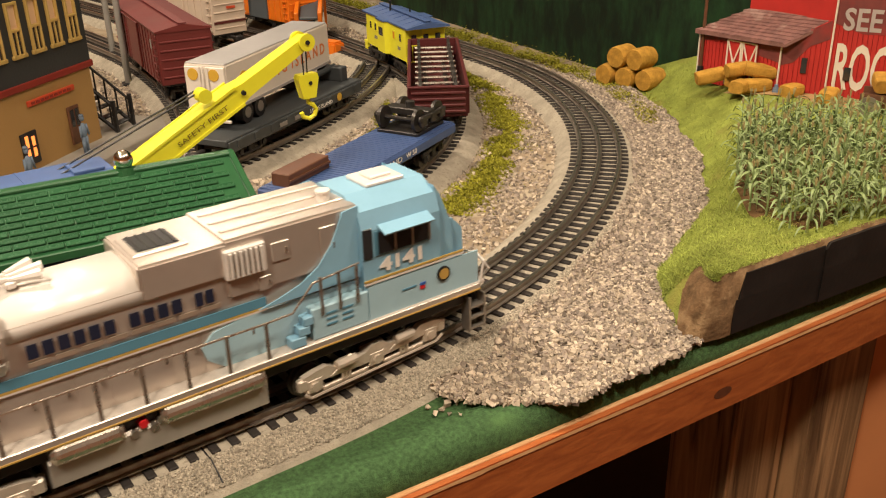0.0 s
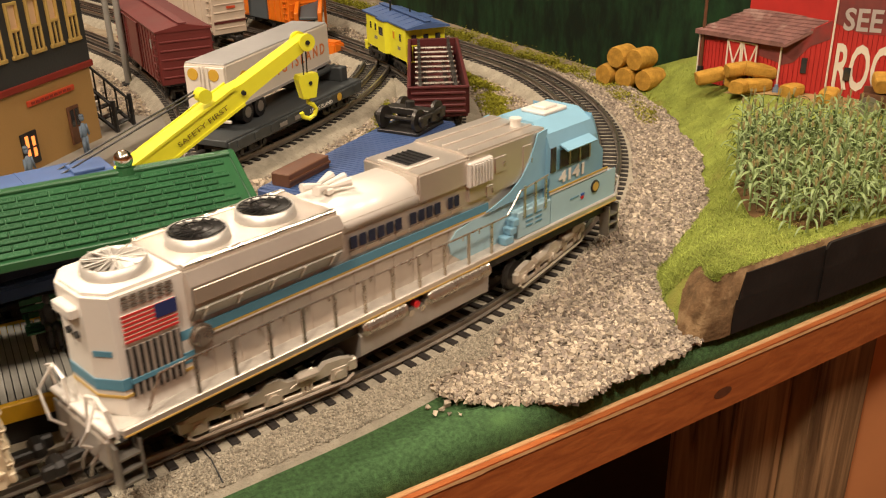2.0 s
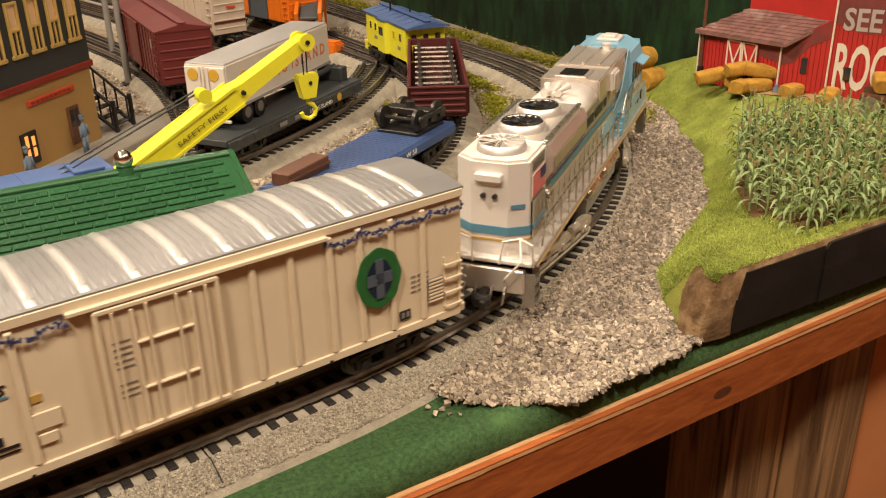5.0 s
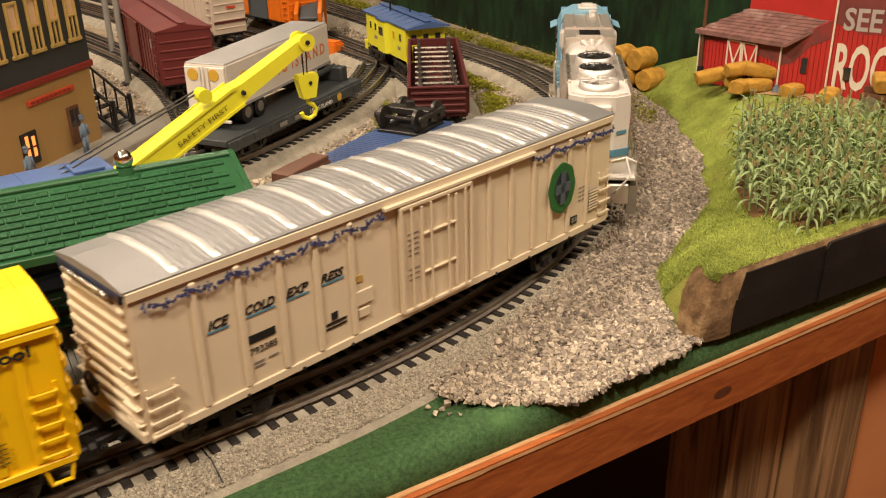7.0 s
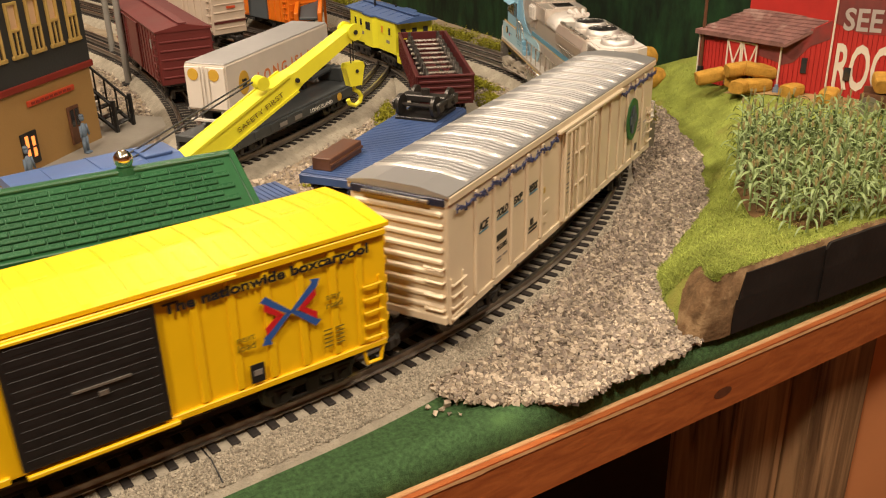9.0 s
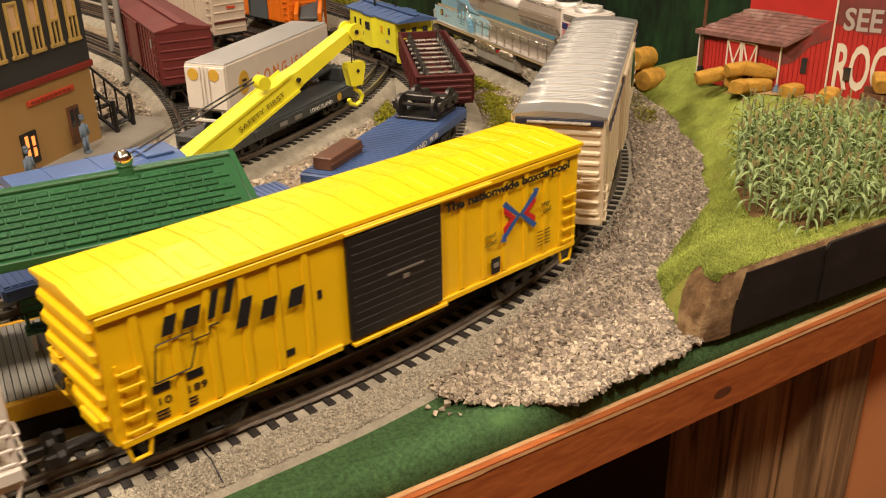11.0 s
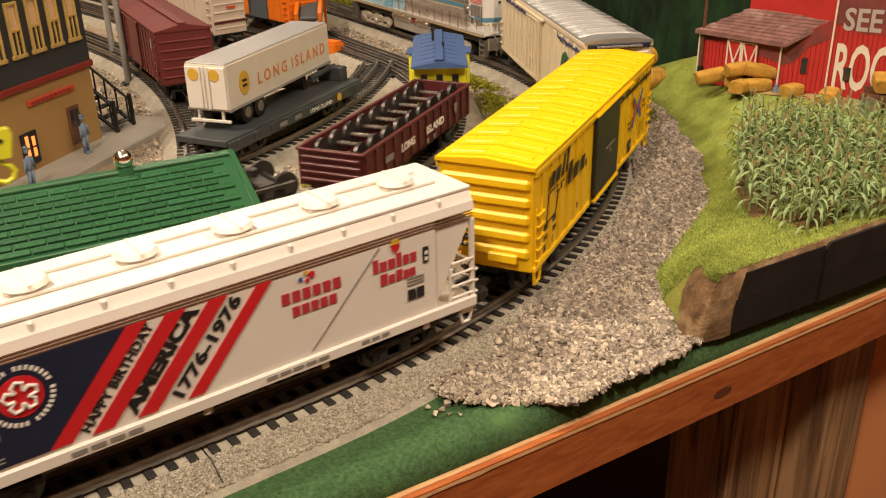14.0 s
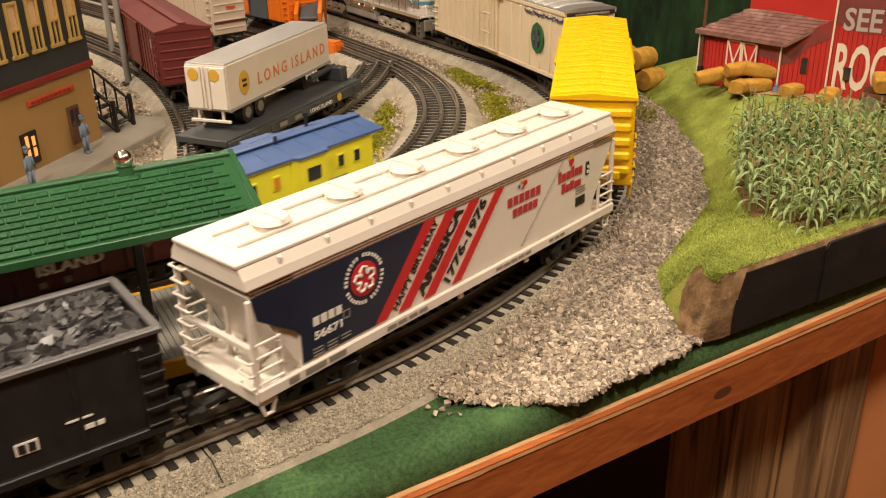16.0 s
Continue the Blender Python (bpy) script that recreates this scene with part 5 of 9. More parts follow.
# ---- black coal hopper ----
def build_coal():
    car = thing("coal_hopper", "black model open hopper heaped with coal", "rail car", "train on the outer track")
    L, hw, z0, z1 = 0.224, 0.0290, 0.0200, 0.0675
    for s in (-1, 1):
        part("side_wall", cube((0, s * (hw - 0.001), (z0 + z1) / 2), (L, 0.002, z1 - z0), 0.0003), M_BLACK, car)
        part("end_wall", cube((s * (L / 2 - 0.001), 0, (z0 + z1) / 2 + 0.008), (0.002, 2 * hw - 0.004, z1 - z0 - 0.016), 0.0003), M_BLACK, car)
    part("floor_plate", cube((0, 0, z0 + 0.002), (L * 0.8, 2 * hw - 0.005, 0.003)), M_BLACK, car)
    underframe(car, L, z0)
    for s in (-1, 1):
        part("top_rim", cube((0, s * hw, z1 + 0.0006), (L + 0.003, 0.0042, 0.0028), 0.0006), M_RIM, car)
        part("end_rim", cube((s * L / 2, 0, z1 + 0.0006), (0.0042, 2 * hw, 0.0028), 0.0006), M_RIM, car)
        for x in (-0.075, -0.025, 0.025, 0.075):
            part("side_seam", cube((x, s * (hw + 0.0002), (z0 + z1) / 2), (0.0016, 0.0008, z1 - z0 - 0.006), 0.0002), M_BLACK, car)
        part("side_sill", cube((0, s * (hw + 0.0006), z0 + 0.001), (L, 0.003, 0.004), 0.0005), M_BLACK, car)
        ladder(car, L / 2 - 0.010, L / 2 - 0.001, z0, z1 - 0.006, s * hw, 5, M_BLACK)
        coupler(car, s * L / 2, s)
        part("slope_sheet", prism([(-hw + 0.002, z0), (hw - 0.002, z0), (hw - 0.002, z0 + 0.012), (-hw + 0.002, z0 + 0.012)], s * (L / 2 - 0.03), s * (L / 2 - 0.012)), M_BLACK, car)
    y = -hw - 0.0004
    part("white_panel", cube((0.0530, y, 0.0345), (0.0090, 0.0005, 0.0055)), M_WHITEINK, car)
    for k in (-1, 1):
        part("panel_mark", cube((0.0530 + 0.002 * k, y - 0.0004, 0.0345), (0.0030, 0.0003, 0.0040)), M_INK, car)
    bars([(0.0690, 0.0385, 0.011, 0.0009), (0.0760, 0.0330, 0.004, 0.0022), (0.0810, 0.0330, 0.003, 0.0022)], car, y, M_WHITEINK)
    rng = random.Random(12)
    spots = []
    for i in range(2300):
        x, yy = rng.uniform(-L / 2 + 0.006, L / 2 - 0.006), rng.uniform(-hw + 0.004, hw - 0.004)
        crown = 1 - (abs(yy) / hw) ** 2 * 0.75 - max(0, abs(x) - L / 2 + 0.02) * 18
        spots.append((x, yy, z1 - 0.0085 + 0.0105 * crown + 0.0015 * noise.noise((x * 60, yy * 60, 0))))
    load = pebbles("coal_load", spots, 0.0050, M_COAL, "heaped lumps of black coal", "coal")
    load.parent = car
    for key in ("kind", "category"):
        del load[key]
    part("load_core", cube((0, 0, z1 - 0.004), (L - 0.008, 2 * hw - 0.006, 0.008), 0.003), M_COAL, car)
    MOVERS.append((car, line_a, 0.17, [truck(car, -0.085), truck(car, 0.085)], "coal"))
    return car


M_RIM = mat("worn_black_rim", (0.085, 0.080, 0.083), 0.4, 0.1, var=0.2, scale=80)


# ---- diesel locomotive ----
M_GRID = mat("fan_black", (0.02, 0.019, 0.018), 0.4, 0.3, var=0.3, scale=300)
M_FANRIM = mat("fan_silver", (0.55, 0.52, 0.48), 0.42, 0.55, var=0.1, scale=80)
M_FLAGRED = mat("flag_red", (0.5, 0.03, 0.03), 0.5, var=0.05)
M_FLAGBLUE = mat("flag_blue", (0.02, 0.03, 0.12), 0.5, var=0.05)
M_TREAD = mat("tread_grey", (0.50, 0.46, 0.41), 0.45, 0.2, var=0.15, scale=160, bump=0.5, bscale=900)


def fan(loco, parent, x, y, z, r, dark):
    bm = bmesh.new()
    n = 32
    for k in range(n):
        a, b = 2 * math.pi * k / n, 2 * math.pi * (k + 1) / n
        q = []
        for rr, zz in ((r * 1.06, z), (r, z + 0.0055), (r * 0.93, z + 0.0055), (r * 0.93, z + 0.001)):
            q.append([bm.verts.new((x + rr * math.cos(t), y + rr * math.sin(t), zz)) for t in (a, b)])
        for u, v in zip(q, q[1:]):
            bm.faces.new((u[0], u[1], v[1], v[0]))
    bmesh.ops.remove_doubles(bm, verts=bm.verts, dist=1e-6)
    bmesh.ops.recalc_face_normals(bm, faces=bm.faces)
    hous = part("fan", bm, M_FANRIM, parent, "round silver fan housing", True)
    first = part("fan_blade", cube((r * 0.52, 0, 0), (r * 0.8, r * 0.20, 0.0004)), M_GRID if dark else M_FANRIM, hous)
    for k in range(18):
        m = Matrix.Translation((x, y, z + 0.0046)) @ Matrix.Rotation(2 * math.pi * k / 18, 4, "Z") @ pose(0, 0, 0, 28, 0, 0)
        if k:
            again(first, m)
        else:
            first.matrix_basis = m
    part("fan_hub", rod(bmesh.new(), (x, y, z + 0.001), (x, y, z + 0.0056), r * 0.2, 16), M_GRID if dark else M_FANRIM, hous)
    bm = bmesh.new()
    rod(bm, (x, y, z + 0.0004), (x, y, z + 0.0012), r * 0.98, 24)
    part("fan_well", bm, M_GRID if dark else M_GREYMETAL, hous)
    for k in range(10 if not dark else 0):
        a = 2 * math.pi * k / 10
        part("guard_spoke", rod(bmesh.new(), (x, y, z + 0.0060), (x + r * math.cos(a), y + r * math.sin(a), z + 0.0058), 0.0003, 5), M_LOCOWHITE, hous)
    if dark:
        for k in (0.5, 0.85):
            bm = bmesh.new()
            wire([(x + r * k * math.cos(t * math.pi / 12), y + r * k * math.sin(t * math.pi / 12), z + 0.0059) for t in range(25)], 0.0003, 4, bm)
            part("guard_ring", bm, M_GRID, hous)


def build_loco():
    car = thing("locomotive", "silver and sky-blue model diesel locomotive with chrome trucks", "locomotive", "train on the outer track")
    w = 0.0205                      # half width of the hood
    # deck, sills
    part("deck", cube((-0.005, 0, 0.0315), (0.362, 0.0570, 0.0030), 0.0005), M_TREAD, car, "grey patterned walkway")
    for s in (-1, 1):
        part("side_sill", cube((-0.005, s * 0.0283, 0.0306), (0.360, 0.0016, 0.0042), 0.0004), M_LOCO, car)
        part("sill_line", cube((-0.005, s * 0.0292, 0.0292), (0.360, 0.0005, 0.0007)), M_GOLD, car)
    part("frame", cube((-0.005, 0, 0.0250), (0.350, 0.050, 0.0085), 0.0008), M_BLACK, car)
    # long hood
    part("hood", cube((-0.0290, 0, 0.0570), (0.288, 2 * w, 0.0530), 0.0010, 2), M_LOCO, car)
    part("engine_hood", prism([(-w - 0.0005, 0.0765), (-w - 0.0005, 0.0815), (-w + 0.003, 0.0868), (-w + 0.009, 0.0900), (0, 0.0910), (w - 0.009, 0.0900), (w - 0.003, 0.0868), (w + 0.0005, 0.0815), (w + 0.0005, 0.0765)], -0.0600, 0.0040), M_LOCOWHITE, car, "rounded white engine hood", True)
    # radiator section, flared
    flare = [(-0.0195, 0.0630), (-0.0255, 0.0720), (-0.0265, 0.0825), (-0.0235, 0.0885), (0.0235, 0.0885), (0.0265, 0.0825), (0.0255, 0.0720), (0.0195, 0.0630)]
    rad = part("radiator_hood", prism(flare, -0.1440, -0.0590), M_LOCO, car, "flared silver radiator housing")
    part("radiator_deck", cube((-0.1015, 0, 0.0893), (0.086, 0.0430, 0.0020), 0.0005), M_LOCO, rad)
    for s in (-1, 1):
        part("radiator_rail", cube((-0.1015, s * 0.0205, 0.0906), (0.085, 0.0030, 0.0016), 0.0004), M_CHROME, rad)
        m = Matrix.Translation((-0.1015, s * 0.0230, 0.0674)) @ pose(0, 0, 0, -s * 34, 0, 0)
        bm = bmesh.new()
        box(bm, (0, 0, 0), (0.082, 0.0012, 0.0085), m)
        part("radiator_screen", bm, M_GREYMETAL, rad, "grey radiator screen under the flare")
        for k in range(5):
            bm = bmesh.new()
            box(bm, (-0.036 + k * 0.018, s * 0.0007, 0), (0.0014, 0.0010, 0.0088), m)
            part("screen_bar", bm, M_LOCO, rad)
        # browner than the hood: reflected wood is put into the panel's colour
        part("intake_panel", cube((-0.1015, s * 0.0262, 0.0775), (0.082, 0.0010, 0.0075), 0.0003), M_BEIGE, rad)
    fan(car, rad, -0.1225, 0, 0.0900, 0.0142, True)
    fan(car, rad, -0.0850, 0, 0.0900, 0.0142, True)
    # rear end with its chamfered corners; light on the silver is painted as white
    rear = part("rear_hood", prism([(-0.1850, -0.0110), (-0.1780, -w - 0.001), (-0.1440, -w - 0.001), (-0.1440, w + 0.001), (-0.1780, w + 0.001), (-0.1850, 0.0110)], 0.0290, 0.0885, None, "z"), M_LOCOWHITE, car, "silver rear hood with chamfered corners, its lit brightness painted as white")
    part("rear_cap", prism([(-0.1835, -0.0100), (-0.1770, -w + 0.001), (-0.1450, -w + 0.001), (-0.1450, w - 0.001), (-0.1770, w - 0.001), (-0.1835, 0.0100)], 0.0885, 0.0900, None, "z"), M_LOCOWHITE, rear)
    fan(car, rear, -0.1630, 0, 0.0896, 0.0138, False)
    for z, h, mt in ((0.0455, 0.0052, M_BAND), (0.0418, 0.0012, M_GOLD)):
        part("rear_band", prism([(-0.1854, -0.0112), (-0.1784, -w - 0.0015), (-0.1440, -w - 0.0015), (-0.1440, w + 0.0015), (-0.1784, w + 0.0015), (-0.1854, 0.0112)], z, z + h, None, "z"), mt, rear)
    part("light_box", cube((-0.1860, 0.0, 0.0805), (0.006, 0.016, 0.0052), 0.0008), M_LOCOWHITE, rear)
    for yy, zz in ((-0.0022, 0.0690), (0.0022, 0.0690)):
        bm = bmesh.new()
        rod(bm, (-0.1845, yy * 1.6, zz), (-0.1868, yy * 1.6, zz), 0.0016, 12)
        part("headlight", bm, M_GLASS, rear)
    bm = bmesh.new()
    box(bm, (0.0, 0, 0), (0.0085, 0.0004, 0.0026), Matrix.Translation((-0.1820, -0.0162, 0.0630)) @ pose(0, 0, 0, 0, 0, -55.0))
    part("number_bar", bm, M_BAND, rear)
    # flag, louvres, black grille on both rear sides
    for s in (-1, 1):
        y = s * (w + 0.0016)
        flag = part("flag", cube((-0.1620, y, 0.0730), (0.0250, 0.0006, 0.0128)), M_WHITEINK, car, "printed red, white and blue flag")
        for k in range(7):
            part("flag_stripe", cube((-0.1620, y + s * 0.0004, 0.0671 + k * 0.00197), (0.0250, 0.0004, 0.00098)), M_FLAGRED, flag)
        part("flag_field", cube((-0.1545, y + s * 0.0007, 0.0762), (0.0100, 0.0004, 0.0064)), M_FLAGBLUE, flag)
        for k in range(4):
            for q in range(6):
                part("vent_slot", cube((-0.1715 + q * 0.004, y, 0.0822 + k * 0.0017), (0.0028, 0.0008, 0.0009)), M_GREYMETAL, rear)
        gr = part("rear_grille", cube((-0.1620, y - s * 0.0002, 0.0525), (0.0250, 0.0006, 0.0230)), M_INK, car, "black barred grille")
        for k in range(8):
            part("grille_bar", cube((-0.1730 + k * 0.0031, y + s * 0.0006, 0.0525), (0.0013, 0.0012, 0.0240)), M_LOCO, gr)
        part("grille_bar", cube((-0.1620, y + s * 0.0010, 0.0490), (0.0255, 0.0008, 0.0022)), M_BAND, gr)
        bm = bmesh.new()
        rod(bm, (-0.1400, s * w, 0.0560), (-0.1400, s * (w + 0.0025), 0.0560), 0.0062, 20)
        rod(bm, (-0.1400, s * (w + 0.0020), 0.0560), (-0.1400, s * (w + 0.0036), 0.0560), 0.0046, 18)
        part("round_cover", bm, M_CHROME, car, smooth=False)
    # equipment boxes behind the cab
    part("grid_box", cube((0.0175, 0, 0.0850), (0.0420, 2 * w + 0.003, 0.0165), 0.0012, 2), M_LOCO, car)
    part("grid_top", cube((0.0110, 0, 0.0935), (0.0250, 0.0240, 0.0022), 0.0006), M_LOCO, car)
    bm = bmesh.new()
    box(bm, (0.0110, 0, 0.0947), (0.0190, 0.0180, 0.0006))
    gt = part("top_grille", bm, M_INK, car, "black roof grille")
    for k in range(5):
        part("grille_bar", cube((0.0034 + k * 0.0038, 0, 0.0952), (0.0007, 0.0180, 0.0008)), M_GRID, gt)
    part("equipment_box", cube((0.0700, 0, 0.0800), (0.0700, 2 * w + 0.0030, 0.0290), 0.0012, 2), M_LOCO, car)
    for k in range(3):
        part("roof_ridge", cube((0.0700, -0.012 + k * 0.012, 0.0950), (0.064, 0.0020, 0.0012), 0.0003), M_LOCO, car)
    for s in (-1, 1):
        y = s * (w + 0.0018)
        vent = part("side_vent", cube((0.0440, y, 0.0830), (0.0200, 0.0040, 0.0145), 0.0006), M_LOCOWHITE, car, "boxed vent with upright slats")
        part("vent_back", cube((0.0440, y + s * 0.0018, 0.0830), (0.0170, 0.0006, 0.0118)), M_GREYMETAL, vent)
        for k in range(7):
            part("vent_slat", cube((0.0365 + k * 0.0025, y + s * 0.0026, 0.0830), (0.0010, 0.0016, 0.0120)), M_LOCOWHITE, vent)
        for x, z, ww, h in ((0.0620, 0.0825, 0.0090, 0.0095), (0.0870, 0.0780, 0.0085, 0.0200), (0.0530, 0.0690, 0.006, 0.007)):
            pn = part("hatch_panel", cube((x, s * (w + 0.0017), z), (ww, 0.0010, h), 0.0003), M_LOCO, car)
            part("hatch_handle", cube((x + ww * 0.3, s * (w + 0.0026), z), (0.0008, 0.0010, 0.003)), M_CHROME, pn)
        # hood doors under the lettering
        for k in range(14):
            part("hood_door", cube((-0.1420 + k * 0.0140, s * (w + 0.0001), 0.0440), (0.0122, 0.0005, 0.0240)), M_LOCO, car)
            part("door_latch", cube((-0.1375 + k * 0.0140, s * (w + 0.0009), 0.0460), (0.0010, 0.0008, 0.0030)), M_CHROME, car)
        # blue and gold bands that sweep up to the cab
        part("blue_band", cube((-0.0500, s * (w + 0.0009), 0.0592), (0.205, 0.0006, 0.0046)), M_BAND, car)
        part("gold_band", cube((-0.0450, s * (w + 0.0010), 0.0562), (0.195, 0.0006, 0.0010)), M_GOLD, car)
        part("white_band", cube((-0.0450, s * (w + 0.0010), 0.0552), (0.195, 0.0005, 0.0010)), M_LOCOWHITE, car)
        yb = s * (w + 0.0026)
        sweep_up = [(0.0480, 0.0568), (0.1040, 0.0568), (0.1040, 0.0942), (0.0950, 0.0930), (0.0920, 0.0860), (0.0880, 0.0780), (0.0800, 0.0690), (0.0700, 0.0630), (0.0580, 0.0592)]
        part("blue_sweep", prism(sweep_up, yb - 0.0004, yb + 0.0004, None, "y"), M_CAB, car, "curved sky-blue paint behind the cab")
        part("blue_curve", prism([(0.0290, 0.0330), (0.1040, 0.0330), (0.1040, 0.0550), (0.0400, 0.0550), (0.0250, 0.0520), (0.0190, 0.0460), (0.0210, 0.0390)], s * (w + 0.0008) - 0.0004, s * (w + 0.0008) + 0.0004, None, "y"), M_CABLOW, car, "pale blue paint on the lower hood")
    # writing: a person's name and a line below, as bars
    y = -w - 0.0010
    x = -0.0520
    for wd, n in ((0.0062, 6), (0.0062, 4), (0.0050, 2)):
        for k in range(n):
            part("name_bar", cube((x + wd * 0.42, y, 0.0705), (wd * 0.70, 0.0004, 0.0064)), M_NAVY, car)
            x += wd
        x += 0.0045
    bars([(-0.0520 + k * 0.0105, 0.0637, 0.0088, 0.0022) for k in range(8)], car, y, M_BEIGE)
    # cab
    cabp = [(-0.0265, 0.0290), (-0.0270, 0.0810), (-0.0235, 0.0905), (-0.0120, 0.0965), (0.0120, 0.0965), (0.0235, 0.0905), (0.0270, 0.0810), (0.0265, 0.0290)]
    cab = part("cab", prism(cabp, 0.1030, 0.1500), M_CAB, car, "sky-blue cab")
    part("windshield_slope", prism([(0.1490, 0.0290), (0.1490, 0.0940), (0.1530, 0.0880), (0.1600, 0.0700), (0.1620, 0.0290)], -0.0235, 0.0235, None, "y"), M_CAB, cab)
    part("nose", prism([(0.1560, 0.0290), (0.1560, 0.0730), (0.1640, 0.0705), (0.1700, 0.0640), (0.1715, 0.0290)], -0.0195, 0.0195, None, "y"), M_CAB, cab, "sky-blue short nose")
    for s in (-1, 1):
        m = Matrix.Translation((0.1556, s * 0.011, 0.0805)) @ pose(0, 0, 0, 0, -20, 0)
        bm = bmesh.new()
        box(bm, (0, 0, 0), (0.0014, 0.0165, 0.0110), m)
        part("windshield", bm, M_GLASS, cab)
        fr = part("side_window", cube((0.1270, s * 0.0269, 0.0735), (0.0340, 0.0010, 0.0135), 0.0004), M_BAND, cab, "dark side windows in a blue frame")
        for k in range(3):
            part("pane", cube((0.1165 + k * 0.0105, s * 0.0274, 0.0735), (0.0088, 0.0008, 0.0115)), M_GLASS, fr)
            part("mullion", cube((0.1217 + k * 0.0105, s * 0.0277, 0.0735), (0.0013, 0.0010, 0.0125)), M_CHROME, fr)
        m = Matrix.Translation((0.1270, s * 0.0305, 0.0815)) @ pose(0, 0, 0, s * -22 if s > 0 else 22, 0, 0)
        bm = bmesh.new()
        box(bm, (0, 0, 0), (0.0300, 0.0075, 0.0009), m)
        part("sunshade", bm, M_CAB, cab)
        part("rear_window", cube((0.1060, s * 0.0271, 0.0745), (0.0055, 0.0008, 0.0160), 0.0004), M_GLASS, cab)
        for z, h, mt in ((0.0545, 0.0010, M_GOLD), (0.0530, 0.0010, M_LOCOWHITE)):
            part("cab_line", cube((0.1340, s * 0.0270, z), (0.0620 if mt else 0, 0.0008, h)), mt, cab)
        part("cab_lower", cube((0.1400, s * 0.0266, 0.0415), (0.0700, 0.0008, 0.0200)), M_CABLOW, cab, "paler blue lower cab panel")
        bm = bmesh.new()
        rod(bm, (0.1515, s * 0.0270, 0.0450), (0.1515, s * 0.0278, 0.0450), 0.0042, 18)
        seal = part("seal", bm, M_INK, cab, "round dark seal")
        bm = bmesh.new()
        rod(bm, (0.1515, s * 0.0278, 0.0450), (0.1515, s * 0.0281, 0.0450), 0.0031, 16)
        part("seal_centre", bm, M_GOLD, seal)
        part("shield_mark", cube((0.1380, s * 0.0272, 0.0420), (0.0034, 0.0006, 0.0036), 0.0003), M_RED, cab)
        part("shield_top", cube((0.1380, s * 0.0274, 0.0434), (0.0034, 0.0005, 0.0014)), M_ARROW, cab)
        bars([(0.1250, 0.0430, 0.0090, 0.0008)], cab, s * 0.0272, M_BAND)
        bars([(0.0800 + 0.009 * (k % 2), 0.0450 - 0.0030 * (k // 2), 0.0062, 0.0010) for k in range(6)], cab, s * 0.0277, M_BAND, "louvre")
        part("battery_box", cube((0.0885, s * 0.0245, 0.0415), (0.0320, 0.0060, 0.0170), 0.0006), M_CABLOW, car, "pale blue locker by the steps")
        st = part("steps", cube((0.0640, s * 0.0255, 0.0355), (0.0080, 0.0060, 0.0050), 0.0004), M_CAB, car, "pale blue steps up to the cab walkway")
        part("tread", cube((0.0675, s * 0.0255, 0.0405), (0.0060, 0.0060, 0.0045), 0.0004), M_CAB, st)
        part("tread", cube((0.0700, s * 0.0255, 0.0450), (0.0050, 0.0060, 0.0045), 0.0004), M_CAB, st)
    letters("4141", 0.0100, side(0.1120, -0.0274, 0.0580), M_WHITEINK, cab, 0.0260, bold=0.0004)
    part("roof_vent", cube((0.1280, -0.002, 0.0975), (0.0230, 0.0190, 0.0024), 0.0006), M_LOCOWHITE, cab, "white air conditioner on the cab roof")
    part("roof_vent_cap", cube((0.1280, -0.002, 0.0994), (0.0130, 0.0110, 0.0022), 0.0006), M_LOCOWHITE, cab)
    bm = bmesh.new()
    rod(bm, (0.0950, -0.006, 0.0940), (0.0950, -0.006, 0.0985), 0.0032, 12)
    rod(bm, (0.0950, -0.006, 0.0985), (0.0950, -0.006, 0.0996), 0.0038, 12)
    part("beacon", bm, M_LOCOWHITE, car)
    # horns
    bm = bmesh.new()
    for dy, dx, ln in ((-0.004, 0.012, 1), (0.0, 0.014, 1), (0.004, 0.011, 1), (0.002, -0.011, -1), (-0.003, -0.009, -1)):
        rod(bm, (-0.0490, dy, 0.0955), (-0.0490 + dx, dy * 1.8, 0.0962), 0.0009, 8, 0.0026)
    box(bm, (-0.0490, 0, 0.0935), (0.0040, 0.0120, 0.0030), None, 0.0005)
    rod(bm, (-0.0490, 0, 0.0895), (-0.0490, 0, 0.0950), 0.0018, 8)
    part("horn", bm, M_LOCOWHITE, car, "cluster of silver air horns")
    # handrails with stanchions
    for s in (-1, 1):
        y = s * 0.0280
        xs = [-0.1480 + k * 0.0196 for k in range(10)] + [0.0480]
        bm = bmesh.new()
        wire([(-0.1720, y, 0.0360), (-0.1650, y, 0.0510)] + [(x, y, 0.0515) for x in xs] + [(0.0620, y, 0.0520), (0.0740, y, 0.0640), (0.1000, y, 0.0670)], 0.0006, 6, bm)
        part("handrail", bm, M_CHROME, car)
        for x in xs:
            part("stanchion", cube((x, y, 0.0420), (0.0017, 0.0011, 0.0195)), M_CHROME, car)
        for x in (0.0780, 0.0880, 0.0980):
            part("stanchion", cube((x, y, 0.0560), (0.0015, 0.0011, 0.0200)), M_CHROME, car)
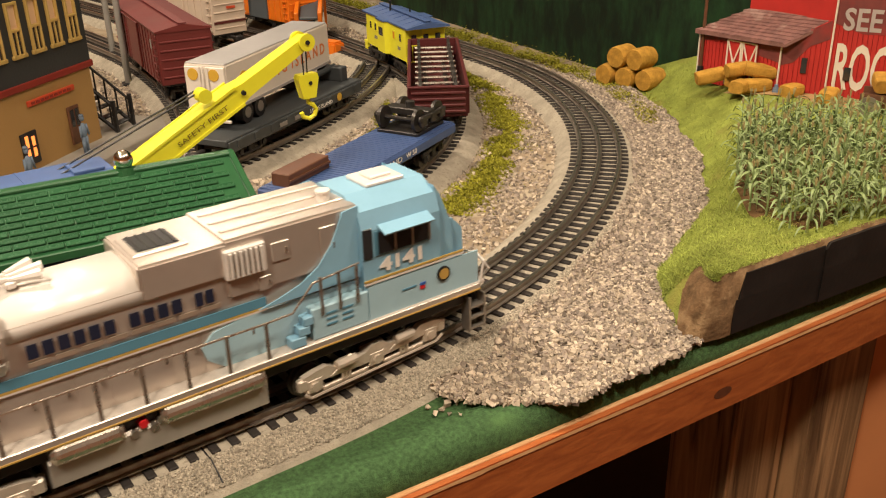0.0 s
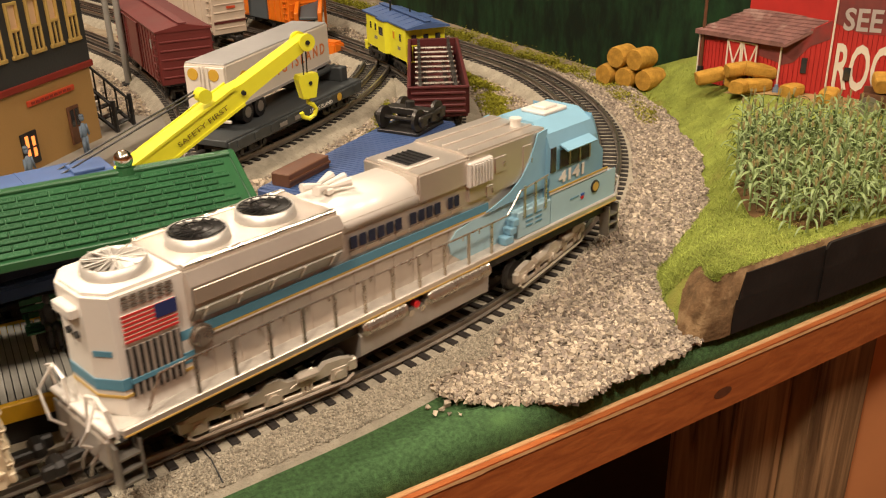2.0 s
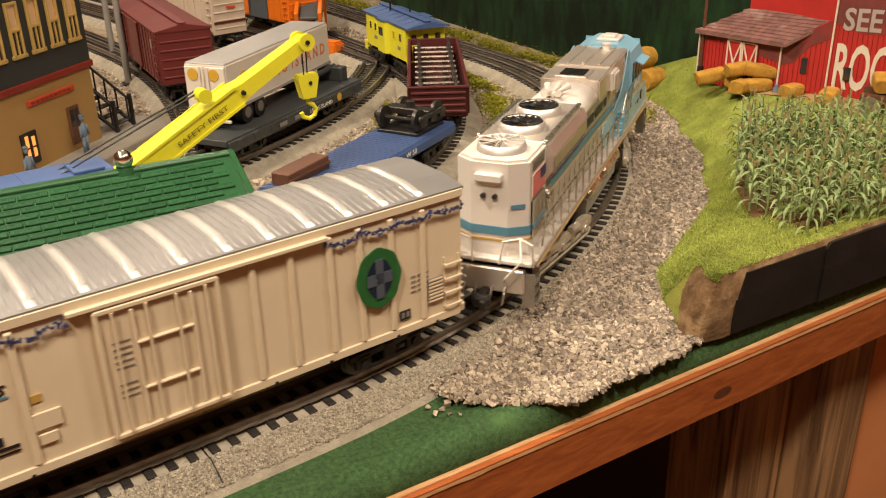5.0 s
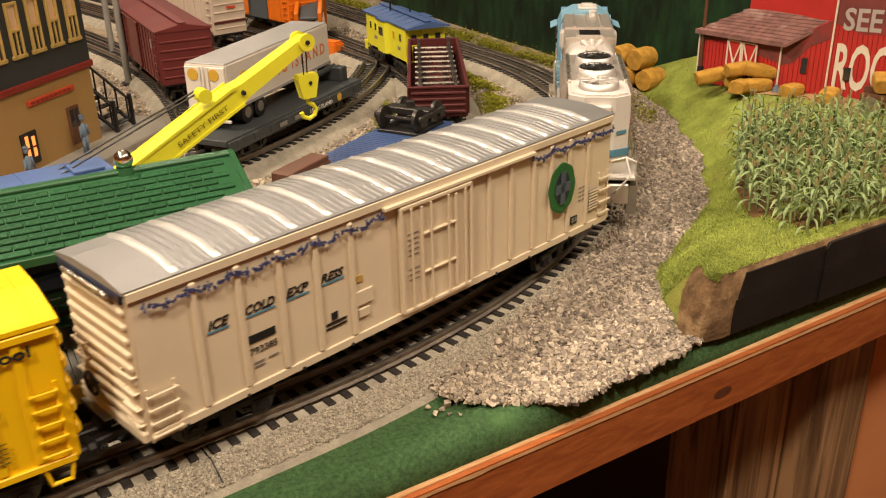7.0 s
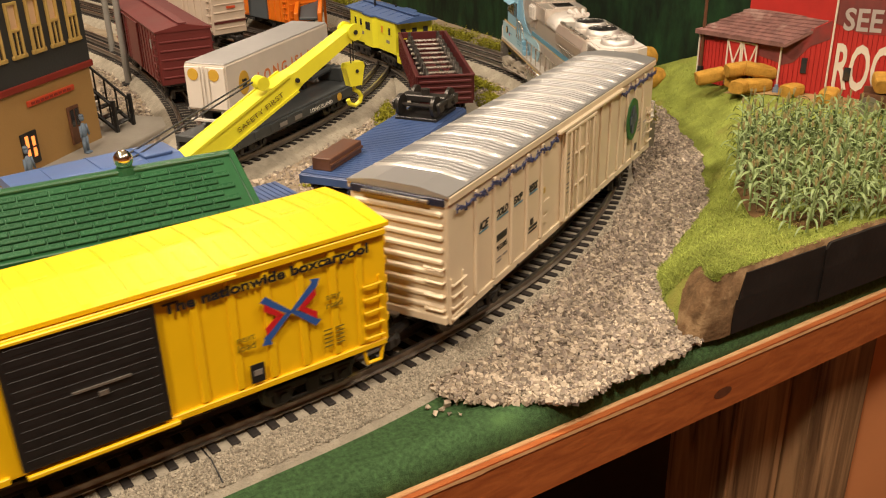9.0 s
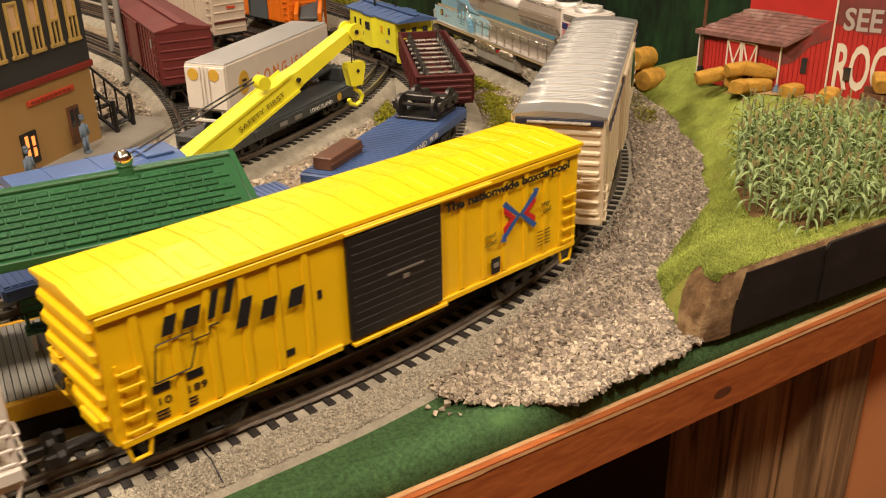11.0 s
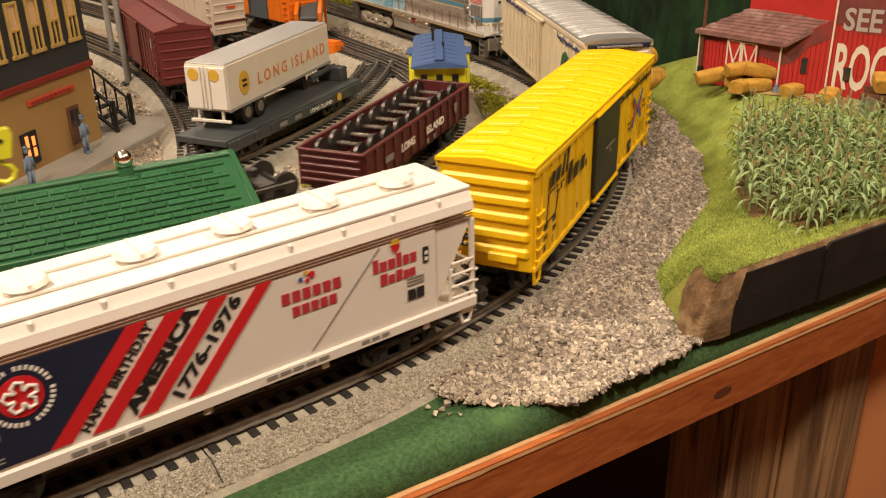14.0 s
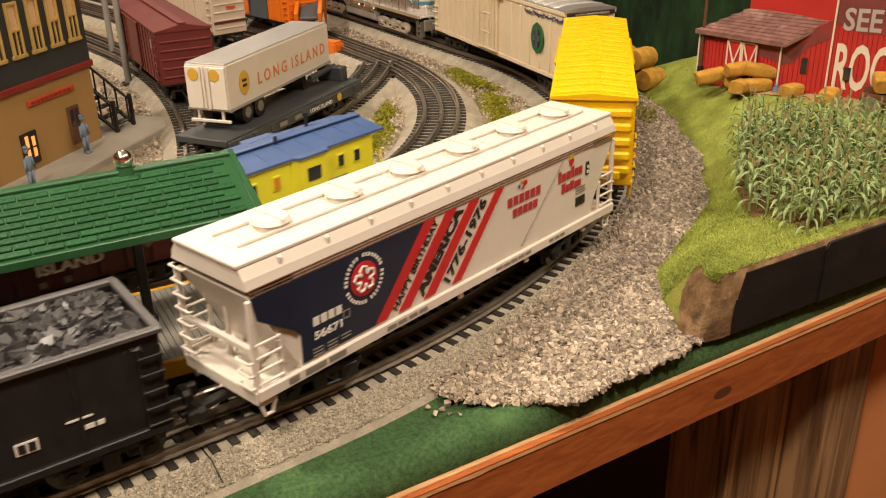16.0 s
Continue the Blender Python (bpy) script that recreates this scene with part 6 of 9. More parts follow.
    # ends: pilots, steps, end rails
    for s, xe in ((1, 0.1780), (-1, -0.1890)):
        part("pilot", cube((xe, 0, 0.0195), (0.0040, 0.0460, 0.0150), 0.0008), M_LOCO if s < 0 else M_BLACK, car)
        part("end_deck", cube((xe - s * 0.006, 0, 0.0315), (0.0160, 0.0540, 0.0028), 0.0006), M_LOCOWHITE, car)
        coupler(car, xe, s)
        for q in (-1, 1):
            bm = bmesh.new()
            for z in (0.0060, 0.0125, 0.0190):
                box(bm, (xe - s * 0.0050, q * 0.0255, z), (0.0110, 0.0070, 0.0010))
            for dx in (0.0, 0.0105):
                box(bm, (xe + s * 0.0004 - s * dx, q * 0.0255, 0.0150), (0.0012, 0.0070, 0.0210))
            part("corner_step", bm, M_GREYMETAL, car)
            bm = bmesh.new()
            wire([(xe - s * 0.002, q * 0.0270, 0.0290), (xe + s * 0.001, q * 0.0270, 0.0440), (xe + s * 0.001, q * 0.0200, 0.0470), (xe + s * 0.001, q * 0.0100, 0.0440), (xe + s * 0.002, q * 0.0080, 0.0300)], 0.0008, 6, bm)
            wire([(xe + s * 0.001, q * 0.0200, 0.0470), (xe + s * 0.008, q * 0.0230, 0.0360), (xe + s * 0.009, q * 0.0140, 0.0250), (xe + s * 0.004, q * 0.0120, 0.0200)], 0.0007, 6, bm)
            part("end_rail", bm, M_LOCOWHITE, car)
        bm = bmesh.new()
        for q in (-0.012, -0.004, 0.006, 0.013):
            wire([(xe, q, 0.0170), (xe + s * 0.005, q, 0.0120), (xe + s * 0.006, q + 0.001, 0.0060)], 0.0008, 6, bm)
        part("air_hose", bm, M_GREYMETAL, car)
    # fuel tank and air tanks
    part("fuel_tank", prism([(-0.0240, 0.0065), (-0.0275, 0.0090), (-0.0280, 0.0205), (-0.0262, 0.0218), (0.0262, 0.0218), (0.0280, 0.0205), (0.0275, 0.0090), (0.0240, 0.0065)], -0.0545, 0.0455), M_GREYTANK, car, "silver-grey fuel tank")
    for s in (-1, 1):
        for a, b in ((-0.0535, -0.0230), (-0.0060, 0.0440)):
            bm = bmesh.new()
            rod(bm, (a + 0.002, s * 0.0268, 0.0242), (b - 0.002, s * 0.0268, 0.0242), 0.0048, 16)
            for e, d in ((a, 0.002), (b, -0.002)):
                rod(bm, (e, s * 0.0268, 0.0242), (e + d, s * 0.0268, 0.0242), 0.0028 if d > 0 else 0.0048, 16, 0.0048 if d > 0 else 0.0028)
            part("air_tank", bm, M_CHROME, car)
        bm = bmesh.new()
        for k, (xx, zz) in enumerate(((-0.018, 0.020), (-0.014, 0.0225), (-0.0095, 0.020), (-0.006, 0.0225))):
            rod(bm, (xx, s * 0.0225, zz), (xx, s * 0.0285, zz), 0.0020, 10)
        part("valve", bm, M_CHROME, car)
        bm = bmesh.new()
        rod(bm, (-0.0140, s * 0.0255, 0.0240), (-0.0140, s * 0.0290, 0.0240), 0.0020, 12)
        part("fuel_cap", bm, M_RED, car, "red fuel filler cap")
    axles = (-0.0385, 0.0, 0.0365)
    MOVERS.append((car, line_a, 0.24, [truck(car, -0.1040, axles, M_SILVERTRUCK, 0.0088, 0.0235, fancy=True), truck(car, 0.1070, axles, M_SILVERTRUCK, 0.0088, 0.0235, fancy=True)], "loco"))
    return car


M_GREYTANK = mat("grey_tank_paint", (0.44, 0.41, 0.37), 0.4, 0.4, var=0.1, scale=60)
M_CABLOW = mat("pale_blue_paint", (0.34, 0.52, 0.60), 0.4, var=0.06, scale=40)


# ---- the inner train: crane, flat car, gondola, caboose ----
M_LEMON = mat("lemon_plastic", (0.72, 0.68, 0.03), 0.4, var=0.06, scale=40)
M_ROOFBLUE = mat("blue_roof", (0.06, 0.11, 0.26), 0.42, var=0.12, scale=40)
M_WOODLOAD = mat("brown_crate", (0.12, 0.05, 0.025), 0.5, var=0.15, scale=80)
M_ORANGEWIN = mat("orange_pane", (0.6, 0.24, 0.02), 0.35, var=0.1)


def flat_deck(car, L, hw, z, material, planks=True, frame_z=None):
    part("deck", cube((0, 0, z - 0.002), (L, 2 * hw, 0.004), 0.0005), material, car)
    if planks:
        n = int(L / 0.0042)
        for i in range(n):
            part("plank", cube((-L / 2 + (i + 0.5) * L / n, 0, z + 0.0003), (L / n - 0.0009, 2 * hw - 0.002, 0.0010)), material, car)
    for s in (-1, 1):
        part("side_sill", cube((0, s * hw, z - 0.0048), (L, 0.0022, 0.0075), 0.0005), material, car)
    for s in (-1, 1):
        part("end_sill", cube((s * L / 2, 0, z - 0.004), (0.0024, 2 * hw, 0.0065), 0.0005), material, car)
        coupler(car, s * L / 2, s)
    part("underframe", cube((0, 0, z - 0.0085), (L * 0.8, 0.016, 0.009), 0.001), M_TRUCK, car)


def loose_truck(parent, x, z):
    """A freight truck carried as a load."""
    bm = bmesh.new()
    r = 0.0095
    for ax in (-0.016, 0.016):
        rod(bm, (x + ax, -0.020, z + r), (x + ax, 0.020, z + r), 0.0018, 8)
        for s in (-1, 1):
            rod(bm, (x + ax, s * 0.0150, z + r), (x + ax, s * 0.0182, z + r), r, 20)
    for s in (-1, 1):
        box(bm, (x, s * 0.0215, z + r + 0.002), (0.044, 0.003, 0.004), None, 0.0006)
        for ax in (-0.016, 0.0, 0.016):
            box(bm, (x + ax, s * 0.0215, z + r), (0.009, 0.004, 0.009), None, 0.001)
    box(bm, (x, 0, z + r + 0.003), (0.012, 0.043, 0.006), None, 0.0008)
    rod(bm, (x, 0, z + r), (x, 0, z + r + 0.011), 0.004, 12)
    part("truck_load", bm, M_DARKSTEEL, parent, "dark steel freight truck carried as load")


def build_flat():
    car = thing("flat_car", "blue model flat car carrying a crate and a truck", "rail car", "train on the inner track")
    flat_deck(car, 0.205, 0.0265, 0.0265, M_BLUE)
    cr = part("crate", cube((-0.0696, 0.0120, 0.0322), (0.0500, 0.016, 0.0100), 0.0006), M_WOODLOAD, car, "brown wooden crate load")
    part("crate_board", cube((-0.0696, 0.0034, 0.0322), (0.0502, 0.0014, 0.0018)), M_WOODLOAD, cr)
    part("load_pad", cube((0.072, 0, 0.0285), (0.046, 0.040, 0.0030), 0.0005), M_BLACK, car)
    loose_truck(car, 0.072, 0.0300)
    y = -0.0277
    letters("LONG ISLAND", 0.0062, side(-0.054, y, 0.0198), M_WHITEINK, car, 0.064)
    letters("W 50", 0.0062, side(0.0165, y, 0.0198), M_WHITEINK, car, 0.0170)
    MOVERS.append((car, line_b, 0.13, [truck(car, -0.068), truck(car, 0.068)], "flat"))
    return car


def build_gondola():
    car = thing("gondola", "maroon model gondola loaded with a row of wheelsets", "rail car", "train on the inner track")
    L, hw, z0, z1 = 0.218, 0.0270, 0.0180, 0.0460
    part("floor_plate", cube((0, 0, z0 + 0.0015), (L, 2 * hw, 0.003)), M_MAROON, car)
    for s in (-1, 1):
        part("side_wall", cube((0, s * (hw - 0.0008), (z0 + z1) / 2), (L, 0.0016, z1 - z0)), M_MAROON, car)
        part("end_wall", cube((s * (L / 2 - 0.0008), 0, (z0 + z1) / 2), (0.0016, 2 * hw, z1 - z0)), M_MAROON, car)
        part("top_rim", cube((0, s * hw, z1), (L + 0.002, 0.0034, 0.0020), 0.0004), M_MAROON, car)
        part("end_rim", cube((s * L / 2, 0, z1), (0.0034, 2 * hw, 0.0020), 0.0004), M_MAROON, car)
        rib = part("side_rib", cube((0, s * (hw + 0.0007), 0), (0.0030, 0.0022, z1 - z0 - 0.003), 0.0005), M_MAROON, car)
        rib.matrix_basis = pose(-0.104, 0, (z0 + z1) / 2)
        for k in range(1, 14):
            again(rib, pose(-0.104 + 0.016 * k, 0, (z0 + z1) / 2))
        for k in range(4):
            part("end_rib", cube((s * (L / 2 + 0.0006), 0, z0 + 0.005 + 0.0058 * k), (0.0022, 2 * hw - 0.004, 0.0026), 0.0006), M_MAROON, car)
        coupler(car, s * L / 2, s)
        part("load_rail", cube((0, s * 0.010, z0 + 0.0045), (L - 0.008, 0.003, 0.003)), M_DARKSTEEL, car)
    for k in range(9):
        x = -0.092 + 0.023 * k
        bm = bmesh.new()
        rod(bm, (x, -0.021, z1 - 0.0062), (x, 0.021, z1 - 0.0062), 0.0016, 8)
        ax = part("axle_load", bm, M_CHROME, car, "bright steel axle of a loaded wheelset")
        for s in (-1, 1):
            part("wheel", rod(bmesh.new(), (x, s * 0.0150, z1 - 0.0062), (x, s * 0.0180, z1 - 0.0062), 0.0100, 20), M_DARKSTEEL, ax)
    y = -hw - 0.0020
    letters("LONG", 0.0088, side(-0.046, y, 0.0290), M_WHITEINK, car, 0.026, bold=0.0003)
    letters("ISLAND", 0.0088, side(0.004, y, 0.0290), M_WHITEINK, car, 0.038, bold=0.0003)
    bars([(-0.075, 0.0290, 0.014, 0.005), (0.004, 0.021, 0.004, 0.004), (0.018, 0.021, 0.004, 0.004)], car, y, M_GREYINK)
    part("crest", plate([(0.066, 0.039), (0.066, 0.033), (0.069, 0.029), (0.072, 0.033), (0.072, 0.039)], y, 0.0004), M_GREYINK, car)
    MOVERS.append((car, line_b, 0.14, [truck(car, -0.075), truck(car, 0.075)], "gondola"))
    return car


def build_caboose():
    car = thing("caboose", "lemon-yellow model bay-window caboose with blue roof", "rail car", "train on the inner track")
    L, hw, z0, z1 = 0.128, 0.0250, 0.0190, 0.0580
    part("body", cube((0, 0, (z0 + z1) / 2), (L, 2 * hw, z1 - z0), 0.0006), M_LEMON, car)
    roof = part("roof", prism([(-hw - 0.0018, z1 - 0.0008), (-hw - 0.0018, z1 + 0.0010), (-hw * 0.5, z1 + 0.0036), (0, z1 + 0.0060), (hw * 0.5, z1 + 0.0036), (hw + 0.0018, z1 + 0.0010), (hw + 0.0018, z1 - 0.0008)], -L / 2 - 0.010, L / 2 + 0.010), M_ROOFBLUE, car, "blue curved roof")
    part("running_board", cube((0, 0, z1 + 0.0072), (L + 0.018, 0.0080, 0.0013), 0.0003), M_ROOFBLUE, roof)
    for k in range(8):
        part("roof_seam", prism([(-hw - 0.0016, z1 + 0.0008), (-hw * 0.5, z1 + 0.0041), (0, z1 + 0.0066), (hw * 0.5, z1 + 0.0041), (hw + 0.0016, z1 + 0.0008), (0, z1 + 0.0050)], -L / 2 - 0.006 + k * 0.0188, -L / 2 - 0.0046 + k * 0.0188), M_ROOFBLUE, roof)
    for s in (-1, 1):
        bay = part("bay_window", prism([(-0.016, s * hw), (-0.012, s * (hw + 0.0055)), (0.012, s * (hw + 0.0055)), (0.016, s * hw)], z0 + 0.001, z1 - 0.0005, None, "z"), M_LEMON, car, "yellow bay window")
        part("bay_roof", prism([(-0.017, s * (hw - 0.001)), (-0.013, s * (hw + 0.0070)), (0.013, s * (hw + 0.0070)), (0.017, s * (hw - 0.001))], z1 - 0.0004, z1 + 0.0012, None, "z"), M_ROOFBLUE, bay)
        part("pane", cube((0, s * (hw + 0.0056), 0.0450), (0.0120, 0.0008, 0.0095)), M_GLASS, bay)
        for x, mt in ((-0.050, M_GLASS), (-0.030, M_ORANGEWIN), (0.030, M_GLASS), (0.046, M_GLASS)):
            win = part("window", cube((x, s * (hw + 0.0003), 0.0450), (0.0072, 0.0012, 0.0105), 0.0003), M_LEMON, car)
            part("pane", cube((x, s * (hw + 0.0008), 0.0450), (0.0050, 0.0008, 0.0080)), mt, win)
        bars([(0.018, 0.0300, 0.018, 0.0038), (-0.048, 0.0300, 0.008, 0.0038)], car, s * (hw + 0.0003), M_GREYINK)
        part("end_platform", cube((s * (L / 2 + 0.006), 0, 0.0200), (0.012, 2 * hw, 0.0030), 0.0005), M_LEMON, car)
        for y in (-0.021, 0.0, 0.021):
            part("end_post", cube((s * (L / 2 + 0.0105), y, 0.0300), (0.0012, 0.0012, 0.020)), M_LEMON, car)
        part("end_rail", cube((s * (L / 2 + 0.0105), 0, 0.0395), (0.0012, 0.044, 0.0012)), M_LEMON, car)
        for y in (-0.023, 0.023):
            part("end_step", cube((s * (L / 2 + 0.006), y, 0.0150), (0.009, 0.004, 0.0090), 0.0006), M_LEMON, car)
        part("door", cube((s * (L / 2 + 0.0004), 0, 0.0400), (0.0012, 0.011, 0.033), 0.0003), M_LEMON, car)
        for y in (-0.015, 0.0, 0.015):
            part("end_pane", cube((s * (L / 2 + 0.0012), y, 0.0450), (0.0008, 0.0062, 0.0090)), M_GLASS if s < 0 else M_ORANGEWIN, car)
        coupler(car, s * (L / 2 + 0.010), s)
    bm = bmesh.new()
    rod(bm, (0.028, 0.006, z1 + 0.003), (0.028, 0.006, z1 + 0.017), 0.0013, 8)
    rod(bm, (0.028, 0.006, z1 + 0.0155), (0.028, 0.006, z1 + 0.0175), 0.0024, 8)
    part("smoke_pipe", bm, M_BLACK, car)
    bm = bmesh.new()
    rod(bm, (-0.010, -0.004, z1 + 0.003), (-0.010, -0.004, z1 + 0.011), 0.0012, 8)
    part("smoke_pipe", bm, M_BLACK, car)
    part("underframe", cube((0, 0, 0.0165), (L, 0.020, 0.006), 0.001), M_TRUCK, car)
    MOVERS.append((car, line_b, 0.075, [truck(car, -0.040), truck(car, 0.040)], "caboose"))
    return car


def build_crane():
    car = thing("crane_car", "blue model crane car with long yellow boom and hook", "rail car", "train on the inner track")
    flat_deck(car, 0.205, 0.0265, 0.0265, M_BLUE)
    y = -0.0277
    letters("W 75", 0.0060, side(0.050, y, 0.0198), M_WHITEINK, car, 0.018)
    house = part("crane_house", cube((-0.032, 0, 0.0510), (0.096, 0.050, 0.044), 0.0012), M_NAVY, car, "dark navy crane house")
    roof = part("house_roof", prism([(-0.0265, 0.0725), (-0.0265, 0.0745), (-0.013, 0.0785), (0.013, 0.0785), (0.0265, 0.0745), (0.0265, 0.0725)], -0.082, 0.018), M_ROOFBLUE, house, "blue roof of the crane house")
    for k in range(4):
        part("roof_seam", prism([(-0.0262, 0.0744), (-0.013, 0.0790), (0.013, 0.0790), (0.0262, 0.0744), (0, 0.0770)], -0.088 + 0.028 * k, -0.0868 + 0.028 * k), M_ROOFBLUE, roof)
    part("roof_hatch", cube((0.004, -0.004, 0.0795), (0.018, 0.020, 0.002), 0.0004), M_ROOFBLUE, roof)
    for x in (-0.07, -0.045, -0.02):
        part("house_window", cube((x, -0.0253, 0.060), (0.012, 0.001, 0.011)), M_GLASS, house)
    bars([(-0.060, 0.0410, 0.016, 0.004), (-0.030, 0.0450, 0.013, 0.0008), (-0.030, 0.0415, 0.013, 0.0008)], house, -0.0254, M_GREYINK)
    # boom: a tapered box girder
    a, b = Vector((0.010, 0, 0.0560)), Vector((0.160, 0, 0.1330))
    way = (b - a).normalized()
    up = Vector((-way.z, 0, way.x))
    bm = bmesh.new()
    rows = []
    for f, h, w in ((0, 0.0062, 0.008), (0.12, 0.0080, 0.008), (0.62, 0.0072, 0.0070), (0.68, 0.0055, 0.0064), (1.0, 0.0042, 0.0055)):
        c = a + (b - a) * f
        rows.append([bm.verts.new(c + up * (h if q[0] > 0 else -h) * (1 if q[0] < 0 else 0.9) + Vector((0, q[1] * w, 0))) for q in ((1, 1), (1, -1), (-1, -1), (-1, 1))])
    for u, v in zip(rows, rows[1:]):
        for k in range(4):
            bm.faces.new((u[k], u[(k + 1) % 4], v[(k + 1) % 4], v[k]))
    bm.faces.new(rows[0]), bm.faces.new(rows[-1][::-1])
    bmesh.ops.recalc_face_normals(bm, faces=bm.faces)
    boom = part("boom", bm, M_LEMON, car, "long tapered yellow boom")
    for s in (-1, 1):
        for e in (1, -1):
            m = Matrix.Translation(a.lerp(b, 0.33) + up * e * 0.0064 + Vector((0, s * 0.0076, 0))) @ pose(0, 0, 0, 0, -math.degrees(math.atan2(way.z, way.x)), 0)
            bm = bmesh.new()
            box(bm, (0, 0, 0), (0.105, 0.0016, 0.0018), m)
            part("boom_flange", bm, M_LEMON, boom)
    ang = math.degrees(math.atan2(way.z, way.x))
    p = a.lerp(b, 0.34) - up * 0.0022
    letters("SAFETY FIRST", 0.0046, Matrix.Translation((p.x, -0.0084, p.z)) @ pose(0, 0, 0, 90, 0, 0) @ pose(0, 0, 0, 0, 0, ang), M_OLIVE, boom, 0.040)
    for s in (-1, 1):
        bm = bmesh.new()
        rod(bm, b + Vector((0, s * 0.0050, 0)) - way * 0.002, b + Vector((0, s * 0.0072, 0)) - way * 0.002, 0.0058, 20)
        part("boom_head", bm, M_LEMON, boom)
        c = a.lerp(b, 0.66)
        bm = bmesh.new()
        rod(bm, c + Vector((0, s * 0.0070, 0)), c + Vector((0, s * 0.0086, 0)), 0.0016, 10)
        rod(bm, b + Vector((0, s * 0.0072, 0)) - way * 0.002, b + Vector((0, s * 0.0080, 0)) - way * 0.002, 0.0016, 10)
        part("pin", bm, M_INK, boom)
    c = a.lerp(b, 0.60) + up * 0.0080
    bm = bmesh.new()
    rod(bm, c + Vector((-0.014, -0.010, 0)), c + Vector((-0.014, -0.001, 0)), 0.0046, 16)
    part("sheave", bm, M_LEMON, boom, "small yellow sheave on the boom")
    for yy in (-0.005, 0.004):
        bm = bmesh.new()
        rod(bm, (-0.010, yy, 0.0780), c + Vector((-0.012, yy * 0.6, 0.003)), 0.0006, 5)
        part("stay_cable", bm, M_INK, boom)
        bm = bmesh.new()
        rod(bm, b + Vector((0.0015 if yy > 0 else -0.004, yy * 0.5, -0.004)), (b.x + (0.001 if yy > 0 else -0.004), yy * 0.5, b.z - 0.0250), 0.0005, 5)
        part("hoist_cable", bm, M_INK, boom)
    hx, hz = b.x - 0.001, b.z - 0.0320
    blk = part("hook_block", prism([(hx - 0.0078, hz + 0.006), (hx - 0.0068, hz + 0.009), (hx + 0.0068, hz + 0.009), (hx + 0.0078, hz + 0.006), (hx + 0.0048, hz - 0.0075), (hx - 0.0048, hz - 0.0075)], -0.0035, 0.0035, None, "y"), M_LEMON, boom, "yellow pulley block")
    bm = bmesh.new()
    wire([(hx, 0, hz - 0.006), (hx, 0, hz - 0.011), (hx + 0.0035, 0, hz - 0.0130), (hx + 0.0058, 0, hz - 0.0165), (hx + 0.0042, 0, hz - 0.0205), (hx, 0, hz - 0.0225), (hx - 0.0045, 0, hz - 0.0205), (hx - 0.0058, 0, hz - 0.0172)], 0.0016, 8, bm)
    part("hook", bm, M_LEMON, blk, "yellow hook")
    bm = bmesh.new()
    rod(bm, (hx + 0.001, -0.0036, hz + 0.003), (hx + 0.001, -0.0042, hz + 0.003), 0.0013, 10)
    part("block_pin", bm, M_INK, blk)
    MOVERS.append((car, line_b, 0.13, [truck(car, -0.068), truck(car, 0.068)], "crane"))
    return car


# ---- station between the tracks ----
M_TILE = mat("green_roof_tile", (0.022, 0.085, 0.035), 0.27, var=0.1, scale=60, per="object")
M_ROOFGREEN = mat("green_roof_board", (0.018, 0.085, 0.03), 0.35, var=0.1, scale=60)
M_DECK = mat("grey_deck", (0.22, 0.21, 0.185), 0.6, var=0.12, scale=60, per="object")
M_EDGE = mat("yellow_edge", (0.60, 0.33, 0.01), 0.5, var=0.12, scale=60)
M_TAN = mat("tan_wall", (0.36, 0.21, 0.07), 0.6, var=0.06, scale=20, bump=0.15, bscale=500)
M_CHARCOAL = mat("charcoal_wall", (0.028, 0.030, 0.030), 0.6, var=0.15, scale=20, bump=0.2, bscale=400)
M_TRIMRED = mat("dark_red_trim", (0.22, 0.02, 0.012), 0.5, var=0.1, scale=40)
M_SIGNRED = mat("sign_red", (0.50, 0.06, 0.02), 0.5, var=0.1, scale=40)
M_FRAME = mat("yellow_frame", (0.48, 0.32, 0.09), 0.55, var=0.1, scale=60)
M_CONCRETE = mat("concrete", (0.33, 0.30, 0.25), 0.85, var=0.12, scale=25, bump=0.4, bscale=400)
M_LITWIN = glow("lit_window", (1.0, 0.28, 0.06), 1.3)
M_WARMWIN = glow("warm_room", (0.62, 0.40, 0.22), 0.06)
M_FIGURE = mat("figure_paint", (0.05, 0.05, 0.055), 0.6, var=0.3, scale=200)
M_FIGBLUE = mat("figure_blue", (0.16, 0.22, 0.30), 0.6, var=0.3, scale=200)
M_FIGWHITE = mat("figure_pale", (0.5, 0.48, 0.44), 0.6, var=0.3, scale=200)
M_BENCH = mat("bench_green", (0.02, 0.11, 0.05), 0.45, var=0.1, scale=60)
M_MIRROR = mat("mirror_ball", (0.85, 0.82, 0.78), 0.08, 1.0, var=0.05)
STATION = Matrix.Translation((0.062, -0.487, 0)) @ Matrix.Rotation(radians(7.0), 4, "Z")


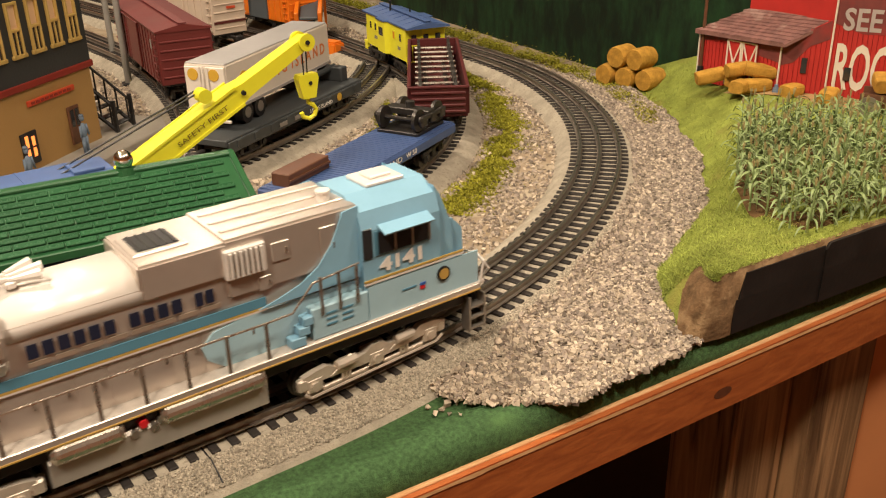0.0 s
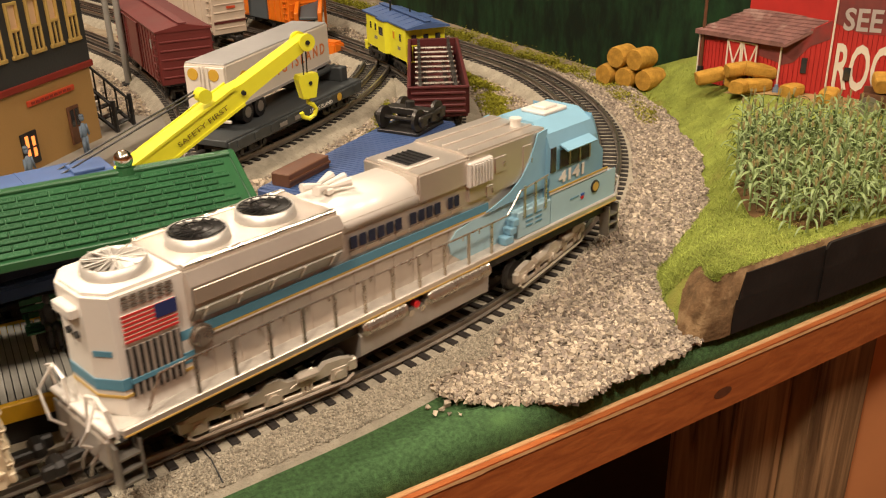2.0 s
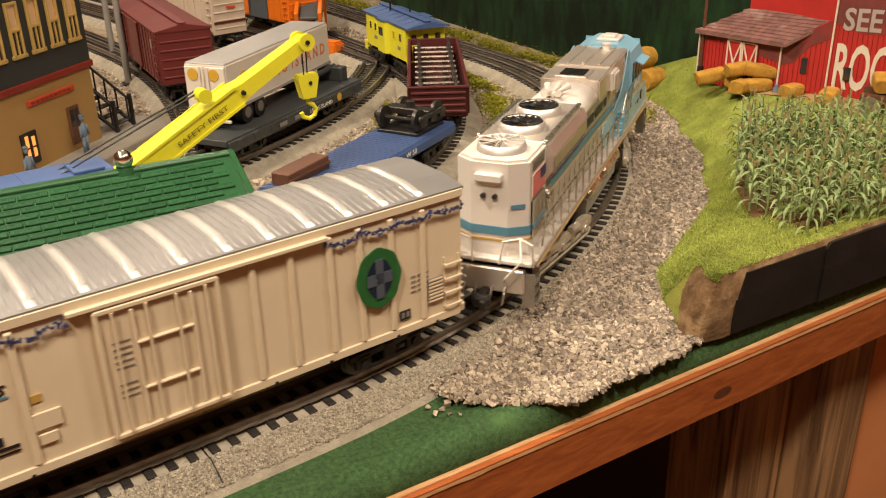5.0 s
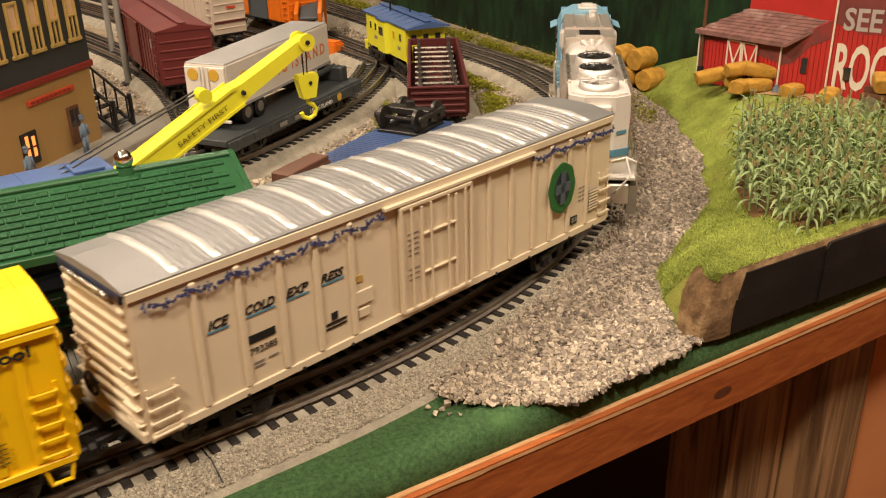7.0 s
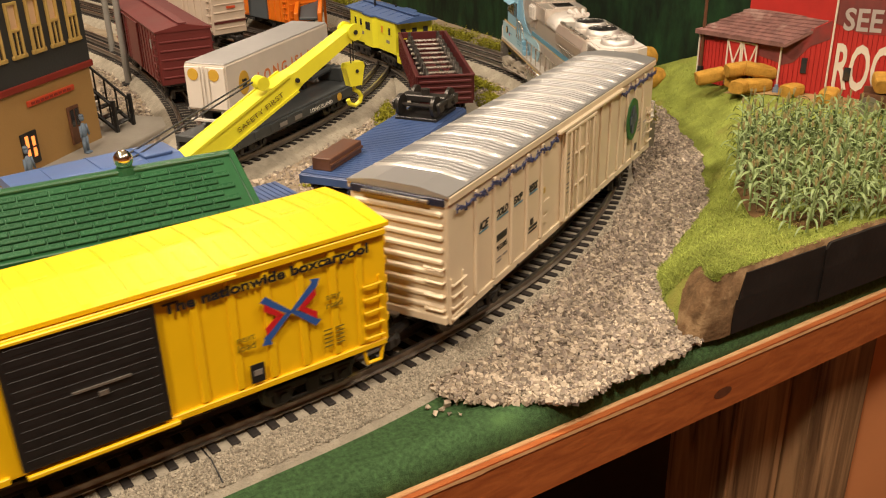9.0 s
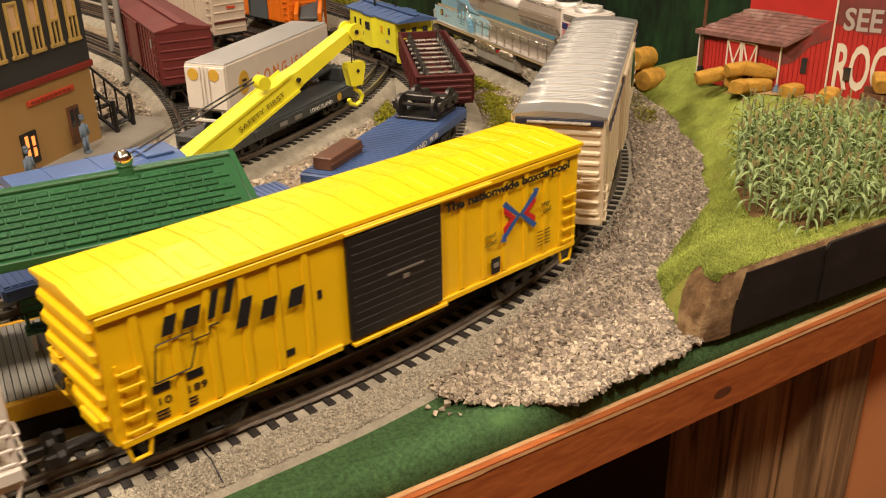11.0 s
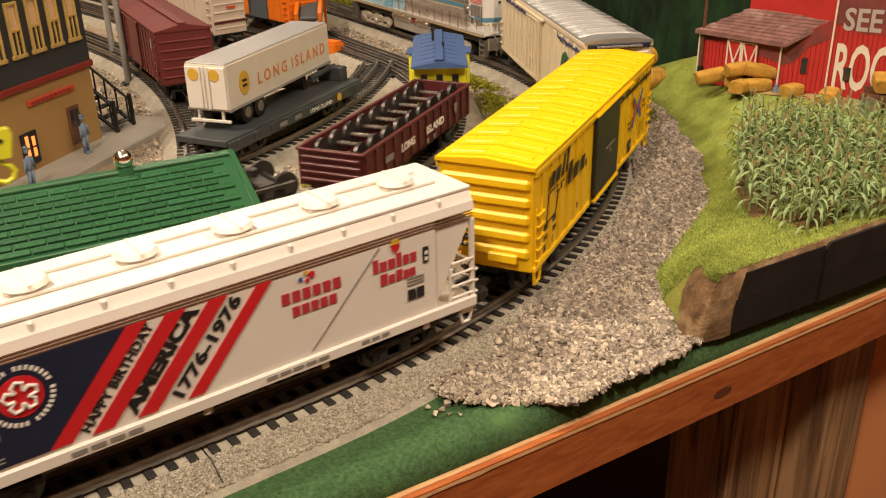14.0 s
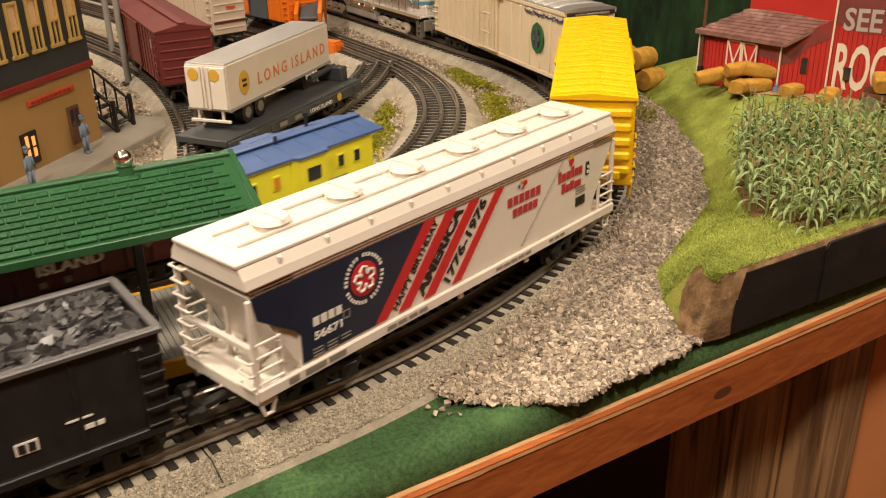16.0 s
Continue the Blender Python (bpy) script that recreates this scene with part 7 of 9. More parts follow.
def figure(m, seated, material, label):
    """A plain toy figure, one mesh, standing or seated, facing its -y."""
    bm = bmesh.new()

    def ball(c, s):
        bmesh.ops.create_uvsphere(bm, u_segments=12, v_segments=8, radius=1, matrix=Matrix.Translation(c) @ Matrix.Diagonal((*s, 1)))
    if seated:
        ball((0, 0, 0.0195), (0.0036, 0.0027, 0.0065))
        for s in (-1, 1):
            rod(bm, (s * 0.0019, 0, 0.0140), (s * 0.0021, -0.0080, 0.0135), 0.0019, 8, 0.0016)
            rod(bm, (s * 0.0021, -0.0080, 0.0138), (s * 0.0023, -0.0090, 0.0045), 0.0016, 8, 0.0012)
            ball((s * 0.0023, -0.0105, 0.0035), (0.0013, 0.0028, 0.0012))
            rod(bm, (s * 0.0036, 0, 0.0230), (s * 0.0038, -0.0045, 0.0170), 0.0013, 8, 0.0010)
        ball((0, 0, 0.0290), (0.0021, 0.0023, 0.0029))
    else:
        for s in (-1, 1):
            rod(bm, (s * 0.0020, 0, 0.0160), (s * 0.0023, 0.0004, 0.0012), 0.0020, 8, 0.0013)
            ball((s * 0.0023, -0.0012, 0.0010), (0.0014, 0.0030, 0.0012))
            rod(bm, (s * 0.0040, 0, 0.0270), (s * 0.0058, -0.0010, 0.0165), 0.0014, 8, 0.0010)
        ball((0, 0, 0.0220), (0.0040, 0.0026, 0.0072))
        ball((0, 0, 0.0335), (0.0022, 0.0024, 0.0030))
        rod(bm, (0, 0, 0.0355), (0, 0, 0.0372), 0.0025, 10, 0.0018)
    ob = part("figurine", bm, material, smooth=True)
    ob.matrix_basis = m
    return tagged(ob, label, "figurine")


def build_station():
    st = thing("station_platform", "grey-decked station platform with yellow edges and green tiled canopy", "station", m=STATION)
    hw, x0, x1, zd = 0.0440, -0.30, 0.0720, 0.0080
    part("platform_base", cube(((x0 + x1) / 2, 0, (BASE + zd - 0.004) / 2), (x1 - x0, 2 * hw - 0.006, zd - 0.004 - BASE)), M_BLACK, st)
    for s in (-1, 1):
        part("platform_edge", cube(((x0 + x1) / 2, s * hw, 0.0035), (x1 - x0, 0.0040, 0.0100), 0.0006), M_EDGE, st, "yellow platform edge")
        part("platform_side", cube(((x0 + x1) / 2, s * (hw - 0.004), -0.008), (x1 - x0 - 0.006, 0.003, 0.016)), M_TRUCK, st)
    part("platform_end", cube((x1, 0, 0.0035), (0.0040, 2 * hw, 0.0100), 0.0006), M_EDGE, st)
    n = 104
    bm = cube((0, 0, zd - 0.0010), ((x1 - x0) / n - 0.0005, 2 * hw - 0.004, 0.0028))
    pl = part("deck_plank", bm, M_DECK, st)
    pl.matrix_basis = pose(x0 + 0.002, 0, 0)
    for i in range(1, n):
        again(pl, pose(x0 + 0.002 + i * (x1 - x0 - 0.004) / n, 0, 0))
    for x in (-0.23, -0.12, 0.030):
        post = part("canopy_post", cube((x, 0.004, 0.0450), (0.0052, 0.0052, 0.0760), 0.0006), M_BLACK, st, "black canopy post")
        part("post_foot", cube((x, 0.004, 0.0110), (0.0085, 0.0085, 0.0050), 0.0006), M_BLACK, post)
        for s in (-1, 1):
            bm = bmesh.new()
            rod(bm, (x, 0.004 + s * 0.002, 0.062), (x, 0.004 + s * 0.024, 0.0800), 0.0012, 6)
            part("post_bracket", bm, M_BLACK, post)
    # canopy roof: two slopes of separate tiles
    ze, zr, w, xa, xb = 0.0800, 0.0990, 0.0440, -0.34, 0.0860
    roof = part("canopy_roof", prism([(-w, ze - 0.0022), (-w, ze), (-0.002, zr), (0.002, zr), (w, ze), (w, ze - 0.0022), (0, zr - 0.004)], xa, xb), M_ROOFGREEN, st, "green canopy roof")
    part("ridge_cap", cube(((xa + xb) / 2, 0, zr + 0.0006), (xb - xa, 0.0062, 0.0022), 0.0006), M_ROOFGREEN, roof)
    slope = math.atan2(zr - ze, w)
    ln = math.hypot(w, zr - ze)
    for s in (-1, 1):
        part("eave_board", cube(((xa + xb) / 2, s * w, ze - 0.0016), (xb - xa, 0.0024, 0.0046), 0.0005), M_ROOFGREEN, roof)
        for e in (xa, xb):
            bm = bmesh.new()
            box(bm, (0, 0, 0), (0.0034, ln, 0.0034), Matrix.Translation((e, s * w / 2, (ze + zr) / 2 + 0.0008)) @ pose(0, 0, 0, -s * math.degrees(slope), 0, 0), 0.0005)
            part("verge_board", bm, M_ROOFGREEN, roof)
    tw, rows = 0.0148, 9
    th = (ln - 0.006) / rows
    bm = bmesh.new()
    box(bm, (0, 0, 0.0006), (tw - 0.0008, th - 0.0012, 0.0014), pose(0, 0, 0, 3.5, 0, 0), 0.0003)
    tile = part("roof_tile", bm, M_TILE, roof)
    first = True
    for r in range(rows):
        d = 0.0045 + (r + 0.5) * th
        y, z = -d * math.cos(slope), zr - d * math.sin(slope)
        k = 0
        x = xb - 0.006 - (tw / 2 if r % 2 else 0)
        while x > -0.17:
            m = Matrix.Translation((x - tw / 2, y, z + 0.0003)) @ pose(0, 0, 0, math.degrees(slope), 0, 0)
            if first:
                tile.matrix_basis, first = m, False
            else:
                again(tile, m)
            x -= tw
    bm = bmesh.new()
    x = -0.170
    for r in range(rows):
        d = 0.0045 + (r + 0.5) * th
        for sgn in (-1, 1):
            x = (-0.178 if sgn < 0 else xb - 0.012) - (tw / 2 if r % 2 else 0)
            while x > xa + 0.01:
                m = Matrix.Translation((x - tw / 2, sgn * d * math.cos(slope), zr - d * math.sin(slope) + 0.0003)) @ pose(0, 0, 0, -sgn * math.degrees(slope), 0, 0)
                box(bm, (0, 0, 0.0006), (tw - 0.0008, th - 0.0012, 0.0014), m)
                x -= tw
    tagged(part("roof_tile", bm, M_TILE, roof), kind="stuff")
    bm = bmesh.new()
    rod(bm, (0.0300, 0.0, zr - 0.001), (0.0300, 0.0, zr + 0.0030), 0.0055, 14, 0.0042)
    part("finial_base", bm, M_ROOFGREEN, roof)
    bm = bmesh.new()
    bmesh.ops.create_uvsphere(bm, u_segments=20, v_segments=14, radius=0.0050, matrix=Matrix.Translation((0.0300, 0, zr + 0.0068)))
    part("finial_ball", bm, M_MIRROR, roof, "shiny silver ball on the ridge", True)
    # bench with seated figures
    bx = -0.010
    bench = thing("bench", "green slatted platform bench with pale legs", "bench", m=STATION @ pose(bx, 0.010, zd))
    for k in range(3):
        part("seat_slat", cube((0, -0.006 + 0.0045 * k, 0.0110), (0.046, 0.0038, 0.0012), 0.0003), M_BENCH, bench)
        part("back_slat", cube((0, 0.0070, 0.0150 + 0.0042 * k), (0.046, 0.0012, 0.0032), 0.0003), M_BENCH, bench)
    for s in (-1, 1):
        part("bench_leg", cube((s * 0.020, 0, 0.0055), (0.0022, 0.015, 0.0110), 0.0004), M_FIGWHITE, bench)
        part("arm_rest", cube((s * 0.021, -0.001, 0.0165), (0.0022, 0.014, 0.0014), 0.0004), M_BENCH, bench)
    figure(STATION @ pose(bx - 0.010, 0.007, zd - 0.0018), True, M_FIGURE, "dark painted toy figure seated on the bench")
    figure(STATION @ pose(bx + 0.012, 0.007, zd - 0.0018), True, M_FIGBLUE, "grey painted toy figure seated on the bench")
    box_ = thing("luggage_box", "small dark chest with bright metal lid", "box", m=STATION @ pose(-0.010, 0.030, zd))
    part("chest", cube((0, 0, 0.006), (0.022, 0.012, 0.012), 0.0008), M_WOODLOAD, box_)
    part("lid", cube((0, 0, 0.0128), (0.023, 0.013, 0.0018), 0.0006), M_CHROME, box_, "bright metal lid")


# ---- signal tower with its slab, stairs, figures ----
TOWER = Matrix.Translation((0.089, -0.033, BASE)) @ Matrix.Rotation(radians(52), 4, "Z")


def build_tower():
    tw = thing("signal_tower", "tan and charcoal signal tower with yellow window frames", "building", m=TOWER)
    L, D, z1, z2 = 0.20, 0.09, 0.0790, 0.20
    # front wall lies in the plane y = 0, its corner at x = 0, the building runs to -x and +y
    low = part("lower_wall", cube((-L / 2, D / 2, z1 / 2), (L, D, z1), 0.0008), M_TAN, tw, "tan stucco ground floor")
    up = part("upper_wall", cube((-L / 2, D / 2, (z1 + z2) / 2 + 0.002), (L + 0.003, D + 0.003, z2 - z1), 0.0008), M_CHARCOAL, tw, "charcoal upper floor")
    part("trim_band", cube((-L / 2, D / 2, z1 + 0.0022), (L + 0.006, D + 0.006, 0.0062), 0.0008), M_TRIMRED, tw, "dark red band between the floors")
    part("tower_roof", cube((-L / 2, D / 2, z2 + 0.004), (L + 0.03, D + 0.03, 0.008), 0.001), M_TRIMRED, tw)
    sign = part("sign_board", cube((-0.0620, -0.0014, 0.0655), (0.0640, 0.0022, 0.0052), 0.0005), M_SIGNRED, tw, "red name board")
    for k in range(9):
        part("lettering_bar", cube((-0.0880 + 0.0062 * k, -0.0027, 0.0655), (0.0044, 0.0004, 0.0022)), M_TRIMRED, sign)
    for x in (-0.0170, -0.0420, -0.0670, -0.0920, -0.1170):
        z, ww, h = 0.1290, 0.0120, 0.0440
        win = part("window", cube((x, -0.0016, z), (ww, 0.0010, h)), M_WARMWIN if x > -0.10 else M_GLASS, tw, "lit sash window")
        for cx, cz, a, b in ((x - ww / 2, z, 0.0026, h + 0.003), (x + ww / 2, z, 0.0026, h + 0.003), (x, z + h / 2, ww, 0.0026), (x, z - h / 2, ww + 0.006, 0.0034), (x, z, ww, 0.0024), (x, z - h / 4, 0.0014, h / 2)):
            part("window_frame", cube((cx, -0.0030, cz), (a, 0.0030, b), 0.0005), M_FRAME, win, "yellow wooden frame")
        part("blind", cube((x, -0.0023, z - h / 4), (ww * 0.8, 0.0005, h * 0.42)), M_GLASS, win)
    dw = part("door", cube((-0.0370, -0.0012, 0.0310), (0.0160, 0.0020, 0.0360), 0.0004), M_WOODLOAD, tw, "dark brown panelled door")
    for k in (-1, 1):
        part("door_pane", cube((-0.0370 + k * 0.0034, -0.0025, 0.0380), (0.0044, 0.0006, 0.0160)), M_GLASS, dw)
    wn = part("lit_window", cube((-0.1010, -0.0012, 0.0280), (0.0200, 0.0020, 0.0290), 0.0004), M_INK, tw, "black window with a lamp glowing behind")
    for k, h in ((-0.0042, 0.022), (0.0040, 0.018)):
        part("pane", cube((-0.1010 + k, -0.0025, 0.0290), (0.0036, 0.0006, h)), M_LITWIN, wn)
    part("glazing_bar", cube((-0.1010, -0.0032, 0.0290), (0.0170, 0.0008, 0.0014)), M_INK, wn)
    slab = thing("concrete_slab", "grey concrete slab round the foot of the tower", "slab", m=TOWER, kind="structure")
    part("slab", cube((-0.072, 0.010, 0.0035), (0.30, 0.105, 0.0070), 0.0008), M_CONCRETE, slab)
    part("slab_kerb", cube((-0.072, -0.0405, 0.0045), (0.30, 0.0030, 0.0060), 0.0006), M_CONCRETE, slab)
    # iron stairs beside the tower
    sr = thing("iron_stairs", "black iron staircase with railings beside the tower", "staircase", m=TOWER @ pose(0.032, 0.016, 0.007) @ Matrix.Scale(1.35, 4))
    for k in range(9):
        part("stair_tread", cube((0.0, 0.0440 - 0.0070 * k, 0.0480 - 0.0054 * k), (0.020, 0.0060, 0.0010)), M_BLACK, sr)
    for s in (-1, 1):
        bm = bmesh.new()
        rod(bm, (s * 0.0105, 0.0470, 0.0500), (s * 0.0105, -0.0150, 0.0020), 0.0016, 6)
        part("stringer", bm, M_BLACK, sr)
        bm = bmesh.new()
        rod(bm, (s * 0.0105, 0.0470, 0.0680), (s * 0.0105, -0.0150, 0.0200), 0.0011, 6)
        part("handrail", bm, M_BLACK, sr)
        for k in range(8):
            yy, zz = 0.0460 - 0.0084 * k, 0.0500 - 0.0065 * k
            part("baluster", cube((s * 0.0105, yy, zz + 0.0085), (0.0010, 0.0010, 0.0185)), M_BLACK, sr)
    for x, y in ((-0.0105, -0.016), (0.0105, -0.016), (-0.0105, 0.046), (0.0105, 0.046)):
        part("stair_post", cube((x, y, 0.0260 if y > 0 else 0.012), (0.0024, 0.0024, 0.0520 if y > 0 else 0.024)), M_BLACK, sr)
    figure(TOWER @ pose(-0.046, -0.016, 0.0070), False, M_FIGBLUE, "toy figure in pale blue shirt beside the tower door")
    figure(TOWER @ pose(-0.140, -0.030, 0.0070), False, M_FIGBLUE, "toy figure in pale blue by the tower corner")


def build_poles():
    for x, y, h in ((0.1335, 0.205, 0.26), (0.1275, 0.378, 0.26)):
        pl = thing("steel_pole", "tall grey steel pole on a square foot", "pole", "grey poles", pose(x, y, BASE))
        bm = bmesh.new()
        rod(bm, (0, 0, 0), (0, 0, h), 0.0042, 14, 0.0036)
        part("shaft", bm, M_POLE, pl, smooth=False)
        part("foot", cube((0, 0, 0.002), (0.016, 0.016, 0.004), 0.0006), M_BLACK, pl)
    bm = bmesh.new()
    pl = thing("timber_post", "dark weathered timber post beside the siding", "pole", m=pose(0.306, 0.413, BASE))
    rod(bm, (0, 0, 0), (0, 0, 0.14), 0.0032, 8, 0.0028)
    part("shaft", bm, M_WOODLOAD, pl)
    part("foot", cube((0, 0, 0.002), (0.010, 0.010, 0.004)), M_WOODLOAD, pl)
    walk_ = thing("footpath", "pale concrete path beside the yard track", "path", m=pose(0, 0, 0), kind="structure")
    bm = bmesh.new()
    box(bm, (0.075, 0.42, BASE + 0.003), (0.060, 0.62, 0.006), pose(0, 0, 0, 0, 0, 5), 0.0008)
    part("path_slab", bm, M_CONCRETE, walk_)


M_POLE = mat("grey_pole_paint", (0.26, 0.25, 0.23), 0.5, 0.3, var=0.1, scale=40)


# ---- parked cars ----
M_TRAILER = mat("trailer_white", (0.66, 0.60, 0.52), 0.4, var=0.05, scale=30)
M_TRAILROOF = mat("trailer_grey_roof", (0.36, 0.35, 0.34), 0.4, 0.3, var=0.1, scale=40)
M_ORANGE = mat("orange_plastic", (0.72, 0.17, 0.01), 0.4, var=0.08, scale=40)
M_SLATE = mat("slate_plastic", (0.075, 0.09, 0.10), 0.5, var=0.15, scale=40)
M_REDBOX = mat("oxide_red", (0.125, 0.017, 0.015), 0.5, var=0.1, scale=40)
M_PALECAR = mat("pale_car_paint", (0.55, 0.45, 0.36), 0.5, var=0.08, scale=30)
M_FLATGREY = mat("dark_grey_flat", (0.045, 0.05, 0.052), 0.45, var=0.15, scale=60)
M_ORANGEINK = mat("orange_ink", (0.62, 0.20, 0.06), 0.5, var=0.05)


def build_trailer_car():
    at = on_track(line_c, 0.268, 0.16)
    car = thing("trailer_flat_car", "dark grey model flat car on the siding", "rail car", "parked cars", at @ pose(-0.0155, 0, 0))
    L, hw, z = 0.232, 0.0270, 0.0250
    part("deck", cube((0, 0, z - 0.003), (L, 2 * hw, 0.006), 0.0008), M_FLATGREY, car)
    for s in (-1, 1):
        part("side_sill", cube((0, s * hw, z - 0.007), (L * 0.98, 0.003, 0.010), 0.0006), M_FLATGREY, car)
        for k in range(9):
            part("sill_pocket", cube((-0.100 + 0.025 * k, s * (hw + 0.0014), z - 0.006), (0.006, 0.002, 0.007), 0.0005), M_FLATGREY, car)
        coupler(car, s * L / 2, s)
        truck(car, s * 0.076)
    letters("LONG ISLAND", 0.0056, side(0.012, -hw - 0.0026, z - 0.0095), M_WHITEINK, car, 0.040)
    bars([(-0.040, z - 0.009, 0.012, 0.004), (-0.015, z - 0.009, 0.012, 0.004)], car, -hw - 0.0026, M_GREYINK)
    part("emblem", plate([(0.066 + 0.004 * math.cos(k), z - 0.0065 + 0.004 * math.sin(k)) for k in [i * math.pi / 8 for i in range(16)]], -hw - 0.0026, 0.0005), M_GOLDINK, car)
    hitch = part("hitch_stand", cube((0.103, 0, z + 0.007), (0.012, 0.030, 0.015), 0.001), M_FLATGREY, car)
    bm = bmesh.new()
    rod(bm, (0.108, 0, z + 0.013), (0.060, 0, z + 0.011), 0.0030, 8)
    part("hitch_arm", bm, M_FLATGREY, hitch)
    # semi-trailer on the deck
    tr = thing("semi_trailer", "white semi-trailer with grey roof and orange lettering", "trailer", m=at @ pose(-0.0090, 0.0150, 0, 0, 0, 5.5))
    l, w, zb, zt = 0.198, 0.0205, 0.0420, 0.0825
    part("box_body", cube((0, 0, (zb + zt) / 2), (l, 2 * w, zt - zb), 0.0009, 2), M_TRAILER, tr)
    part("trailer_roof", cube((0, 0, zt + 0.0004), (l - 0.002, 2 * w - 0.002, 0.0014), 0.0005), M_TRAILROOF, tr, "smooth grey roof")
    y = -w - 0.0002
    letters("L O N G  I S L A N D", 0.0150, side(-0.0480, y, 0.0545), M_ORANGEINK, tr, 0.136, bold=0.0003)
    em = [(-0.0720 + 0.0085 * math.cos(k), 0.0620 + 0.0105 * math.sin(k)) for k in [i * math.pi / 12 for i in range(24)]]
    e = part("emblem", plate(em, y, 0.0004), M_GOLDINK, tr, "round golden emblem")
    bars([(-0.0755, 0.0630, 0.0070, 0.0022), (-0.0755, 0.0585, 0.0070, 0.0022)], e, y - 0.0006, M_INK)
    for s in (-1, 1):
        part("rail_strip", cube((0, s * (w + 0.0003), zb + 0.001), (l, 0.0012, 0.0024)), M_TRAILROOF, tr)
        dr = part("rear_door", cube((-l / 2 - 0.0006, s * w / 2, (zb + zt) / 2), (0.0014, w - 0.002, zt - zb - 0.004), 0.0004), M_WHITE, tr, "white rear door with a round emblem")
        bm = bmesh.new()
        rod(bm, (-l / 2 - 0.001, s * w / 2 + 0.001, 0.0740), (-l / 2 - 0.0018, s * w / 2 + 0.001, 0.0740), 0.0052, 18)
        part("door_emblem", bm, M_GOLDINK, dr)
        bm = bmesh.new()
        rod(bm, (-l / 2 - 0.002, s * 0.004, 0.045), (-l / 2 - 0.002, s * 0.004, 0.081), 0.0006, 6)
        part("lock_rod", bm, M_TRAILER, dr)
        for x in (-0.070, -0.048):
            bm = bmesh.new()
            rod(bm, (x, s * 0.011, 0.0345), (x, s * 0.0202, 0.0345), 0.0095, 22)
            wh = part("tyre", bm, M_BLACK, tr)
            bm = bmesh.new()
            rod(bm, (x, s * 0.0198, 0.0345), (x, s * 0.0208, 0.0345), 0.0050, 16)
            part("hub", bm, M_GREYMETAL, wh)
        part("bumper_post", cube((-l / 2 + 0.002, s * 0.012, 0.0375), (0.0016, 0.0024, 0.0100)), M_TRAILER, tr)
    part("bumper", cube((-l / 2 + 0.001, 0, 0.0330), (0.0020, 0.040, 0.0026), 0.0004), M_TRAILER, tr)
    part("axle_frame", cube((-0.059, 0, 0.0390), (0.050, 0.026, 0.006)), M_BLACK, tr)
    part("landing_gear", cube((0.050, 0, 0.0340), (0.006, 0.030, 0.0175)), M_BLACK, tr)


def plain_boxcar(name, label, at, L, hw, z0, z1, material, roof_m, ribs=6, group="parked cars"):
    car = thing(name, label, "rail car", group, at)
    part("body", cube((0, 0, (z0 + z1) / 2), (L, 2 * hw, z1 - z0), 0.0007), material, car)
    part("roof", prism([(-hw - 0.0012, z1 - 0.0008), (-hw - 0.0012, z1 + 0.0008), (0, z1 + 0.0065), (hw + 0.0012, z1 + 0.0008), (hw + 0.0012, z1 - 0.0008)], -L / 2 - 0.001, L / 2 + 0.001), roof_m, car)
    part("running_board", cube((0, 0, z1 + 0.0072), (L, 0.009, 0.0012), 0.0003), roof_m, car)
    underframe(car, L, z0)
    for s in (-1, 1):
        part("door", cube((0.0, s * (hw + 0.0010), (z0 + z1) / 2), (L * 0.22, 0.0022, z1 - z0 - 0.006), 0.0005), material, car)
        part("door_rail", cube((L * 0.08, s * (hw + 0.0014), z1 - 0.003), (L * 0.42, 0.0026, 0.0016)), material, car)
        for k in range(ribs):
            f = (k + 0.5) / ribs * 0.38 + 0.12
            for q in (-1, 1):
                part("side_rib", cube((q * f * L, s * (hw + 0.0003), (z0 + z1) / 2), (0.0018, 0.0012, z1 - z0 - 0.004)), material, car)
        ladder(car, L / 2 - 0.012, L / 2 - 0.003, z0 + 0.002, z1 - 0.004, s * hw, 6, material)
        ladder(car, -L / 2 + 0.003, -L / 2 + 0.012, z0 + 0.002, z1 - 0.004, s * hw, 6, material)
        for k in range(5):
            part("end_rib", cube((s * (L / 2 + 0.0004), 0, z0 + 0.008 + k * (z1 - z0) / 6), (0.0014, 2 * hw - 0.005, 0.0022), 0.0005), material, car)
        coupler(car, s * L / 2, s)
        truck(car, s * L * 0.34)
    return car


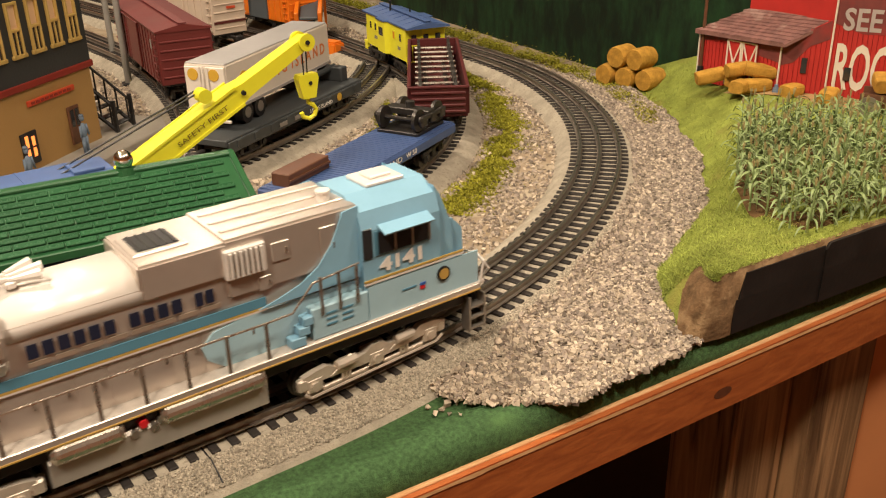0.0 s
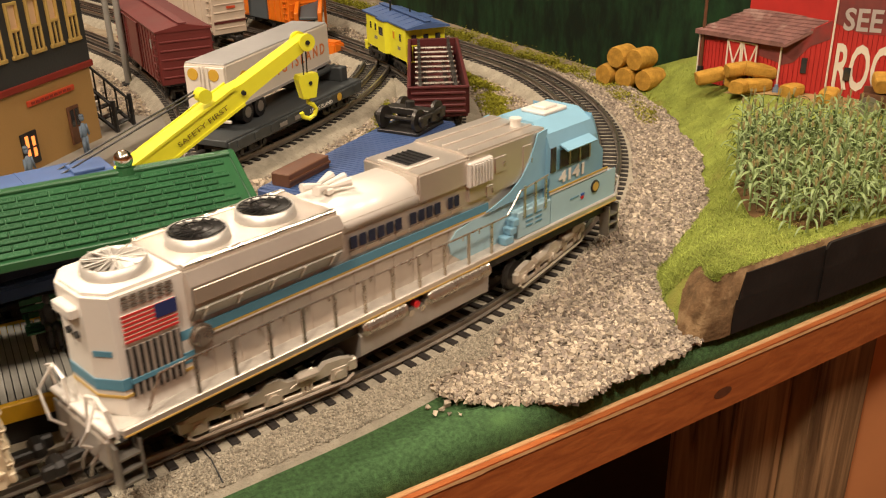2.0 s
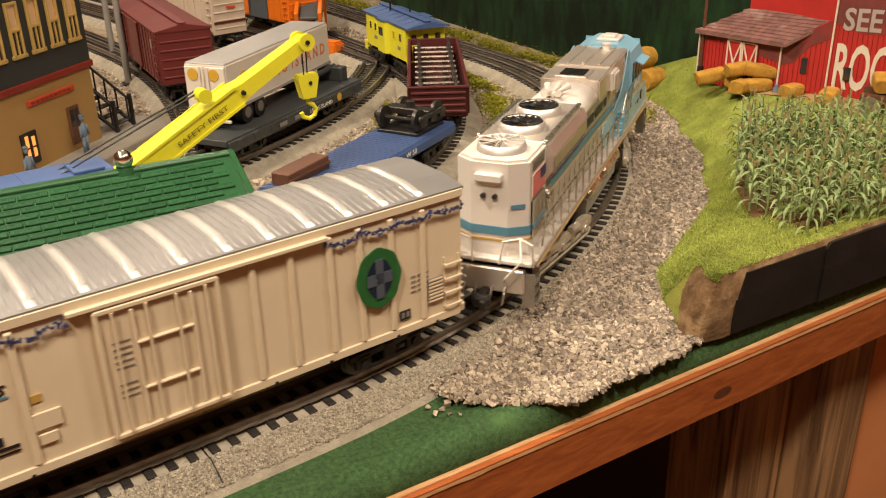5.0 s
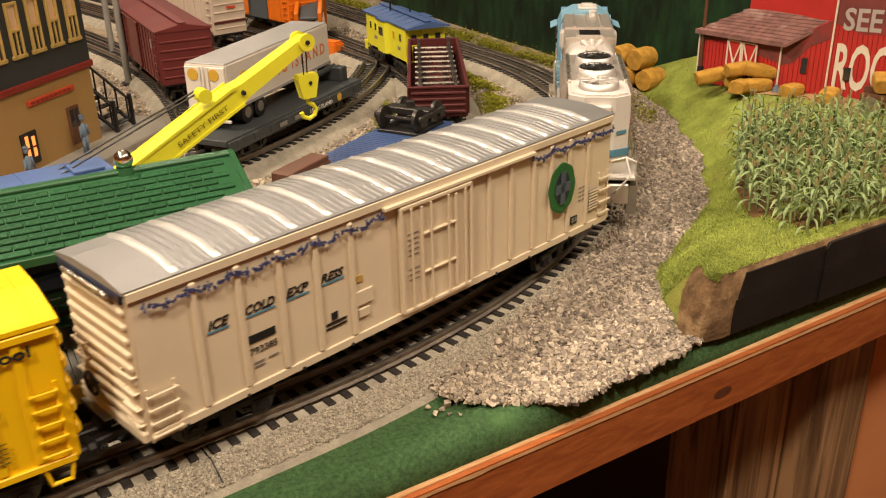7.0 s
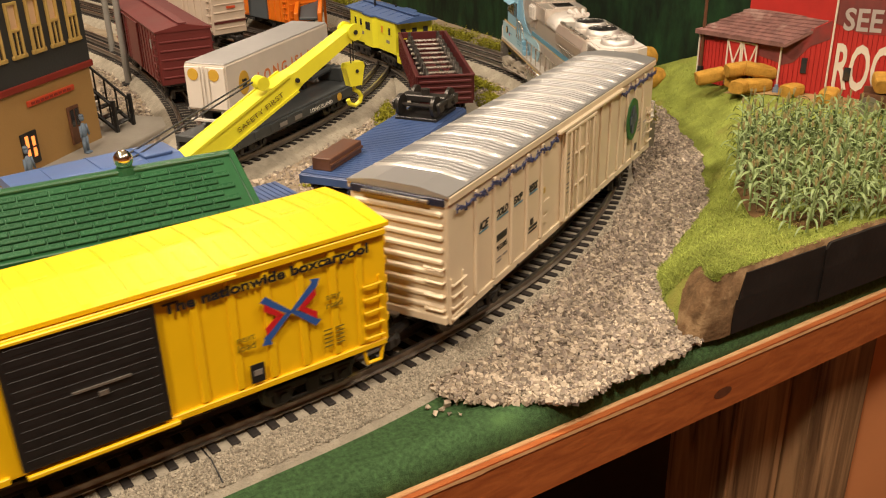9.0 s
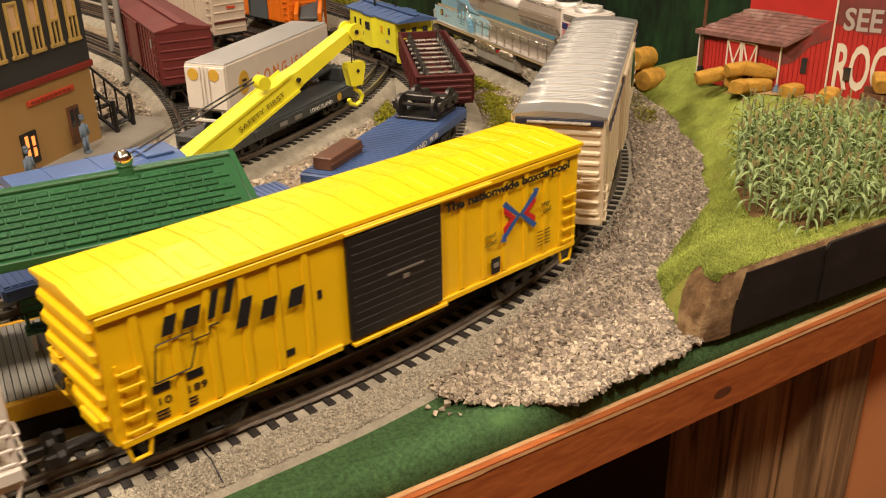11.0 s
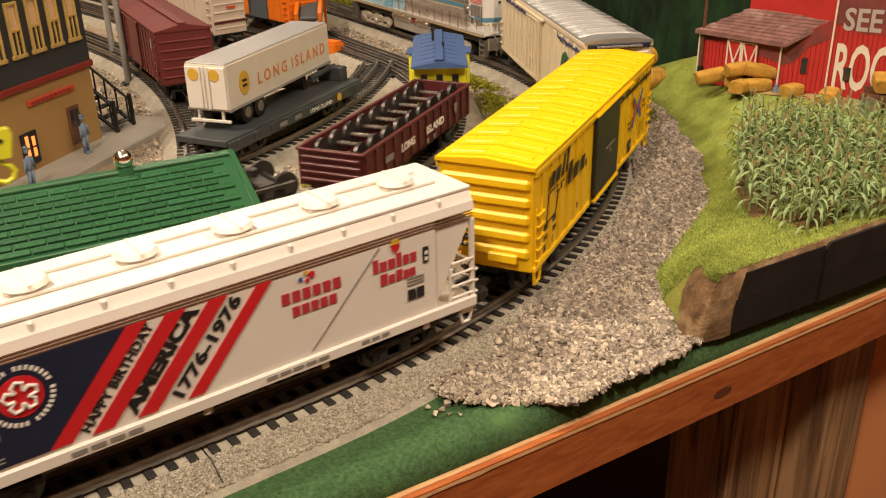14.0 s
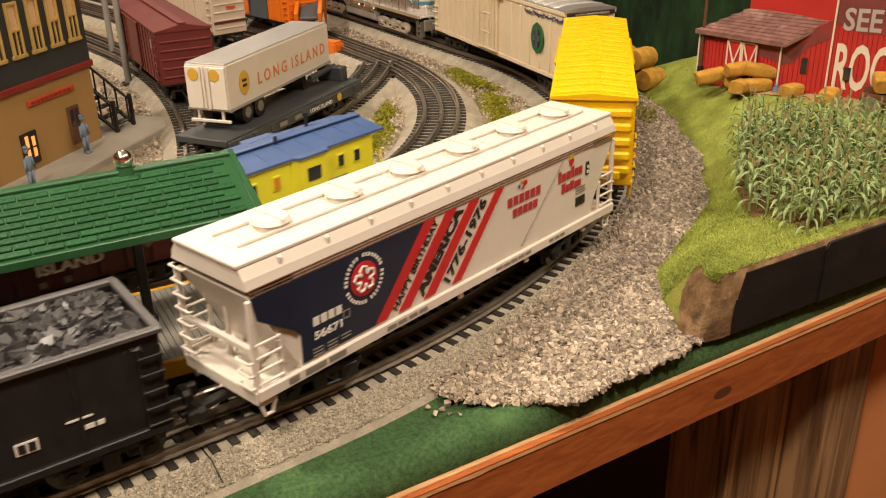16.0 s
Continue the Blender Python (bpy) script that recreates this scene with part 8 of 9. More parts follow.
def build_parked():
    red = plain_boxcar("boxcar", "oxide-red model boxcar parked on the yard track", on_track(line_d, 0.285, 0.15), 0.235, 0.0290, 0.0200, 0.0760, M_REDBOX, M_REDBOX)
    for s in (-1, 1):
        bars([(-0.095, 0.055, 0.010, 0.010), (0.080, 0.055, 0.010, 0.010)], red, s * 0.0296, M_GREYINK, "emblem_bar")
    pale = plain_boxcar("boxcar", "pale pinkish model boxcar parked behind the red one", on_track(line_e, 0.240, 0.12), 0.20, 0.0250, 0.0170, 0.0800, M_PALECAR, M_PALECAR, 4)
    part("end_band", cube((-0.1010, 0, 0.0330), (0.0010, 0.048, 0.0030)), M_MAROON, pale)
    part("end_mark", cube((-0.1012, -0.003, 0.0520), (0.0010, 0.013, 0.0032)), M_SIGNRED, pale)
    d = Vector((0.323 - 0.371, 0.475 - 0.344))
    ang = math.degrees(math.atan2(d.y, d.x))
    orange = plain_boxcar("boxcar", "bright orange model boxcar with slate-grey door", Matrix.Translation((0.371, 0.344, 0)) @ Matrix.Rotation(radians(ang), 4, "Z") @ pose(0.095, -0.0260, 0), 0.19, 0.0260, 0.0150, 0.0700, M_ORANGE, M_SLATE, 5)
    part("sliding_door", cube((-0.016, 0.0275, 0.0425), (0.050, 0.0030, 0.0540), 0.0005), M_SLATE, orange, "slate-grey sliding door")
    bm = bmesh.new()
    rod(bm, (0.004, 0.0288, 0.060), (0.004, 0.0296, 0.060), 0.0075, 20)
    part("emblem", bm, M_GOLDINK, orange)
    # belt loader behind the trailer
    ld = thing("belt_loader", "orange loading ramp with slate-grey belt", "loader", m=Matrix.Translation((0.393, 0.318, 0)) @ Matrix.Rotation(radians(72), 4, "Z"))
    m = pose(0.09, 0, 0.050, 0, -14, 0)
    for name, c, s, mt in (("belt", (0, 0, 0), (0.20, 0.026, 0.004), M_SLATE), ("side_rail", (0, 0.0165, 0.003), (0.205, 0.006, 0.014), M_ORANGE), ("side_rail", (0, -0.0165, 0.003), (0.205, 0.006, 0.014), M_ORANGE)):
        bm = bmesh.new()
        box(bm, c, s, m, 0.0008)
        part(name, bm, mt, ld)
    for x, z in ((0.02, 0.030), (0.15, 0.060)):
        for s in (-1, 1):
            part("leg", cube((x, s * 0.016, (z + BASE) / 2), (0.005, 0.004, z - BASE), 0.0005), M_ORANGE, ld)
    blk = thing("buffer_block", "orange plastic bumper block by the track end", "bumper", m=Matrix.Translation((0.404, 0.244, BASE)) @ Matrix.Rotation(radians(-60), 4, "Z"))
    part("block", cube((0, 0, 0.010), (0.030, 0.020, 0.020), 0.0015, 2), M_ORANGE, blk)
    part("pad", cube((0, 0, 0.0212), (0.024, 0.014, 0.003), 0.0006), M_ORANGE, blk)


# ---- farm on the hill ----
M_BARN = mat("barn_red", (0.46, 0.022, 0.016), 0.65, var=0.12, scale=30, bump=0.2, bscale=300, wear=((0.30, 0.02, 0.015), 30, 0.6))
M_SHINGLE = mat("worn_shingle", (0.21, 0.10, 0.085), 0.85, var=0.3, scale=90, bump=0.6, bscale=350, per="object", wear=((0.32, 0.20, 0.17), 60, 0.56))
M_SIGNWHITE = mat("barn_white", (0.72, 0.64, 0.52), 0.7, var=0.1, scale=40)
M_HAY = mat("hay", (0.46, 0.25, 0.045), 0.95, var=0.3, scale=120, bump=1.0, bscale=900, spec=0.1)
M_STRAW = mat("straw_ground", (0.34, 0.22, 0.10), 0.95, var=0.35, scale=60, bump=1.0, bscale=500, spec=0.1)
M_LEAF = mat("corn_leaf", (0.235, 0.31, 0.12), 0.5, var=0.25, scale=60, per="object")
M_TASSEL = mat("corn_tassel", (0.36, 0.30, 0.13), 0.8, var=0.2, scale=80)
M_SOIL = mat("field_soil", (0.12, 0.07, 0.03), 0.95, var=0.35, scale=60, bump=1.0, bscale=500, spec=0.1)


def top_z(x, y):
    return 0.0250


def build_barn():
    barn = thing("barn", "weathered red barn with shingled lean-to and painted white lettering", "barn")
    W0, K, K2, K3 = Vector((0.676, -0.192)), Vector((0.698, -0.286)), Vector((0.725, -0.320)), Vector((0.800, -0.423))
    n1 = Vector((0.9, 0.35))
    zb = 0.018

    def wall(name, a, b, za, zc, zd, t, material, label=""):
        d = (b - a).normalized()
        nn = Vector((-d.y, d.x)) * t
        bm = bmesh.new()
        lo = [bm.verts.new((p.x, p.y, zb)) for p in (a, b, b + nn, a + nn)]
        hi = [bm.verts.new((p.x, p.y, z)) for p, z in ((a, zc), (b, zd), (b + nn, zd), (a + nn, zc))]
        bm.faces.new(lo[::-1]), bm.faces.new(hi)
        for i in range(4):
            bm.faces.new((lo[i], lo[(i + 1) % 4], hi[(i + 1) % 4], hi[i]))
        bmesh.ops.recalc_face_normals(bm, faces=bm.faces)
        return part(name, bm, material, barn, label)
    wall("wall", W0, K, zb, 0.070, 0.0725, 0.004, M_BARN, "red boarded lean-to wall")
    wall("wall", K, K2, zb, 0.0725, 0.0965, 0.004, M_BARN, "red boarded gable of the lean-to")
    main = wall("wall", K2, K3, zb, 0.165, 0.165, 0.004, M_BARN, "red boarded main wall with white lettering")
    back0, back1 = K2 + Vector((0.030, 0.022)), Vector((0.7103, -0.2216))
    wall("wall", back1, K2 + Vector((0.001, 0.001)), zb, 0.165, 0.165, 0.004, M_BARN)
    wall("wall", K3, K3 + Vector((0.08, 0.05)), zb, 0.165, 0.165, 0.004, M_BARN)
    # board grooves
    for a, b, za in ((W0, K, 0.070), (K, K2, 0.074), (K2, K3, 0.160)):
        d = (b - a)
        nn = Vector((d.normalized().y, -d.normalized().x))
        n = int(d.length / 0.0042)
        for i in range(n):
            p = a + d * (i + 0.5) / n + nn * 0.0004
            bm = bmesh.new()
            h = za - zb + (0.023 * (i + 0.5) / n - 0.004 if a is K else 0)
            box(bm, (0, 0, h / 2), (0.0037, 0.0012, h), Matrix.Translation((p.x, p.y, zb)) @ Matrix.Rotation(math.atan2(d.y, d.x), 4, "Z"))
            part("board", bm, M_BARN, barn)
    # lean-to roof of shingles
    e0, e1 = Vector((0.669, -0.192, 0.0700)), Vector((0.692, -0.296, 0.0722))
    r1, r0 = Vector((0.732, -0.317, 0.0970)), Vector((0.7083, -0.2226, 0.0925))
    bm = bmesh.new()
    q = [bm.verts.new(v) for v in (e0, e1, r1, r0)]
    q2 = [bm.verts.new(v - Vector((0, 0, 0.003))) for v in (e0, e1, r1, r0)]
    bm.faces.new(q), bm.faces.new(q2[::-1])
    for i in range(4):
        bm.faces.new((q[i], q[(i + 1) % 4], q2[(i + 1) % 4], q2[i]))
    bmesh.ops.recalc_face_normals(bm, faces=bm.faces)
    roof = part("lean_to_roof", bm, M_SHINGLE, barn, "worn grey-red shingled roof")
    rows, cols = 9, 22
    for r in range(rows):
        for c in range(cols):
            u0, u1 = (c + (0.5 if r % 2 else 0)) / (cols + 0.5), (c + 0.94 + (0.5 if r % 2 else 0)) / (cols + 0.5)
            v0, v1 = r / rows, (r + 1.12) / rows
            bm = bmesh.new()
            P = lambda u, v: e0.lerp(e1, u).lerp(r0.lerp(r1, u), min(v, 1))
            lift = Vector((0, 0, 0.0012 + random.uniform(0, 0.0004)))
            a = [bm.verts.new(P(u0, v0) + lift), bm.verts.new(P(u1, v0) + lift), bm.verts.new(P(u1, v1) + Vector((0, 0, 0.0004))), bm.verts.new(P(u0, v1) + Vector((0, 0, 0.0004)))]
            b = [bm.verts.new(P(u0, v0)), bm.verts.new(P(u1, v0))]
            bm.faces.new(a), bm.faces.new((a[1], a[0], b[0], b[1]))
            part("shingle", bm, M_SHINGLE, roof)
    # white trim: corner pipes, X-braced doors
    for p, zt in ((W0, 0.068), (K, 0.070), (K2, 0.115)):
        d = Vector((-0.0018, -0.0006))
        bm = bmesh.new()
        rod(bm, (p.x + d.x, p.y + d.y - 0.001, zb), (p.x + d.x, p.y + d.y - 0.001, zt), 0.0009, 8)
        part("downpipe", bm, M_SIGNWHITE, barn, "white corner pipe")
    d = (K - W0)
    nn = Vector((d.normalized().y, -d.normalized().x))
    at = Matrix.Translation((W0.x, W0.y, 0)) @ Matrix.Rotation(math.atan2(d.y, d.x), 4, "Z")
    for x in (0.046, 0.064):
        dr = thing_part("barn_door", (x, -0.0022, 0.044), (0.0165, 0.0020, 0.046), M_BARN, barn, at)
        for a, b in (((x - 0.008, 0.022), (x - 0.008, 0.066)), ((x + 0.008, 0.022), (x + 0.008, 0.066)), ((x - 0.008, 0.022), (x + 0.008, 0.066)), ((x + 0.008, 0.022), (x - 0.008, 0.066)), ((x - 0.008, 0.066), (x + 0.008, 0.066))):
            bm = bmesh.new()
            rod(bm, at @ Vector((a[0], -0.0040, a[1])), at @ Vector((b[0], -0.0040, b[1])), 0.0009, 5)
            part("brace", bm, M_SIGNWHITE, dr, "white brace")
    d = (K2 - K)
    at2 = Matrix.Translation((K.x, K.y, 0)) @ Matrix.Rotation(math.atan2(d.y, d.x), 4, "Z")
    thing_part("window", (0.022, -0.0016, 0.0520), (0.0052, 0.0016, 0.0145), M_GLASS, barn, at2)
    d = (K3 - K2)
    at3 = Matrix.Translation((K2.x, K2.y, 0)) @ Matrix.Rotation(math.atan2(d.y, d.x), 4, "Z")
    letters("ROC", 0.058, at3 @ side(0.0050, -0.0014, 0.0345), M_SIGNWHITE, barn, 0.0460, bold=0.0012)
    letters("SEE", 0.0275, at3 @ side(0.0075, -0.0014, 0.0880), M_SIGNGREY, barn, 0.0320, bold=0.0006)
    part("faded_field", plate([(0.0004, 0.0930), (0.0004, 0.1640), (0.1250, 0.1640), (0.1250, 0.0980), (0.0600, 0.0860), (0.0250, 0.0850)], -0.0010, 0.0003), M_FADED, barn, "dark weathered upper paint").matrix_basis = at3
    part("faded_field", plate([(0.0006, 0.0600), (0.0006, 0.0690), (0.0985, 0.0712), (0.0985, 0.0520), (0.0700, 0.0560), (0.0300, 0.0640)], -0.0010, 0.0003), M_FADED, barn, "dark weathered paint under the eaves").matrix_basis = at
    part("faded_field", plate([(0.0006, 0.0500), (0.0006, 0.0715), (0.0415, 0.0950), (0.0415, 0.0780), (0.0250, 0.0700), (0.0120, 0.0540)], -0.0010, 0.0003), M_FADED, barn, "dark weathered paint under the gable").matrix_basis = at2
    for x in (0.0170, 0.052):
        thing_part("window", (x, -0.0020, 0.0480), (0.0060, 0.0016, 0.0120), M_GLASS, barn, at3)
    pole = thing("utility_pole", "slim brown wooden pole in front of the barn", "pole", m=pose(0.675, -0.198, 0.018))
    bm = bmesh.new()
    rod(bm, (0, 0, 0), (0, 0, 0.14), 0.0018, 8, 0.0015)
    part("shaft", bm, M_WOODLOAD, pole)
    bm = bmesh.new()
    rod(bm, (0, 0, 0), (0, 0, 0.016), 0.0042, 10, 0.0030)
    part("base", bm, M_BLACK, pole)


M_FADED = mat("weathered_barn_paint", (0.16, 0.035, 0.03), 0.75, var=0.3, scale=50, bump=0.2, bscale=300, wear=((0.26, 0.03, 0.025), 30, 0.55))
M_SIGNGREY = mat("faded_white", (0.42, 0.36, 0.33), 0.7, var=0.12, scale=40)


def thing_part(name, c, s, material, parent, m):
    bm = bmesh.new()
    box(bm, c, s, m, 0.0003)
    return part(name, bm, material, parent)


def bale(m, r, ln, group, label, seed, flat=False):
    rng = random.Random(seed)
    bm = bmesh.new()
    n, k = 24, 8
    rings = []
    for j in range(k + 1):
        f = j / k * 2 - 1
        rr = r * (1 - 0.10 * abs(f) ** 6)
        ring = []
        for i in range(n):
            a = 2 * math.pi * i / n
            sx, sz = math.cos(a), math.sin(a)
            if flat:
                p = 4.0
                q = (abs(sx) ** p + abs(sz) ** p) ** (-1 / p)
                sx, sz = sx * q, sz * q * 0.8
            w = rr * (1 + 0.05 * noise.noise((sx * 2 + seed, sz * 2, f * 2)) + rng.uniform(-0.012, 0.012))
            ring.append(bm.verts.new((sx * w, f * ln / 2 * (1 + 0.02 * noise.noise((sx * 3, sz * 3, seed))), sz * w)))
        rings.append(ring)
    for a, b in zip(rings, rings[1:]):
        for i in range(n):
            bm.faces.new((a[i], b[i], b[(i + 1) % n], a[(i + 1) % n]))
    bm.faces.new(rings[0][::-1]), bm.faces.new(rings[-1])
    bmesh.ops.recalc_face_normals(bm, faces=bm.faces)
    ob = part("hay_bale", bm, M_HAY)
    ob.matrix_basis = m
    return tagged(ob, label, "hay bale", group)


def build_farm():
    build_barn()
    r = 0.0125
    for i, (x, y, lvl) in enumerate(((0.652, -0.066, 0), (0.664, -0.088, 0), (0.677, -0.110, 0), (0.659, -0.077, 1), (0.671, -0.099, 1))):
        bale(pose(x, y, BASE + 0.004 + r + lvl * r * 1.75, 0, 20 * i, -74 + 5 * (i % 2)), r, 0.028, "round bales by the backdrop", "golden round hay bale stacked against the backdrop", i)
    g = "bales by the barn"
    for i, (x, y, z, yaw, ln, tip) in enumerate(((0.661, -0.232, 0.0320, -112, 0.027, 12), (0.678, -0.250, 0.0305, -60, 0.022, 0), (0.664, -0.275, 0.0310, -60, 0.026, -6), (0.680, -0.278, 0.0310, -100, 0.026, 0), (0.674, -0.258, 0.0430, -105, 0.025, 5), (0.688, -0.272, 0.0430, -122, 0.029, -8), (0.698, -0.306, 0.0300, -80, 0.020, 0), (0.705, -0.345, 0.0330, -55, 0.030, 0), (0.738, -0.372, 0.0480, -40, 0.030, 4), (0.745, -0.392, 0.0420, 0, 0.026, 0))):
        bale(pose(x, y, z, tip, 0, yaw), 0.0078 if i else 0.0082, ln, g, "tan rounded hay bale beside the barn", i + 20, True)
    # hay wagon
    wg = thing("hay_wagon", "dark wooden farm wagon with large wheels", "wagon", m=Matrix.Translation((0.735, -0.395, 0.0250)) @ Matrix.Rotation(radians(-52), 4, "Z"))
    part("wagon_bed", cube((0, 0, 0.0120), (0.060, 0.030, 0.0030), 0.0005), M_WOODLOAD, wg)
    for s in (-1, 1):
        for x in (-0.022, 0.022):
            bm = bmesh.new()
            rod(bm, (x, s * 0.0155, 0.0085), (x, s * 0.0175, 0.0085), 0.0085, 22)
            part("wheel", bm, M_GREYMETAL, wg)
        part("side_board", cube((0, s * 0.0145, 0.0160), (0.060, 0.0014, 0.0060)), M_WOODLOAD, wg)
    figure(pose(0.728, -0.424, 0.0245, 0, 0, -60), False, M_FIGWHITE, "toy farmer in pale shirt beside the wagon")
    jug = thing("milk_can", "small pale blue milk can by the bales", "can", m=pose(0.692, -0.292, 0.0235))
    bm = bmesh.new()
    rod(bm, (0, 0, 0), (0, 0, 0.007), 0.0035, 12, 0.0030)
    part("can_body", bm, M_FIGBLUE, jug)
    part("can_neck", rod(bmesh.new(), (0, 0, 0.007), (0, 0, 0.010), 0.0018, 10), M_FIGBLUE, jug)
    bm = bmesh.new()
    pts = curve_through([(0.655, -0.262), (0.69, -0.31), (0.68, -0.35), (0.72, -0.40), (0.78, -0.47), (0.84, -0.45), (0.80, -0.38), (0.74, -0.31), (0.70, -0.25), (0.655, -0.262)], 60)
    c = bm.verts.new((0.725, -0.355, 0.0262))
    ring = [bm.verts.new((p.x, p.y, 0.0225)) for p in pts[:-1]]
    mid = [bm.verts.new(((p.x + 0.725 * 0.6) / 1.6, (p.y - 0.355 * 0.6) / 1.6, 0.0260 + 0.001 * noise.noise((p.x * 60, p.y * 60, 0)))) for p in pts[:-1]]
    for i in range(len(ring)):
        j = (i + 1) % len(ring)
        bm.faces.new((ring[i], ring[j], mid[j], mid[i])), bm.faces.new((mid[i], mid[j], c))
    bmesh.ops.recalc_face_normals(bm, faces=bm.faces)
    tagged(part("farm_yard", bm, M_STRAW, smooth=True), "bare straw-coloured yard in front of the barn", "ground", kind="structure")


FIELD = [(0.470, -0.524), (0.478, -0.564), (0.52, -0.567), (0.60, -0.555), (0.70, -0.538), (0.80, -0.515), (0.77, -0.48), (0.70, -0.455), (0.665, -0.425), (0.632, -0.388), (0.582, -0.376), (0.545, -0.418), (0.498, -0.475)]


def build_field():
    bm = bmesh.new()
    pts = [(x, y) for x, y in FIELD]
    vs = [bm.verts.new((x, y, 0.0252)) for x, y in pts]
    bm.faces.new(vs)
    bmesh.ops.triangulate(bm, faces=bm.faces)
    bmesh.ops.subdivide_edges(bm, edges=bm.edges, cuts=5, use_grid_fill=True)
    for v in bm.verts:
        v.co.z += 0.0012 * noise.noise((v.co.x * 70, v.co.y * 70, 0)) - (0.002 if v.is_boundary else 0)
    tagged(part("field", bm, M_SOIL, smooth=True), "brown soil of the corn field", "ground", kind="structure")

    def leaf_mesh(ln, droop, wid):
        bm = bmesh.new()
        prev = None
        n = 6
        for k in range(n + 1):
            f = k / n
            x = ln * (f - 0.25 * droop * f * f)
            z = ln * (0.85 * f - 1.05 * droop * f * f)
            w = wid * (math.sin(math.pi * min(f * 0.92 + 0.12, 1)) ** 0.8)
            cur = [bm.verts.new((x, -w, z + 0.0003)), bm.verts.new((x, 0, z - 0.0002)), bm.verts.new((x, w, z + 0.0003))]
            if prev:
                bm.faces.new((prev[0], cur[0], cur[1], prev[1])), bm.faces.new((prev[1], cur[1], cur[2], prev[2]))
            prev = cur
        me = bpy.data.meshes.new("leaf")
        bm.to_mesh(me)
        bm.free()
        me.materials.append(M_LEAF)
        me.shade_smooth()
        return me
    leaves = [leaf_mesh(0.0165, 1.0, 0.0010), leaf_mesh(0.0140, 1.25, 0.0012), leaf_mesh(0.0185, 0.8, 0.0009), leaf_mesh(0.0120, 0.5, 0.0010)]
    rng = random.Random(21)
    kinds = []
    for v in range(5):
        pl = thing("corn_plant", "tall green corn plant with tan tassel in the field", "corn", "corn field")
        h = 0.0255 + 0.0025 * v
        bm = bmesh.new()
        rod(bm, (0, 0, -0.002), (0, 0, h), 0.0008, 6, 0.0004)
        part("stalk", bm, M_LEAF, pl)
        for k in range(9):
            lf = new("leaf", leaves[rng.randrange(4)])
            lf.parent = pl
            lf.matrix_basis = pose(0, 0, 0.003 + h * 0.82 * k / 9, rng.uniform(-10, 10), rng.uniform(-18, 14), k * 180 + rng.uniform(-50, 50)) @ Matrix.Diagonal((1, 1, 1, 1))
        bm = bmesh.new()
        for k in range(7):
            a = k * 2.4
            rod(bm, (0, 0, h - 0.001), (0.0010 * math.cos(a) * (k > 0), 0.0010 * math.sin(a) * (k > 0), h + 0.0050 - 0.0004 * k), 0.00035, 5, 0.0002)
        part("tassel", bm, M_TASSEL, pl, "tan tassel")
        kinds.append(pl)
    spots = []
    tries = 0
    while len(spots) < 260 and tries < 60000:
        tries += 1
        x, y = rng.uniform(0.465, 0.80), rng.uniform(-0.572, -0.335)
        if not inside(FIELD, x, y) or any((x - a) ** 2 + (y - b) ** 2 < 0.0078 ** 2 for a, b in spots):
            continue
        spots.append((x, y))
    for i, (x, y) in enumerate(spots):
        m = pose(x, y, 0.0248, rng.uniform(-5, 5), rng.uniform(-5, 5), rng.uniform(0, 360))
        if i < len(kinds):
            kinds[i].matrix_basis = m
        else:
            copy_thing(kinds[i % len(kinds)], m)


build_station()
build_tower()
build_poles()
build_trailer_car()
build_parked()
build_farm()
build_field()


# ---- motion ----
build_loco(), build_reefer(), build_boxcar(), build_hopper(), build_coal()
build_crane(), build_flat(), build_gondola(), build_caboose()

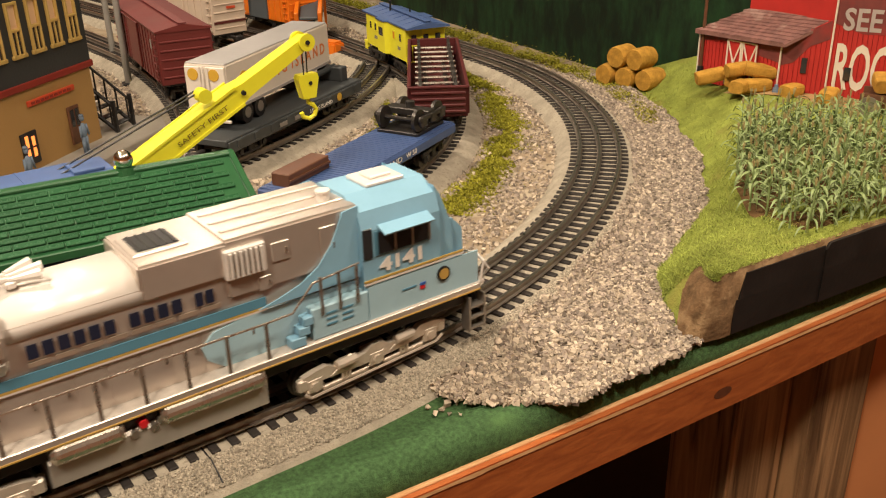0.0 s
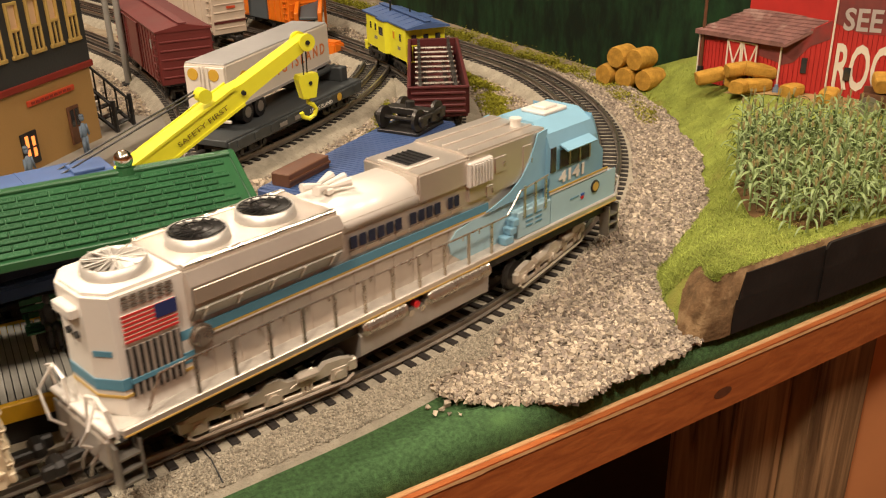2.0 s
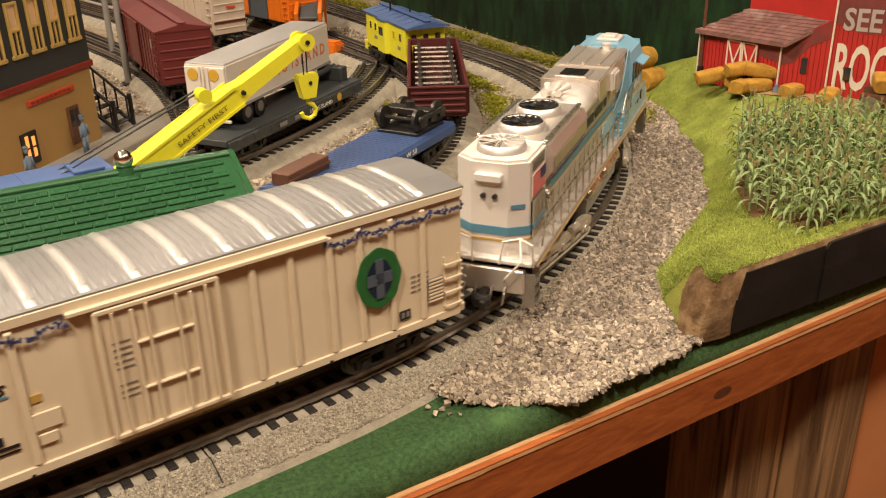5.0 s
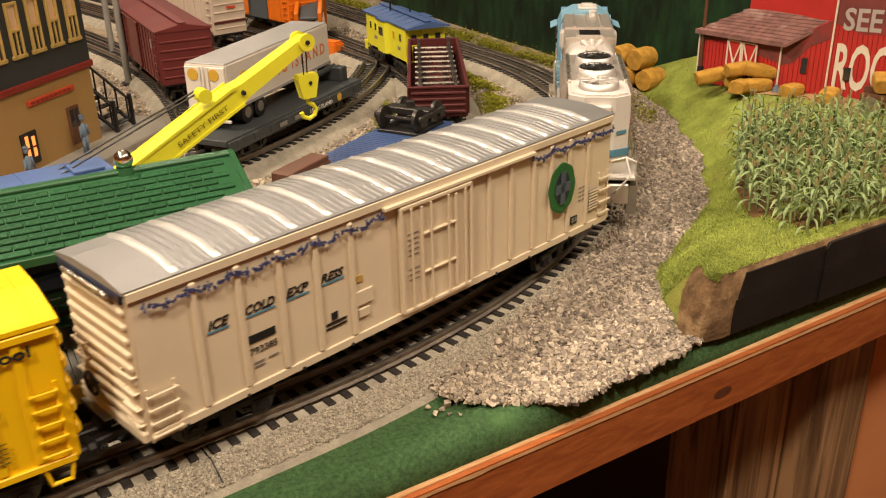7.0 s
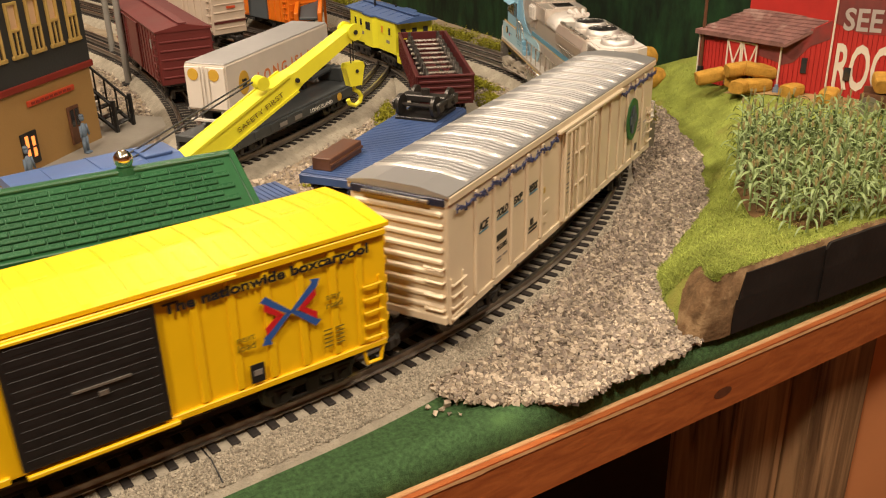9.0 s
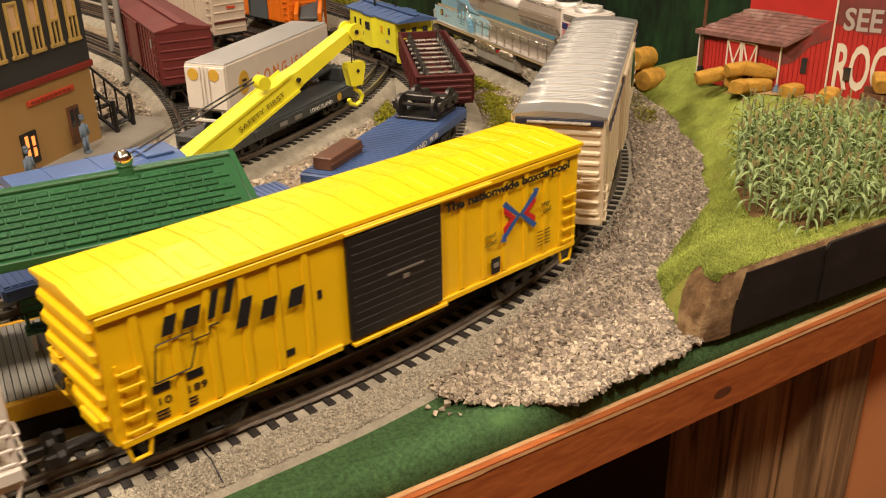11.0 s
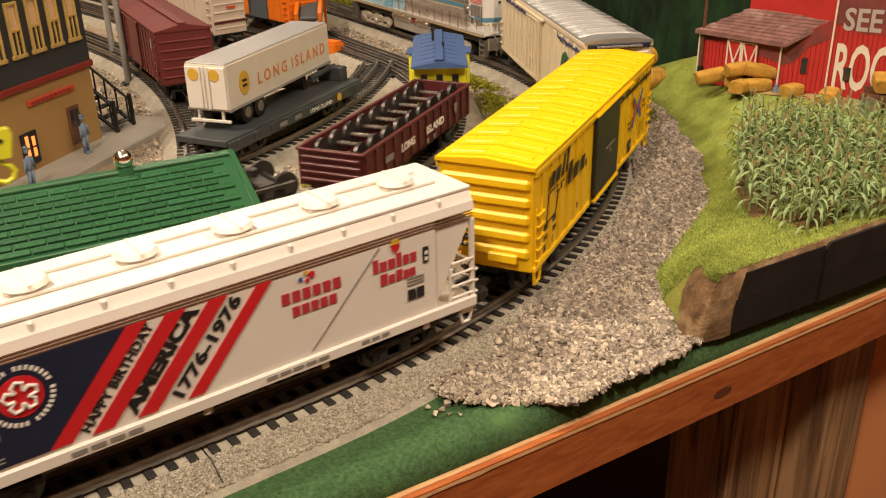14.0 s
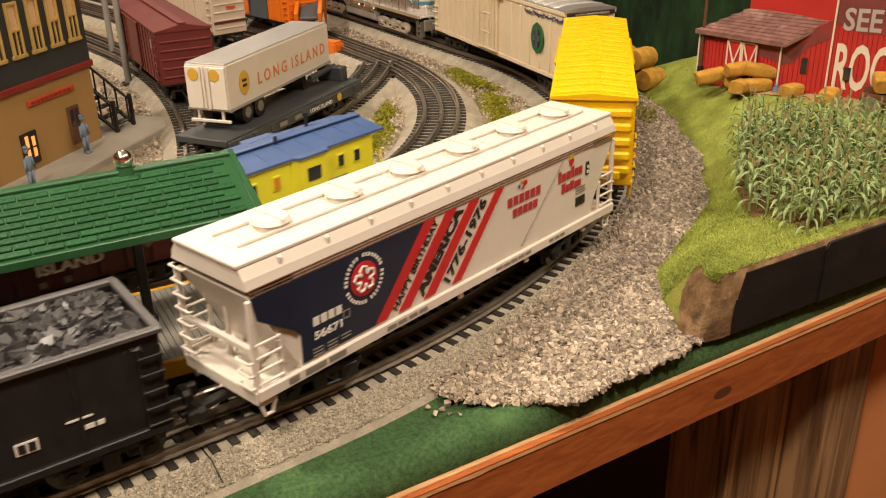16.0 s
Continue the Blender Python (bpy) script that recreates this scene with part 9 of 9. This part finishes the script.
SPEED = 0.076
LEAD_A = {"loco": -0.037 + 16 * SPEED, "reefer": 0.107 + 9 * SPEED, "boxcar": 0.178 + 3.5 * SPEED, "hopper": 0.119, "coal": -0.168}
LEAD_B = {"crane": -0.030, "flat": 0.210, "gondola": 0.457, "caboose": 0.645}
SHIFT_B = [(0, 0), (8.0, 0), (8.25, 0.004), (8.5, 0.0148), (8.75, 0.0295), (9.0, 0.0425), (9.2, 0.0435), (11.9, 0.0435), (12.0, 0.043), (12.25, 0.033), (12.5, 0.015), (12.75, -0.011),
           (13.0, -0.0415), (13.25, -0.078), (13.5, -0.117), (13.75, -0.157), (14.0, -0.198), (14.25, -0.238), (14.5, -0.279), (14.75, -0.321), (15.0, -0.3625), (15.25, -0.404), (15.5, -0.446), (15.75, -0.488), (16.0, -0.53)]


def shift_b(t):
    return float(np.interp(t, [r[0] for r in SHIFT_B], [r[1] for r in SHIFT_B]))


START_A = {"loco": -0.021, "reefer": -0.0247, "boxcar": -0.0175, "hopper": -0.0260, "coal": -0.0320}


def run_a(key, t):
    """Where a car of the outer train stands: it gains a little speed on the way and eases along the far curve."""
    a = LEAD_A[key] + START_A[key] + SPEED * (t - 16) + float(np.interp(t, (0, 2, 4.2, 6.3, 8, 9.2, 11.3, 12.5, 14, 16), (0, 0.0031, 0.0045, 0.0078, 0.0096, 0.0104, 0.0156, 0.0191, 0.0233, 0.0284)))
    return a + float(np.interp(a, (0, 0.2, 0.35, 0.5, 0.7, 1.5), (0, -0.001, -0.0035, -0.0055, -0.010, -0.012)))


def motions():
    """Both trains run along their tracks; trucks follow the curve and wheels roll."""
    for car, line, d, trucks, key in MOVERS:
        if line is line_a:
            ts, at = [0.5 * i for i in range(33)], lambda t: run_a(key, t)
        else:
            ts, at = [r[0] for r in SHIFT_B], lambda t: LEAD_B[key] + shift_b(t)
        poses = [(t, on_track(line, at(t), d)) for t in ts]
        walk(car, poses)
        for tk, wheels in trucks:
            x, _, _ = tk.matrix_basis.translation
            rows = []
            for t, m in poses:
                heading = line(at(t) + x)[1]
                rows.append((t, Matrix.Translation((x, 0, 0)) @ Matrix.Rotation(heading - m.to_euler().z, 4, "Z")))
            walk(tk, rows)
            for ws in wheels:
                base = ws.matrix_basis.translation.copy()
                times = [i * 2 / 15 for i in range(121)]
                if line is not line_a:
                    times = [0] + [8 + i / 15 for i in range(121)]
                walk(ws, [(t, Matrix.Translation(base) @ Matrix.Rotation((at(t) - at(0)) / 0.0088, 4, "Y")) for t in times])


motions()
